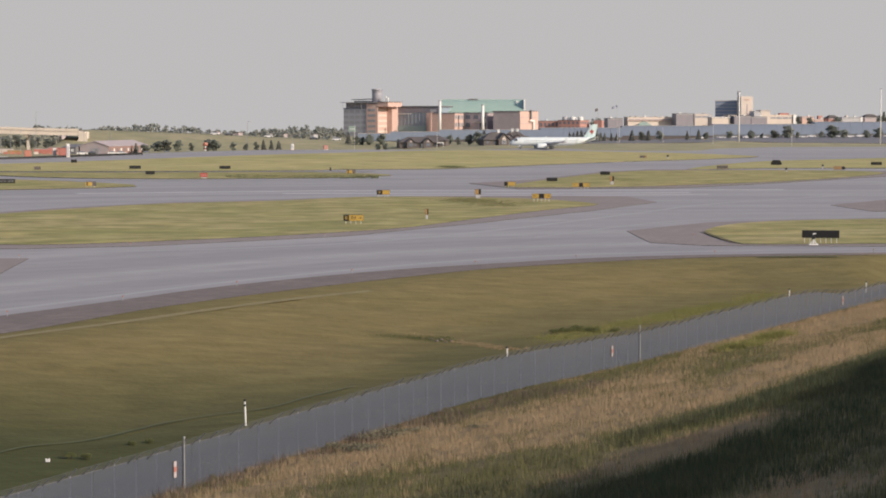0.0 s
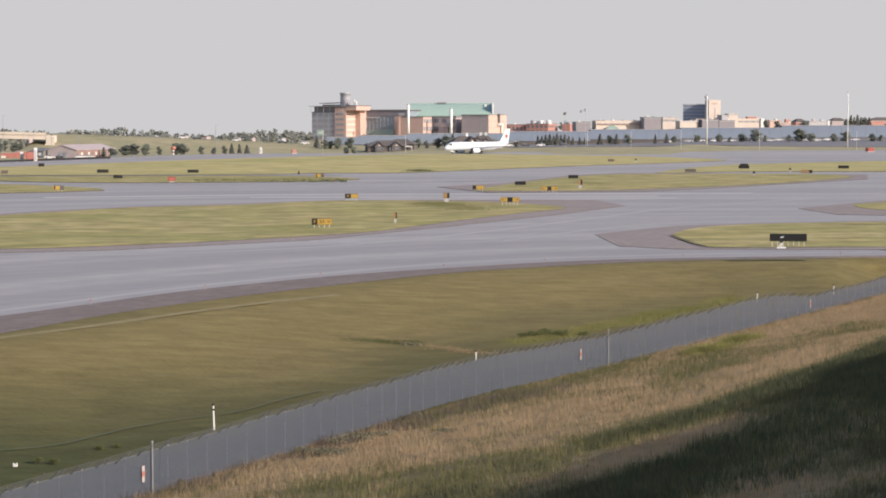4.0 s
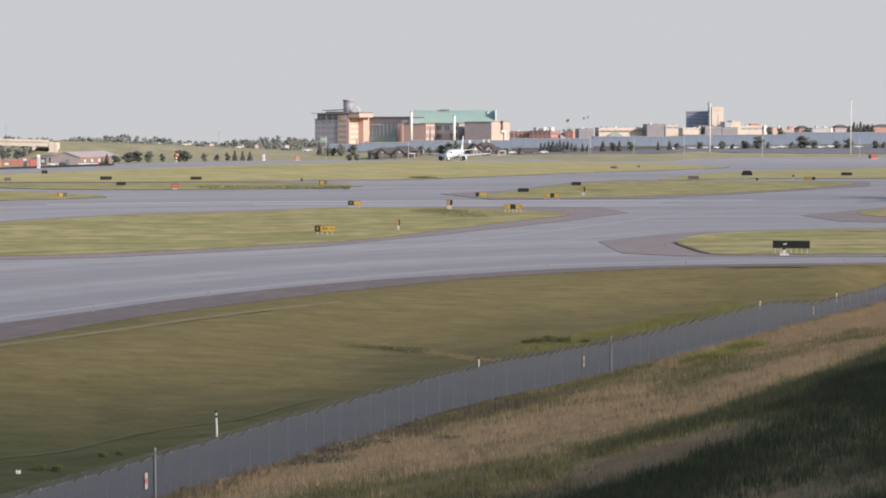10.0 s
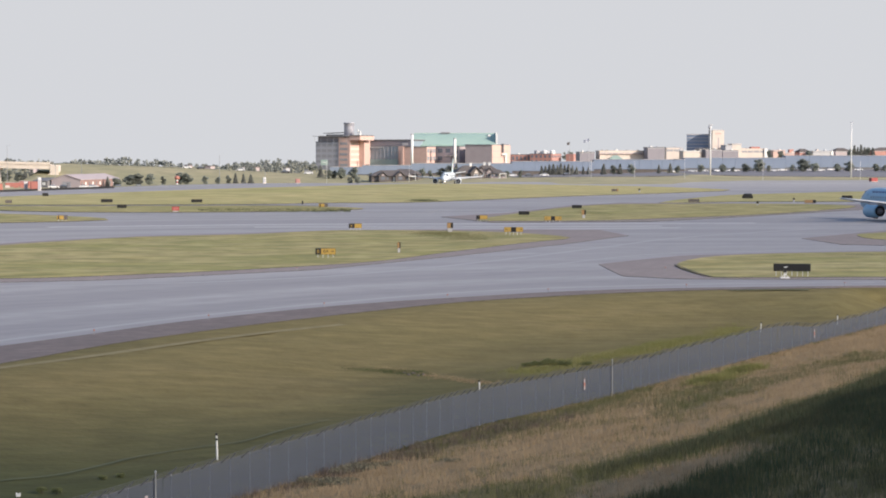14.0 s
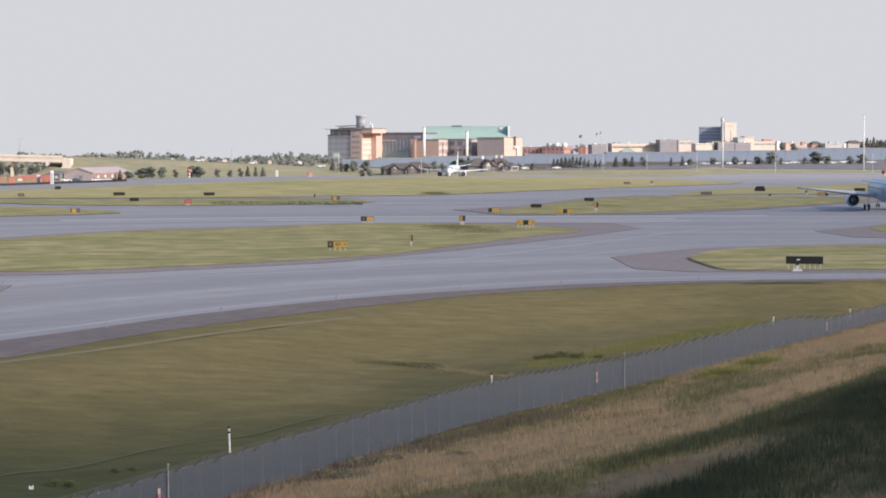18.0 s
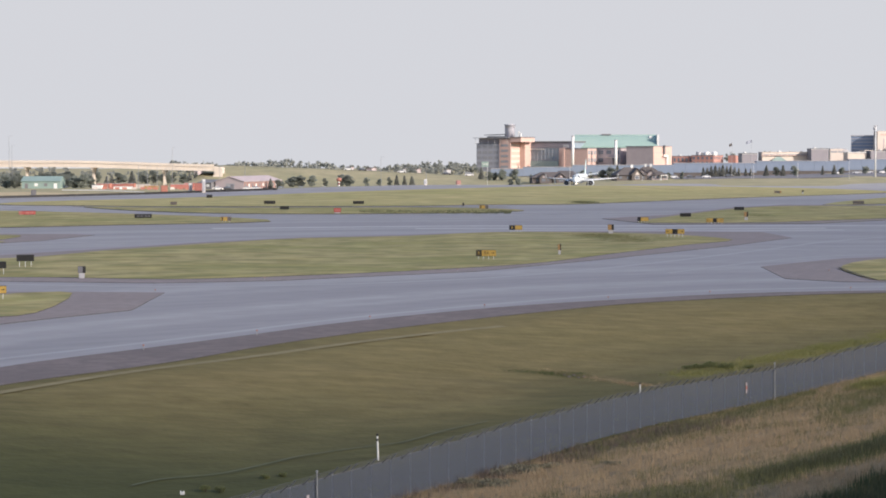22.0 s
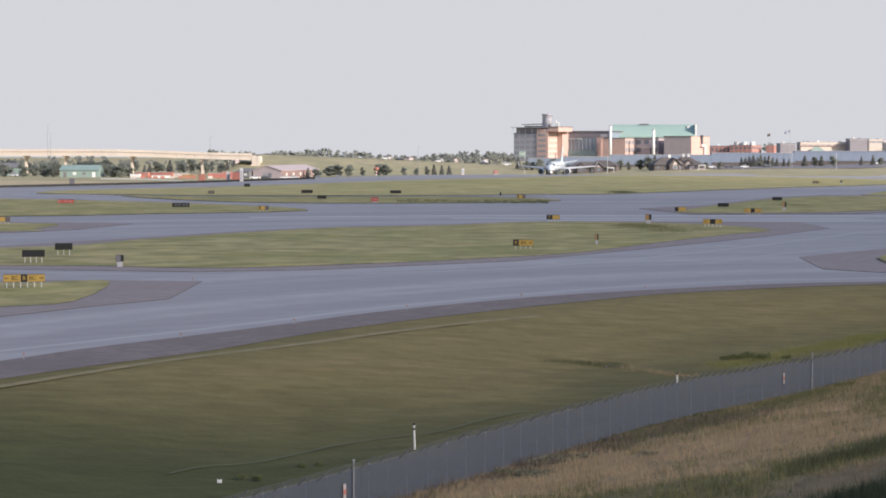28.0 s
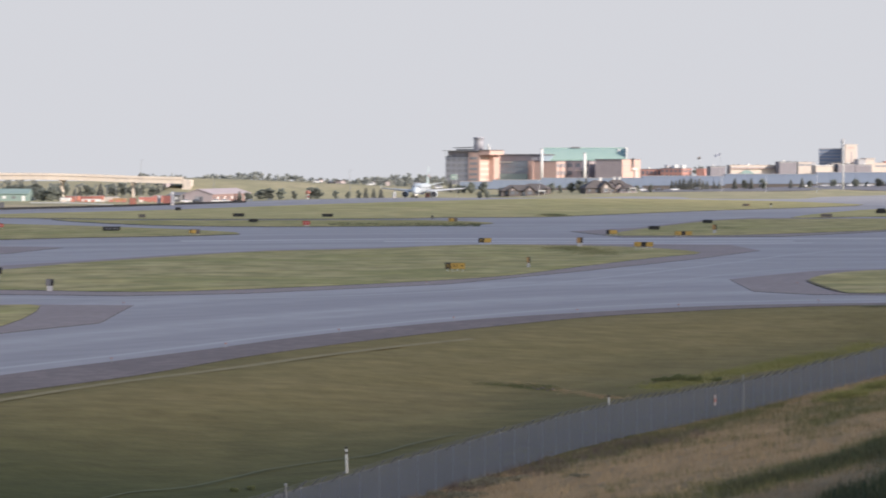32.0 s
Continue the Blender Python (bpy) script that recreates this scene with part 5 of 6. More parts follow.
# low buildings in front of it and beside it, with their sunlit fronts
for u0, u1, v, mat, roof, rows, label in (
        (1023, 1051, 222.8, "purple_grey", "slate", 0, "dark blue-grey flat-roofed building"),
        (1053, 1160, 220.6, "beige", "beige", 1, "long low cream building with a band of windows"),
        (1143, 1175, 214.6, "purple_grey", "slate", 0, "dark blue-grey box-shaped building"),
        (1176, 1205, 214.8, "beige", "grey_panel", 1, "cream building with a rounded roof edge"),
        (1206, 1241, 221.0, "beige", "white", 0, "low pale cream building among others"),
        (1236, 1252, 217.6, "beige", "beige", 0, "small cream block among low buildings"),
        (1246, 1277, 218.4, "purple_grey", "slate", 0, "grey-brown building before the hotel tower"),
        (1282, 1295, 210.5, "grey_panel", "grey_panel", 0, "pale grey block above low buildings"),
        (1294, 1311, 208.5, "beige", "beige", 0, "plain cream block above low buildings"),
        (1276, 1306, 220.0, "purple_grey", "slate", 0, "grey shed with a low roof"),
        (1307, 1356, 216.8, "beige", "beige", 1, "pale building with a long band of windows"),
        (1366, 1389, 220.0, "brick", "brick", 0, "orange brick building among others"),
        (1388, 1412, 224.5, "brick", "beige", 0, "low orange brick building with a pale roof edge"),
        (1413, 1434, 222.0, "brick_red", "brown_roof", 0, "low red brick building among others"),
        (1435, 1475, 221.0, "grey_panel", "grey_panel", 0, "pale grey metal shed among low buildings"),
        (1476, 1506, 220.5, "brick_grey", "brown_roof", 0, "brown low building with a hipped roof"),
        (1541, 1600, 219.5, "brick_red", "brown_roof", 0, "low red brick building under a brown roof"),
        (903, 949, 227.8, "purple_grey", "slate", 0, "low dark blue-grey annexe among others")):
    y = 1660.0 + (u0 * 7 % 40)
    w, z1 = (u1 - u0) * y / 3769, level(v, y)
    b = block("flat_roofed_building", label, (across(u1, y), y), -13, w * .98, 10, 0, z1, M[mat], None, None, M[roof], .25, "far_pane", group="far low buildings", cap=0)
    n = max(2, int(w / 5))
    if rows:
        for k in range(n):
            part("window", box(-w * .96 + w * .94 * k / n, -w * .96 + w * .94 * (k + .88) / n, -.12, -.01, z1 - 3.0, z1 - 1.4), M["far_pane"], b)
    else:
        part("cornice", box(-w, .2, -.22, -.01, z1 - .7, z1 - .3), M["grey_panel"], b)
    if roof == "brown_roof":
        part("hip_roof", loft([[(-w * .98 - .4, -.4, z1), (.4, -.4, z1), (.4, 10.4, z1), (-w * .98 - .4, 10.4, z1)], [(-w * .7, 4.8, z1 + 2.4), (-w * .3, 4.8, z1 + 2.4), (-w * .3, 5.2, z1 + 2.4), (-w * .7, 5.2, z1 + 2.4)]]), M["brown_roof"], b)
    if u0 == 1053:
        part("hip_roof", loft([[(-w * .86, -6, 6.8), (-w * .6, -6, 6.8), (-w * .6, -1, 6.8), (-w * .86, -1, 6.8)], [(-w * .77, -3.6, level(228.5, y)), (-w * .69, -3.6, level(228.5, y)), (-w * .69, -3.4, level(228.5, y)), (-w * .77, -3.4, level(228.5, y))]]), M["teal"], b, "small green hipped roof")
        part("eave_band", box(-w, .6, -1.2, 0, z1 - 2.6, z1 - 2.2), M["brick"], b, "orange-brown band")
    if u0 == 1176:
        part("rounded_edge", tube((-.1, -.1, z1 - 2.2), (-.1, 9.9, z1 - 2.2), 2.3, 2.3, 14), M["grey_panel"], b)
    if u0 == 1307:
        part("red_unit", box(-w * .55, -w * .22, 2, 7, z1, z1 + 1.6), M["faded_red"], b, "red box on the roof")
        part("stair_tower", box(-2.2, .3, -1.2, 3, 0, z1 + .2), M["white"], b)
    if u0 == 1388:
        part("chimney", box(-6.2, -2.6, 3, 6.0, z1, level(217.6, y)), M["brick_red"], b, "dark red chimney")
        part("front_step", box(-w * .62, -w * .1, -4, -.2, 0, z1 - 1.6), M["brick"], b)
    if u0 == 1435:
        part("gable_end", loft([[(-2.2, -.5, 0), (1.6, -.5, 0), (1.6, 1, 0), (-2.2, 1, 0)], [(-2.2, -.5, z1 - .5), (-.9, -.5, z1 + .8), (-.9, 1, z1 + .8), (-2.2, 1, z1 - .5)]]), M["white"], b, "white gable end")
    if w > 10:
        for k in range(1 + u0 % 2):
            a = -w * (.28 + .37 * k)
            part("roof_unit", box(a - 1.2 - k * .3, a, 2.5, 5.5, z1 + .2, z1 + .9 + .35 * ((u0 + k) % 3)), M[("grey_panel", "white", "beige")[(u0 + k) % 3]], b)


def mast(x, y, z1, r, label, lamp=True):
    t = thing("lamp_mast", label, "mast", pose(x, y, terrain(x, y)), "tall masts")
    z1 += .4 - terrain(x, y)
    part("shaft", tube((0, 0, -1), (0, 0, z1), r, r * .7, 10), M["white"], t, smooth=True)
    if lamp:
        part("head", box(-r * 2.4, r * 2.4, -r, r, z1, z1 + r * 1.2, .05), M["grey_panel"], t)


mast(140.3, 1000, 24.6, .36, "tall white floodlight mast")
mast(206.7, 1000, 25.9, .28, "tall white slender mast")
for px, py in ((577, 236), (723, 246), (1045, 240), (1211, 236), (1350, 236), (1523, 240), (1122, 240), (850, 262)):
    mast((px - 727.6) * 960 / 3769, 960, 12.4 + (223 - py) * 960 / 3769, .065, "thin grey lamp pole by the shed", False)


def flag(x, y, z1, size, cloth, label):
    t = thing("flagpole", label, "flagpole", pose(x, y, terrain(x, y)))
    part("pole", tube((0, 0, -1), (0, 0, z1), .08, .05, 8), M["grey_panel"], t)
    bm = bmesh.new()
    cols = []
    for i in range(7):
        f = i / 6
        dy = .15 * math.sin(f * 7)
        cols.append([bm.verts.new((-2.6 * f * size, dy, z1 - .2 - f * .9 * size)), bm.verts.new((-2.6 * f * size, dy, z1 - 1.5 - f * .8 * size))])
    for a, c in zip(cols, cols[1:]):
        bm.faces.new((a[0], c[0], c[1], a[1]))
    part("cloth", bm, cloth, t)


flag(83.2, 1000, 18.2, 1.0, M["flag"], "flagpole with a pale blue flag flying")
flag(74.1, 1000, 16.8, .5, M["flag_dark"], "flagpole with a small dark furled flag")


def long_shed():
    """The grey-blue noise wall and sheds behind the airfield, in straight lengths that step up to the right."""
    runs = [(583, 640, 249.5, 262), (640, 727, 246.5, 262), (727, 905, 243, 260), (905, 1050, 239.5, 256), (1050, 1211, 236, 253), (1211, 1390, 233, 251), (1390, 1580, 229, 249.5), (1580, 1720, 226, 248)]
    for x0, x1, top, low in runs:
        y = 1130.0
        a, c = (x0 - 727.6) * y / 3769, (x1 - 727.6) * y / 3769
        z1, zl = 12.4 + (223 - top) * y / 3769, 12.4 + (223 - low) * y / 3769
        zg = min(terrain(a, y), terrain(c, y)) - .5
        t = thing("long_shed", "long grey-blue clad wall of a shed with a dark base", "shed", pose(a, y, 0), "lengths of the long shed")
        n = max(2, int((c - a) / 6))
        part("base", box(0, c - a - .02, .1, 12, zg, zl), M["brown_roof"] if x0 < 1060 else M["slate"], t, "dark base")
        w = (c - a) / n
        panel = part("cladding_panel", box(.03, w - .03, -.15, 12, zl, z1), M["blue_panel"], t)
        for i in range(1, n):
            twin("cladding_panel", panel.data, t, pose(i * w, 0, 0))
        part("coping", box(0, c - a, -.35, .3, z1, z1 + .25), M["grey_panel"], t)


long_shed()


# ---- houses, bridge and yard ----
def house(x, y, w, d, eave, ridge, turn, wall, label, gables=(), chimneys=(), porch=None):
    """A hip-roofed house; gables: place, width and top of each cross gable with a pale front; chimneys: their places."""
    t = thing("house", label, "house", pose(x, y, terrain(x, y) - .2, 0, 0, turn), "houses by the airfield")
    part("wall", box(-w / 2, w / 2, -d / 2, d / 2, 0, eave), wall, t)
    o = .7
    bm = bmesh.new()
    v = [bm.verts.new(p) for p in ((-w / 2 - o, -d / 2 - o, eave - .2), (w / 2 + o, -d / 2 - o, eave - .2), (w / 2 + o, d / 2 + o, eave - .2), (-w / 2 - o, d / 2 + o, eave - .2), (-w / 2 + d * .42, 0, ridge), (w / 2 - d * .42, 0, ridge))]
    for f in ((0, 1, 5, 4), (1, 2, 5), (2, 3, 4, 5), (3, 0, 4), (3, 2, 1, 0)):
        bm.faces.new([v[i] for i in f])
    part("roof", bm, M["brown_roof"], t, "brown shingle hip roof")
    for gx, gw, gt in gables:
        f = -d / 2 - 1.6
        part("gable_wall", loft([[(gx - gw / 2, yy, 0), (gx + gw / 2, yy, 0), (gx + gw / 2, yy, eave - .1), (gx, yy, gt - .25), (gx - gw / 2, yy, eave - .1)] for yy in (f, -d / 2 + .5)]), wall, t)
        part("gable_roof", loft([[(gx - gw / 2 - .5, yy, eave - .35), (gx, yy, gt), (gx + gw / 2 + .5, yy, eave - .35), (gx + gw / 2 + .5, yy, eave - .1), (gx, yy, gt + .25), (gx - gw / 2 - .5, yy, eave - .1)] for yy in (f - .5, .2)]), M["brown_roof"], t)
        part("bargeboard", loft([[(gx - gw * .22, yy, eave - .1), (gx + gw * .22, yy, eave - .1), (gx, yy, eave + (gt - eave) * .55)] for yy in (f - .08, f - .01)]), M["brick_grey"] if x < 0 else M["beige"], t, "boarded gable")
        win = part("window", box(gx - .9, gx + .9, f - .06, f - .01, .9, 2.2), M["glass_dark"], t)
        part("window_frame", box(gx - 1.0, gx + 1.0, f - .04, f - .012, .8, 2.3), wall if x < 0 else M["white"], win)
    for cx in chimneys:
        part("chimney", box(cx - .5, cx + .5, -.5, .5, ridge - 1.0, ridge + 1.1), M["white"], t, "white chimney")
        part("chimney_cap", box(cx - .6, cx + .6, -.6, .6, ridge + 1.1, ridge + 1.3), M["grey_panel"], t)
    for k in range(4):
        xx = -w / 2 + w * (k + .5) / 4
        part("window", box(xx - .6, xx + .6, -d / 2 - .06, -d / 2, .9, 2.1), M["glass_dark"], t)
    part("door", box(w * .02, w * .02 + 1, -d / 2 - .07, -d / 2, 0, 2.1), M["white"], t)
    if porch:
        part("porch_roof", box(porch, porch + 3.2, -d / 2 - 2, -d / 2, eave - .5, eave - .15), M["white"], t, "white flat porch roof")
        for px in (porch + .15, porch + 3.05):
            part("porch_post", box(px - .1, px + .1, -d / 2 - 1.9, -d / 2 - 1.7, 0, eave - .5), M["white"], t)


HY = 985.0
house(-9.8, HY, 19, 11, 2.8, 5.2, 8, M["brown_roof"], "dark low house with a brown hipped roof and white gables", ((3.5, 4.2, 4.6), (-4.5, 3.6, 4.4)), (), 7.5)
house(-3.3, HY + 12, 14, 10, 3.0, 5.2, -10, M["brown_roof"], "dark low outbuilding with a brown roof")
house(25.9, HY, 14, 11, 2.8, 6.2, 12, M["brown_roof"], "brown house with steep gables and a white chimney", ((2.2, 5.0, 5.6),), (1.2,))
house(34.6, HY + 8, 12, 10, 3.2, 6.4, -6, M["brick_grey"], "house with white bays, white chimneys and a brown roof", ((-1.5, 3.6, 5.4), (2.2, 3.0, 5.0)), (-.8, 1.6))
house(39.9, HY + 4, 7, 8, 2.6, 4.2, 0, M["brick_grey"], "small brown house with a white porch", (), (), .6)


def sign_panel(x, y, z, w, h, mat, label):
    t = thing("road_sign", label, "road sign", pose(x, y, terrain(x, y)))
    part("panel", box(-w / 2, w / 2, -.1, .1, z - h / 2 - terrain(x, y), z + h / 2 - terrain(x, y), .04), mat, t)
    for sx in (-.35, .35):
        part("leg", tube((w * sx, .15, -.5), (w * sx, .15, z + h / 2 - terrain(x, y)), .12, .12, 6), M["steel"], t)
    part("bar", box(-w * .3, w * .3, -.13, -.1, z - terrain(x, y) - .12, z - terrain(x, y) + .12), M["white"], t)


sign_panel(-42.7, 1040, 7.4, 3.4, 2.6, M["teal"], "green motorway sign on two legs")


def overpass():
    y = 1000.0
    x1 = -169.3
    zt, zd, zu = 9.5, 8.3, 6.3
    t = thing("overpass", "pale concrete road overpass on tall piers", "bridge", pose(0, y, 0))
    L0, n = -430.0, 8
    w = (x1 - L0) / n

    def sag(x):
        return 1.9 * smooth01((x - x1 + 75) / 80) + .8 * smooth01((-300 - x) / 90)

    def length(a, c, y0, y1, z0, z1):
        mid = (a + c) / 2
        return loft([[(x, y0, z0 - sag(x)), (x, y1, z0 - sag(x)), (x, y1, z1 - sag(x)), (x, y0, z1 - sag(x))] for x in (a, (a + mid) / 2, mid, (mid + c) / 2, c)])

    for i in range(n):
        a, c = L0 + i * w, L0 + (i + 1) * w - .06
        part("girder", length(a, c, 0, 11, zu, zd), M["concrete"], t)
        part("parapet", length(a, c, -.35, .15, zd + .02, zt), M["concrete"], t, "pale concrete parapet")
        part("deck", length(a, c, .16, 11.3, zd, zd + .35), M["gravel"], t)
    for px in (-190, -85, 42, 112, 230, 355):
        x = west(px, y)
        part("pier", box(x - .55, x + .55, 3.6, 6.4, -4, zu - .9 - sag(x), .1), M["concrete"], t)
        part("crosshead", box(x - .6, x + .6, .8, 10.2, zu - 1.1 - sag(x), zu - .01 - sag(x), .1), M["concrete"], t)
    rings = []
    for xx, zz in ((x1, zd - 1.95), (x1 + 3, zd - 2.1)):
        rings.append([(xx, -.3, -4), (xx, 12, -4), (xx, 12, zz), (xx, -.3, zz)])
    part("abutment", loft(rings), M["concrete"], t)
    part("wing_wall", loft([[(x1 - 6, -.6, -4), (x1 - 6, 0, -4), (x1 - 6, 0, -3), (x1 - 6, -.6, -3)], [(x1 + 4, -.6, -4), (x1 + 4, 0, -4), (x1 + 4, 0, zd - 2.1), (x1 + 4, -.6, zd - 2.1)]]), M["concrete"], t)
    return t


overpass()
band("road_on_bank", [(-170.3, 1050), (-140, 1056), (-100, 1060), (-60, 1062), (-20, 1064), (40, 1066)], 7, M["gravel"], .12, "pale road along the top of the bank")


def shed(x, y, w, d, eave, ridge, turn, wall, roof, label):
    t = thing("yard_shed", label, "shed", pose(x, y, terrain(x, y) - .2, 0, 0, turn))
    part("wall", box(-w / 2, w / 2, -d / 2, d / 2, 0, eave), wall, t)
    r = []
    for xx in (-w / 2 - .3, w / 2 + .3):
        r.append([(xx, -d / 2 - .4, eave), (xx, 0, ridge), (xx, d / 2 + .4, eave), (xx, d / 2 + .4, eave - .25), (xx, 0, ridge - .3), (xx, -d / 2 - .4, eave - .25)])
    part("roof", loft(r), roof, t)
    part("gable", loft([[(xx, -d / 2, eave), (xx, 0, ridge - .3), (xx, d / 2, eave)] for xx in (-w / 2, w / 2)]), wall, t)
    n = max(2, int(w / 4))
    for i in range(n):
        xx = -w / 2 + w * (i + .5) / n
        part("window" if i % 3 else "door", box(xx - .7, xx + .7, -d / 2 - .06, -d / 2, .1 if not i % 3 else 1.2, 2.4), M["white"] if i % 2 else M["slate"], t)
    return t


shed(-227.4, 905, 16.5, 12, 3.4, 5.4, 4, M["teal"], M["teal"], "low teal metal shed with white doors")
hall = shed(-138.0, 903.9, 46, 12.6, 3.5, 5.6, 78, M["brick_grey"], M["brick_grey"], "long grey warehouse with a red side and low pale roof")
part("side_cladding", box(-22.9, 22.9, -6.33, -6.3, .2, 3.3), M["rust"], hall, "mottled red side wall")
part("gable_door", box(-23.08, -23.0, -2.2, 1.6, 0, 2.6), M["far_pane"], hall)
shed(-151.3, 888, 6, 14, 3.0, 4.2, -16, M["slate"], M["slate"], "dark lean-to beside the warehouse")
shed(-267.0, 925, 14, 9, 4.2, 6.0, 6, M["teal"], M["slate"], "teal shed half hidden by trees")


def container(x, y, w, h, mat, label, turn=0):
    t = thing("site_container", label, "container", pose(x, y, terrain(x, y), 0, 0, turn), "construction yard")
    part("body", box(-w / 2, w / 2, -1.25, 1.25, 0, h, .05), mat, t)
    n = int(w / .8)
    rib = None
    for i in range(n):
        m = pose(-w / 2 + w * (i + .5) / n, -1.27, 0)
        if rib is None:
            rib = part("rib", box(-.17, .17, -.04, .02, .2, h - .2), mat, t)
            rib.matrix_local = m
        else:
            twin("rib", rib.data, t, m)
    part("roof_rail", box(-w / 2, w / 2, -1.3, -1.2, h - .1, h + .05), M["grey_panel"], t)


for px, w, h, mat, dy, lab in ((252, 7, 2.8, "orange", 0, "orange site container in the yard"), (275, 8, 2.6, "faded_red", 6, "red site container in the yard"), (296, 6, 3.0, "orange", -6, "orange skip in the yard"), (318, 8, 2.3, "beige", 4, "pale site cabin in the yard"),
                               (335, 7, 1.9, "amber", -4, "yellow-brown heap of boxed material"), (384, 9, 2.3, "faded_red", 5, "long red site container by barriers"), (402, 5, 3.0, "faded_red", 8, "tall red container in the yard"), (425, 6, 2.4, "orange", 3, "orange container in the yard"),
                               (285, 9, 1.4, "white", -12, "white low trailer in the yard"), (240, 5, 2.0, "white", -3, "white site cabin in the yard")):
    container(west(px, 895 + dy), 895 + dy, w * .85, h * .8, M[mat], lab, (px % 7) * 3 - 9)


def hoarding():
    """The low red barriers along the yard, each a thing of its own."""
    for i in range(15):
        px = 236 + i * 13.5
        x, y = west(px, 872), 872 + 3 * math.sin(i * 1.3)
        t = thing("barrier", "low red and white water-filled barrier", "barrier", pose(x, y, terrain(x, y), 0, 0, 6 * math.sin(i * 2.1)), "yard barriers")
        part("body", loft([[(-.9, -.3, 0), (.9, -.3, 0), (.9, .3, 0), (-.9, .3, 0)], [(-.9, -.1, 1.0), (.9, -.1, 1.0), (.9, .1, 1.0), (-.9, .1, 1.0)]]), M["orange"] if i % 5 else M["beige"], t)
        part("foot", box(-.95, .95, -.35, .35, 0, .12), M["orange"] if i % 5 else M["beige"], t)


hoarding()


def cabinet(x, y, w, h, mat, label):
    t = thing("equipment_cabinet", label, "cabinet", pose(x, y, terrain(x, y) + .05, 0, 0, 12), "airfield equipment")
    part("body", box(-w / 2, w / 2, -w / 2, w / 2, .15, h, .06), mat, t)
    part("plinth", box(-w * .55, w * .55, -w * .55, w * .55, -.2, .15), M["concrete"], t)
    part("lid", box(-w * .54, w * .54, -w * .54, w * .54, h, h + .1, .02), mat, t)
    part("door", box(-w * .35, w * .35, -w / 2 - .03, -w / 2, .3, h * .85), mat if mat != M["white"] else M["grey_panel"], t)


cabinet(-114.0, 590, 1.9, 1.9, M["orange"], "orange-red equipment cabinet beside the runway")
cabinet(-105.6, 598, 2.4, 2.3, M["faded_red"], "tall red equipment shelter beside the runway")
cabinet(-103.2, 592, .9, 3.6, M["white"], "narrow white equipment cabinet")
cabinet(-108.4, 600, 1.0, 2.2, M["white"], "white cabinet beside the runway")
cabinet(-37.6, 702, 1.4, 1.4, M["brick_red"], "red box beside the runway")
cabinet(-47.7, 690, .9, 1.8, M["white"], "small white box beside the runway")
cabinet(196.6, 905, 2.8, 1.6, M["red"], "red box by the far taxiway")
cabinet(-97.6, 607, .9, 1.7, M["slate"], "dark cabinet by the runway edge")
cabinet(-143.9, 562, 1.3, 1.6, M["slate"], "dark cabinet by the runway edge")


def obstacle_light(x, y, z1):
    t = thing("obstacle_mast", "red and white obstacle mast beside the runway", "mast", pose(x, y, terrain(x, y)))
    n = 5
    for i in range(n):
        part("segment", tube((0, 0, z1 * i / n), (0, 0, z1 * (i + 1) / n), .28, .28, 8), M["red"] if i % 2 else M["white"], t)
    part("ball", lathe([(z1 - .1, .1), (z1 + .15, .7), (z1 + .6, .9), (z1 + 1.05, .7), (z1 + 1.3, .1)], 14, "z"), M["orange"], t, "orange ball", True)
    part("foot", box(-.6, .6, -.6, .6, -.2, .25), M["concrete"], t)


obstacle_light(-75.9, 690, 2.6)
for px, py, y in ((85, 222, 940), (372, 243, 930), (500, 270, 900), (328, 276, 880), (345, 276, 884), (312, 274, 888), (360, 280, 886), (740, 260, 950), (455, 276, 890), (90, 238, 960), (820, 270, 960), (258, 288, 890)):
    x = west(px, y)
    t = thing("lamp_pole", "slim grey lamp pole with an arm", "lamp pole", pose(x, y, terrain(x, y)), "slim lamp poles")
    z = 12.4 + (254.5 - py) * y / 3769 - terrain(x, y)
    part("pole", tube((0, 0, -.3), (0, 0, z), .12, .07, 6), M["steel"], t)
    part("arm", tube((0, 0, z), (1.2, 0, z + .15), .05, .04, 6), M["steel"], t)
    part("head", box(.9, 1.6, -.12, .12, z + .08, z + .22), M["grey_panel"], t)


# ---- vehicles ----
def car(x, y, mat, turn, label, s=1.0):
    t = thing("parked_car", label, "car", pose(x, y, terrain(x, y), 0, 0, turn), "parked cars")
    body = [(-2.2, .35, .3, .75), (-2.1, .86, .3, .9), (-1.0, .88, .25, 1.0), (1.0, .88, .25, .98), (2.0, .85, .3, .82), (2.25, .7, .4, .7)]
    part("body", loft([[(px, -w, a), (px, w, a), (px, w, c), (px, -w, c)] for px, w, a, c in body]), mat, t)
    part("cabin", loft([[(px, -w, a), (px, w, a), (px, w * .85, c), (px, -w * .85, c)] for px, w, a, c in ((-1.7, .78, .9, .95), (-1.1, .76, .95, 1.42), (.3, .76, .95, 1.45), (1.1, .78, .92, .97))]), M["glass_dark"], t)
    part("roof", box(-1.0, .25, -.62, .62, 1.40, 1.48, .03), mat, t)
    for wx in (-1.35, 1.4):
        for wy in (-.82, .82):
            w = part("wheel", lathe([(-.1, .30), (0, .33), (.1, .30)], 12), M["rubber"], t)
            w.matrix_local = pose(wx, wy, .33, 0, 0, 90)
    for wy in (-.55, .55):
        part("headlight", box(2.2, 2.28, wy - .18, wy + .18, .58, .72), M["white"], t)


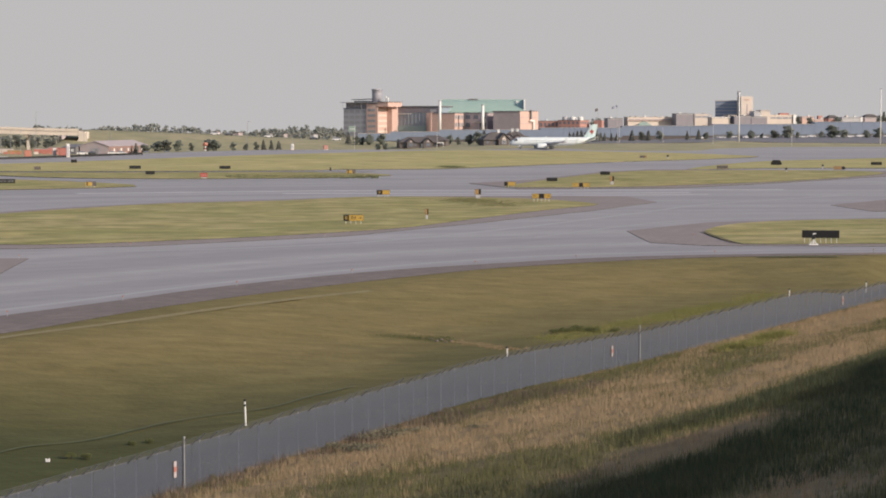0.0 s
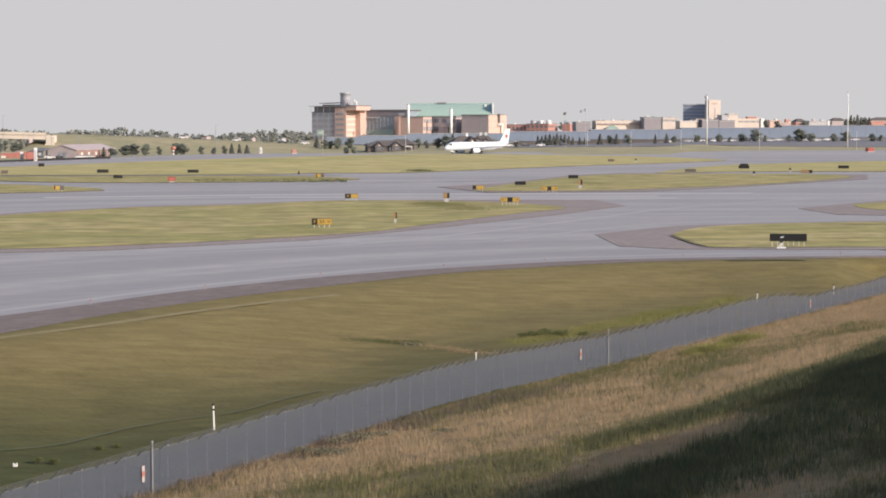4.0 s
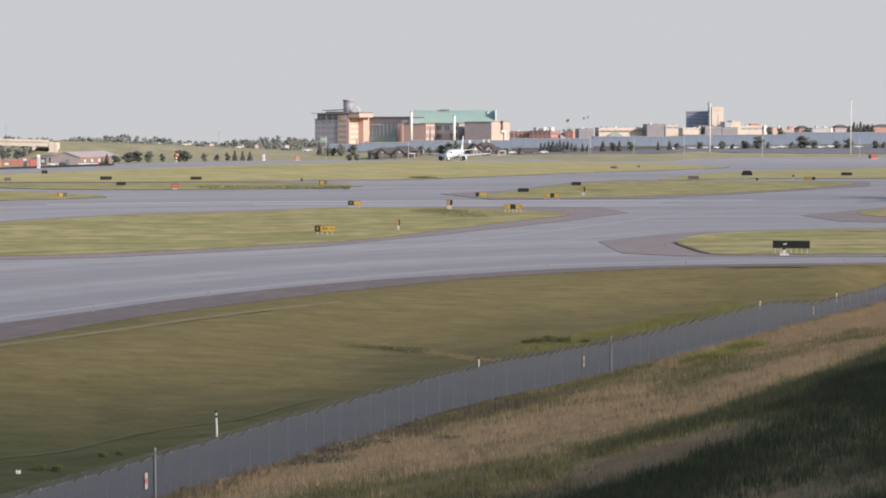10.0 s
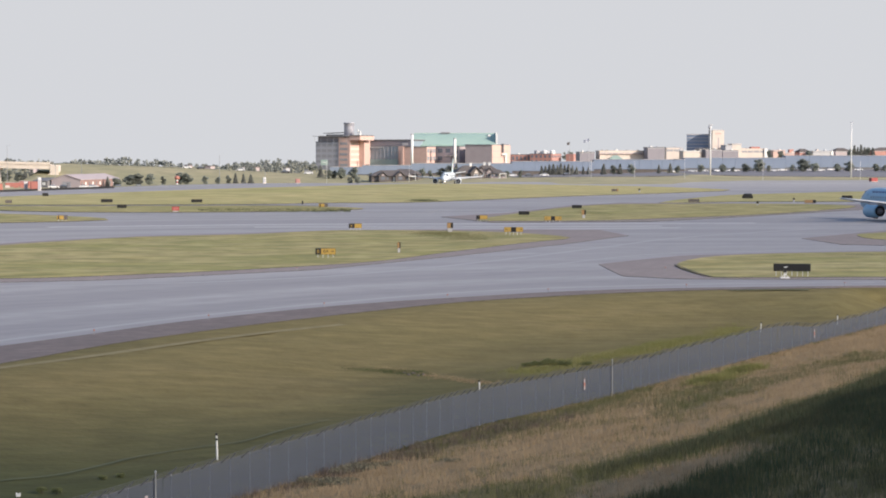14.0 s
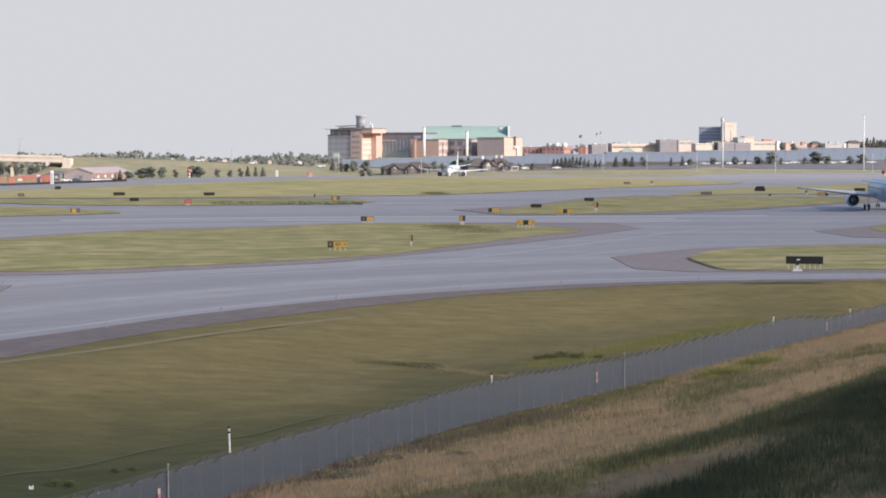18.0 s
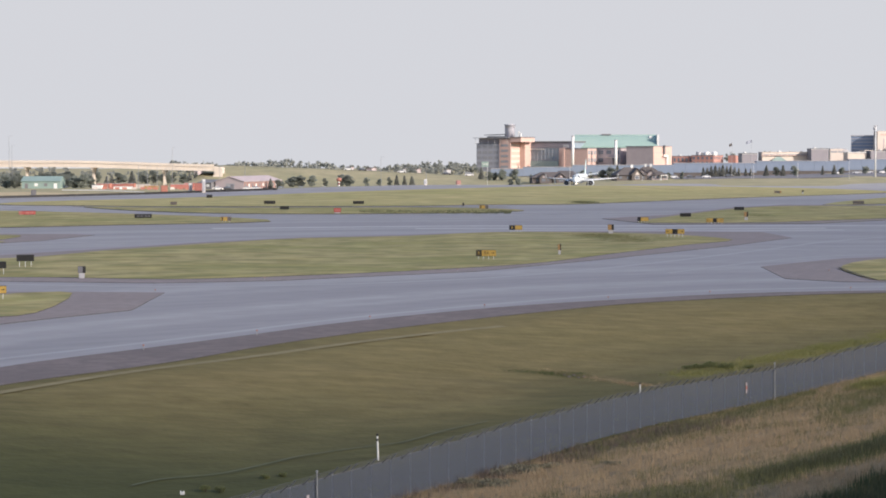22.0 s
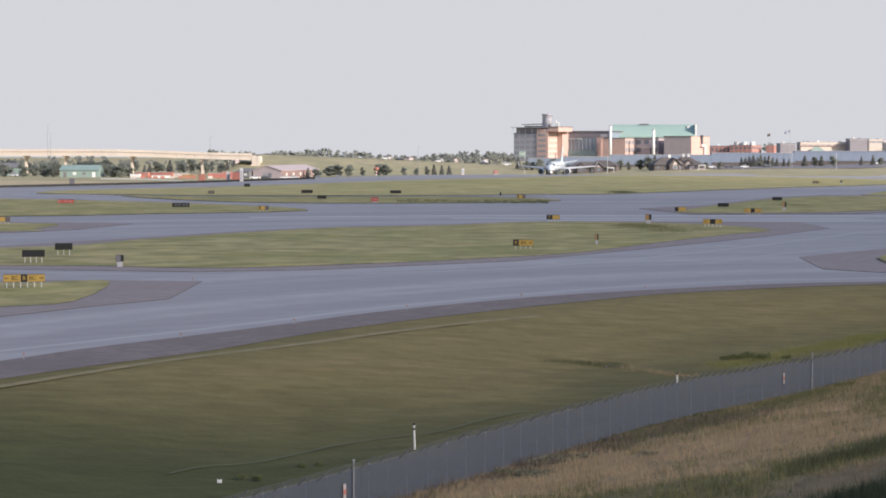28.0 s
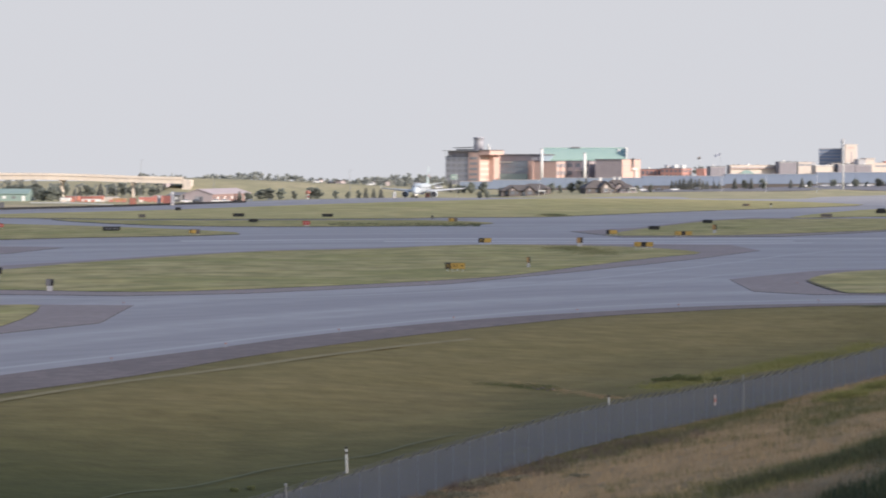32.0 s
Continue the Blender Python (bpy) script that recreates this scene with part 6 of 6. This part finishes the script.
for i, (px, y) in enumerate(((24, 915), (38, 918), (178, 912), (452, 860), (470, 862), (505, 862), (520, 866), (565, 862), (600, 866), (640, 868), (660, 865), (700, 870), (735, 880), (792, 872), (812, 878))):
    car(west(px, y), y, M["car_white"] if i % 3 != 1 else M["car_dark"], (i * 47) % 30 - 15, "white car parked in the yard" if i % 3 != 1 else "dark car parked in the yard")
for i, px in enumerate((1225, 1245, 1262, 1270, 1283, 1296, 1330, 1342, 1370, 1384, 1412, 1436, 1452, 1470, 1500, 1520, 1300, 1190, 1555)):
    y = 1095 + (i * 13) % 17
    car((px - 727.6) * y / 3769, y, M["car_white"] if i % 4 != 2 else M["car_dark"], (i * 31) % 24 - 12, "white car parked before the shed" if i % 4 != 2 else "dark car parked before the shed")
for i, px in enumerate((905, 935, 962, 1002, 330, 355, 425, 505, 545)):
    y = 1056.0
    car((px - 727.6) * y / 3769, y, M["car_dark"] if i % 2 else M["car_white"], 4 if i % 2 else 184, "car on the road along the bank")


# ---- trees ----
def leaf_cloud(bm, rng, centre, rad, n, size):
    """Small leaf clumps scattered through an uneven ball."""
    for _ in range(n):
        d = Vector((rng.gauss(0, 1), rng.gauss(0, 1), rng.gauss(0, 1))).normalized() * rng.random() ** .45
        p = Vector(centre) + Vector((d.x * rad[0], d.y * rad[1], d.z * rad[2]))
        q = Euler((rng.uniform(0, 6), rng.uniform(0, 6), rng.uniform(0, 6))).to_matrix()
        s = size * rng.uniform(.6, 1.4)
        vs = [bm.verts.new(p + q @ Vector(c) * s) for c in ((-.5, -.35, 0), (.1, -.5, .12), (.55, 0, 0), (.1, .5, .12), (-.5, .35, 0))]
        bm.faces.new(vs)


def tree(seed, h, w, conifer=False):
    rng = random.Random(seed)
    t = thing("tree", "dark green conifer beside the airfield" if conifer else "leafy green tree beside the airfield", "tree", pose(0, 0, 0), "trees round the airfield")
    bm = tube((0, 0, -.4), (.1, 0, h * .45), h * .035, h * .02, 7)
    tube((.1, 0, h * .45), (0, .1, h * .85), h * .02, h * .006, 6, bm)
    part("trunk", bm, M["bark"], t)
    if not conifer:
        for i in range(5):
            a = i * 1.3 + rng.random()
            part("limb", tube((0, 0, h * (.3 + .08 * i)), (math.cos(a) * w * .32, math.sin(a) * w * .32, h * (.5 + .09 * i)), h * .014, h * .005, 5), M["bark"], t)
    bm = bmesh.new()
    if conifer:
        for i in range(11):
            f = i / 11
            leaf_cloud(bm, rng, (0, 0, h * (.06 + .92 * f)), (w * .5 * (1 - f) ** .8 + .12,) * 2 + (h * .06,), int(110 * (1 - f) + 24), w * .11)
    else:
        for i in range(16):
            a, f = rng.uniform(0, 6.3), (i + .5) / 16
            r = rng.uniform(.05, .36) * w * math.sin(math.pi * (.18 + .72 * f)) ** .7
            leaf_cloud(bm, rng, (math.cos(a) * r, math.sin(a) * r, h * (.14 + .76 * f)), (w * rng.uniform(.16, .26),) * 2 + (h * rng.uniform(.09, .14),), 84, w * .075)
    part("crown", bm, M["needle"] if conifer else M["leaf"], t, "needled crown, paled as by haze" if conifer else "uneven leafy crown")
    return t


KINDS = [tree(3, 6, 5.2), tree(7, 6, 4.4), tree(11, 6, 6.2), tree(23, 6, 3.2, True), tree(29, 6, 2.6, True)]
placed = set()


def plant(x, y, h, kind, spread=1.0):
    m = pose(x, y, terrain(x, y) - .1, 0, 0, (x * 37 + y * 11) % 360) @ Matrix.Diagonal((h / 6 * spread, h / 6 * spread, h / 6, 1))
    if kind not in placed:
        placed.add(kind)
        KINDS[kind].matrix_world = m
        return KINDS[kind]
    ob = copy_thing(KINDS[kind], pose(0, 0, 0))
    ob.matrix_world = m
    return ob


# before the long shed
for px, top, kind in ((1067, 244, 3), (1084, 247, 1), (1096, 244, 3), (1116, 245, 1), (1165, 245, 4), (1185, 243, 3), (1198, 248, 2), (1239, 246, 0), (1278, 245, 2), (1297, 250, 1), (1319, 244, 2), (1343, 236, 0),
                      (1360, 247, 1), (1402, 246, 1), (1422, 235, 2), (1442, 243, 0), (1482, 244, 2), (1502, 240, 0), (1551, 244, 2), (1566, 246, 1), (1600, 242, 0), (1625, 246, 2), (957, 247, 4), (964, 248, 3), (971, 245, 4), (978, 244, 3), (985, 246, 4), (991, 243, 3), (998, 245, 4), (1005, 244, 3), (1012, 247, 4), (1019, 249, 3), (1031, 249, 4), (1040, 250, 3)):
    y = 1085.0
    x = (px - 727.6) * y / 3769
    plant(x, y, max(2.4, 12.9 + (223 - top) * y / 3769 - terrain(x, y)), kind, 1.2 if kind < 3 else 1.1)
# conifers and leafy trees among the low buildings on the skyline
for u, v, kind, sp in ((1512, 209, 3, .8), (1518, 212, 4, .8), (1524, 208, 3, .8), (1530, 212, 4, .9), (1536, 214, 1, .8), (1545, 213, 3, .8), (1361, 218, 1, .7), (1381, 219.5, 0, .7), (1432, 219, 2, .7), (1506, 216, 0, .8)):
    y = 1640.0
    x = across(u, y)
    plant(x, y, level(v, y) - terrain(x, y), kind, sp)
# about the houses
for px, y, h, kind in ((603, 1010, 5.5, 2), (625, 1015, 5.5, 2), (632, 960, 3.6, 0), (618, 962, 3.5, 2), (655, 1000, 3.6, 1), (735, 1000, 4, 2), (744, 1004, 5, 0), (760, 1000, 4.2, 1), (780, 1010, 5, 2), (796, 1008, 6.2, 0), (806, 1010, 7, 3),
                       (883, 1000, 4, 1), (895, 1004, 3.5, 2), (920, 1005, 3.8, 1), (581, 1010, 4.6, 2), (590, 1012, 4.0, 0), (566, 1020, 6, 3)):
    plant((px - 727.6) * y / 3769, y, h, kind)
# on the slope of the bank
for px, top, kind, sp in ((230, 262, 2, 1.6), (245, 260, 0, 1.3), (265, 260, 2, 1.1), (288, 265, 1, 1), (318, 258, 0, 1.0), (330, 259, 2, 1.0), (363, 264, 0, .9), (385, 266, 2, .8), (403, 263, 1, .9), (416, 259, 3, 1), (430, 260, 4, 1.2),
                          (443, 261, 3, 1.2), (205, 266, 2, 1.4), (180, 268, 0, 1.2)):
    y = 950.0
    x = (px - 727.6) * y / 3769
    plant(x, y, max(2.2, 12.4 + (223 - top) * y / 3769 - terrain(x, y)), kind, sp)
# under and beyond the bridge
rng = random.Random(5)
for i in range(40):
    px = -60 + i * 12.5 + rng.uniform(-4, 4)
    y = 1040 + rng.uniform(-15, 60)
    x = west(px, y)
    if x < -172:
        plant(x, y, rng.uniform(4.0, 6.8), rng.choice((0, 1, 2, 2, 3)), 1.3)
for px, y, h, kind in ((8, 905, 6, 2), (22, 930, 7.5, 0), (40, 900, 6.5, 1), (62, 930, 5, 2), (80, 905, 6.5, 2), (95, 900, 5.5, 0), (188, 915, 6, 1), (200, 905, 5.5, 2), (215, 905, 6.5, 2), (228, 915, 5, 0), (520, 905, 4, 1), (545, 905, 4.5, 3), (560, 900, 4, 2)):
    plant(west(px, y), y, h, kind, 1.2)


def tree_line(name, rows, label):
    """A far belt of trees with an uneven top: (first x, last x, distance, ground, low, high, spacing)."""
    rng = random.Random(41)
    bm = bmesh.new()
    for x0, x1, y, zg, lo, hi, gap in rows:
        x = x0
        while x < x1:
            h = rng.uniform(lo, hi) * (1 + .25 * math.sin(x * .05) + .2 * math.sin(x * .013))
            w = rng.uniform(.5, .9) * h
            for _ in range(6):
                leaf_cloud(bm, rng, (x + rng.uniform(-.3, .3) * w, y + rng.uniform(-6, 6), zg + h * rng.uniform(.25, .8)), (w * .34, w * .34, h * .24), 16, h * .17)
            x += gap * rng.uniform(.5, 1.6)
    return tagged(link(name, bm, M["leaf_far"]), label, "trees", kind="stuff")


tree_line("far_trees", [(-196, -60, 1300, -1.0, 5, 7.4, 4.4), (-170, -62, 1210, -.5, 3.5, 6, 5.5), (-460, -196, 1380, -2.0, 3.0, 5.0, 7), (-260, -68, 1420, -1.0, 6, 8, 6), (-312, -70, 1650, -1.0, 7, 8.5, 5), (380, 560, 1800, 7, 5, 9, 5), (60, 380, 1750, 6, 3, 7.0, 7), (-62, -56, 1255, 0, 7, 9, 2)], "far belt of green trees, paled as by haze")
for px, w, top in ((332, 9, 244.5), (372, 14, 246), (425, 8, 248), (452, 10, 248), (505, 12, 249), (545, 10, 251), (290, 7, 250), (60, 10, 240), (85, 9, 241)):
    y = 1290.0
    x = (px - 727.6) * y / 3769
    block("far_house", "grey far house among trees", (x, y), 20, w * .25, 6, 0, 11.8 + (223 - top) * y / 3769, M["grey_panel"] if px % 2 else M["brick_grey"], None, None, M["brown_roof"], .3, group="far houses", category="house")


# ---- grass, weeds and bushes ----
def tufts(name, label, mat, spots, h, lean, seed, blades=5, width=.03):
    """Many leaning blades, each a thin triangle, as one mass."""
    rng = np.random.default_rng(seed)
    at = np.repeat(np.array([(x, y, terrain(x, y) - .03, s) for x, y, s in spots]), blades, axis=0)
    n = len(at)
    size = at[:, 3]
    a, tall = rng.uniform(0, math.tau, n), h * size * rng.uniform(.5, 1.2, n)
    reach = rng.uniform(0, lean, n) * tall
    root = at[:, :3].copy()
    root[:, :2] += rng.normal(0, .12, (n, 2)) * size[:, None]
    side = np.stack((-np.sin(a) * width * size, np.cos(a) * width * size, np.zeros(n)), 1)
    tip = root + np.stack((np.cos(a) * reach, np.sin(a) * reach, tall), 1)
    verts = np.stack((root - side, root + side, tip), 1).reshape(-1, 3)
    me = bpy.data.meshes.new(name)
    me.from_pydata(verts.tolist(), [], np.arange(3 * n).reshape(-1, 3).tolist())
    me.materials.append(mat)
    return tagged(new(name, me), label, "grass", kind="stuff")


def bank_spots(n, seed, low, high):
    """Places on the bank where it is that green, thinned out at random towards the ends of the range."""
    rng = random.Random(seed)
    out = []
    while len(out) < n:
        y = rng.uniform(38, 190)
        x = rng.uniform(-16, 48)
        p = .89 * x - .456 * y + 46.6
        if .6 < p < 42 and -.26 * y < x < .26 * y:
            g = greenness(x, y) + rng.uniform(-.18, .18)
            if low <= g < high:
                out.append((x, y, rng.uniform(.6, 1.3)))
    return out


tufts("dry_grass", "tall straw-coloured dry grass on the bank", M["straw"], bank_spots(26000, 1, -1, .28), .27, .7, 1, 7, .008)
tufts("green_grass", "tall dark green grass on the bank", M["lush"], bank_spots(22000, 2, .68, 2), .32, .7, 2, 7, .010)
tufts("mixed_grass", "olive green grass among the straw on the bank", M["blade"], bank_spots(20000, 3, .20, .74), .27, .7, 21, 7, .008)
tufts("brown_weeds", "dull brown weeds on the dry bank near the fence", M["brown_weed"], [q for q in bank_spots(15000, 4, -1, .6) if .89 * q[0] - .456 * q[1] + 46.6 < 4.5 + 3 * noise.noise((q[0] * .2, q[1] * .15, 8.0)) and .456 * q[0] + .89 * q[1] < 100], .42, .7, 22, 8, .012)

rng = random.Random(61)
rank = []
while len(rank) < 5500:
    p, s_along = rng.uniform(19.6, 31), rng.uniform(50, 118)
    edge = 20.1 + .5 * noise.noise((s_along * .35, 0, 4.0))
    upper = p > edge and s_along > 70 and (p < 22 or s_along > 78)
    lower = 24.8 + .8 * noise.noise((s_along * .2, 1, 4.0)) < p and s_along < 92
    if upper or lower:
        q = p - 46.6
        rank.append((.89 * q + .456 * s_along, -.456 * q + .89 * s_along, rng.uniform(.5, 1.2)))
tufts("rank_growth", "rank dark green weeds high on the bank", M["rank"], rank, .42, .8, 62, 7, .014)


def bush(x, y, w, h, seed, mat, label, n=1100):
    rng = random.Random(seed)
    t = thing("bush", label, "bush", pose(x, y, terrain(x, y)), "bushes")
    bm = bmesh.new()
    for _ in range(5):
        leaf_cloud(bm, rng, (rng.uniform(-.35, .35) * w, rng.uniform(-.35, .35) * w, h * rng.uniform(.3, .55)), (w * .28, w * .28, h * .38), n // 5, .03 * (w + h))
    part("leaves", bm, mat, t)
    part("stem", tube((0, 0, -.1), (0, 0, h * .5), .04, .02, 5), M["bark"], t)


for i, (px, py, w, h) in enumerate(((750, 745, .9, .8), (725, 752, .6, .5), (1270, 620, 2.6, .5), (1310, 610, 2.2, .45), (1240, 630, 1.6, .45), (660, 775, 2.2, .5), (620, 785, 1.6, .6), (560, 800, 1.6, .6), (600, 800, 1.8, .5), (690, 770, 1.5, .5),
                                      (330, 860, .7, .6), (880, 706, .7, .4), (800, 765, .9, .4), (990, 690, .8, .3))):
    gx, gy = [(0.6, 100.5), (-0.1, 97.8), (17.5, 121.2), (19.2, 123.8), (16.3, 119.2), (-1.7, 91.5), (-2.6, 90.8), (-3.9, 87.5), (-2.9, 85.5), (-0.9, 92.2), (-8.6, 81.2), (4.4, 108.8), (1.7, 88.5), (7.6, 108.0)][i]
    bush(gx, gy, w, h * .5, 60 + i, M["verge"] if 1 < i < 5 else M["dry_bush"], "low weedy bush on the dry bank")
for i, (x, y, w, h) in enumerate([(8.3, 140.3, 1.0, 0.42), (9.2, 140.9, 1.1, 0.5), (10.1, 140.5, 1.0, 0.45), (7.5, 140.0, .8, 0.3), (11.6, 140.6, .7, .35), (-15.3, 87.8, 0.5, 0.3), (-14.7, 87.8, 0.5, 0.3), (-13.3, 91.5, 0.4, 0.25), (-12.7, 92.0, 0.4, 0.25)]):
    bush(x, y, w, h * .95, 90 + i, M["field_weed"], "dark green weeds behind the fence")
rng = random.Random(77)
tufts("ridge_weeds", "dark green weeds along a low ridge in the field", M["weed"], [(-4.5 + 5.2 * f + rng.gauss(0, .3), 134.6 + 1.0 * f - 2.2 * f * rng.random() + rng.gauss(0, .35), rng.uniform(.3, .6) + .5 * f) for f in (rng.random() ** .6 for _ in range(520))], .17, 1.1, 24, 7, .015)
tufts("dry_clump", "strip of pale dry grass beside a hollow in the field", M["straw"], [(-1.4 + 6.2 * f + rng.gauss(0, .5), 136.2 - 6.6 * f + rng.gauss(0, .45), rng.uniform(.5, 1.1)) for f in (rng.random() for _ in range(420))], .16, 1.2, 23, 6, .014)
tufts("verge_weeds", "rough dark weeds along the far taxiway", M["dark_weed"], [(x, y, s) for x, y, s in ((-46 + 33 * random.Random(i).random() ** .8, 441 + 22 * random.Random(i + 5000).random(), random.Random(i + 900).uniform(.7, 1.6)) for i in range(1500) if noise.noise((i * .37, 2.0, 1.0)) > -.1)], .32, .9, 9, 5, .055)
fence_run = [p for p in curve(FENCE_LINE, 40, False) if p.y > 60]
tufts("fence_weeds", "rough grass along the foot of the fence", M["blade"], [(p.x + .9 * random.Random(i).uniform(-.5, 1.4), p.y - .45 * random.Random(i).uniform(-.5, 1.4), random.Random(i + 77).uniform(.5, 1.3)) for i, p in enumerate(fence_run * 3)], .2, 1.2, 12)

tufts("verge_grass", "fresh green grass strip beside the fence", M["verge"], [(p.x - 3.2 * random.Random(i).random() ** 1.6, p.y + 1.6 * random.Random(i + 31).random() ** 1.6, random.Random(i + 7).uniform(.5, 1.2)) for i, p in enumerate(fence_run * 14) if noise.noise((p.x * .13, p.y * .13, 6.0)) > -.12 and p.y > 75], .22, 1.3, 15, 5, .014)

for i, (gx, gy) in enumerate([(17.0, 120.8), (19.8, 126.4)]):
    r = random.Random(300 + i)
    tufts("green_clump", "fresh green clump of grass on the dry bank", M["verge"], [(gx + r.gauss(0, .55), gy + r.gauss(0, .6), r.uniform(.6, 1.2)) for _ in range(1100)], .5, .8, 40 + i, 6, .013)
r = random.Random(320)
tufts("verge_grass", "bright yellow-green rank grass behind the fence", M["verge"], [(6 + 20.5 * f + r.gauss(0, .7), 133.5 + 35.5 * f + r.gauss(0, 1.5), r.uniform(.4, 1.1) * (.55 + .45 * math.sin(f * 23) ** 2)) for f in (r.random() ** .8 for _ in range(8000))], .24, 1.3, 45, 6, .014)

for i, (gx, gy) in enumerate([(3.5, 324.2), (6.0, 317.2), (8.2, 305.2), (37.0, 427.2)]):
    r = random.Random(500 + i)
    tufts("hollow_grass", "darker grass in a hollow of the island", M["blade"], [(gx + r.gauss(0, 2.2), gy + r.gauss(0, 5), r.uniform(.6, 1.2)) for _ in range(1500)], .24, 1.2, 60 + i, 6, .02)

r = random.Random(520)
tufts("edge_clump", "dull brown-green clump at the edge of the far grass", M["dark_weed"], [(3 + r.gauss(0, 1.6), 529 + r.gauss(0, 3), r.uniform(.5, 1.2)) for _ in range(900)], .5, 1.0, 63, 6, .03)


motions()
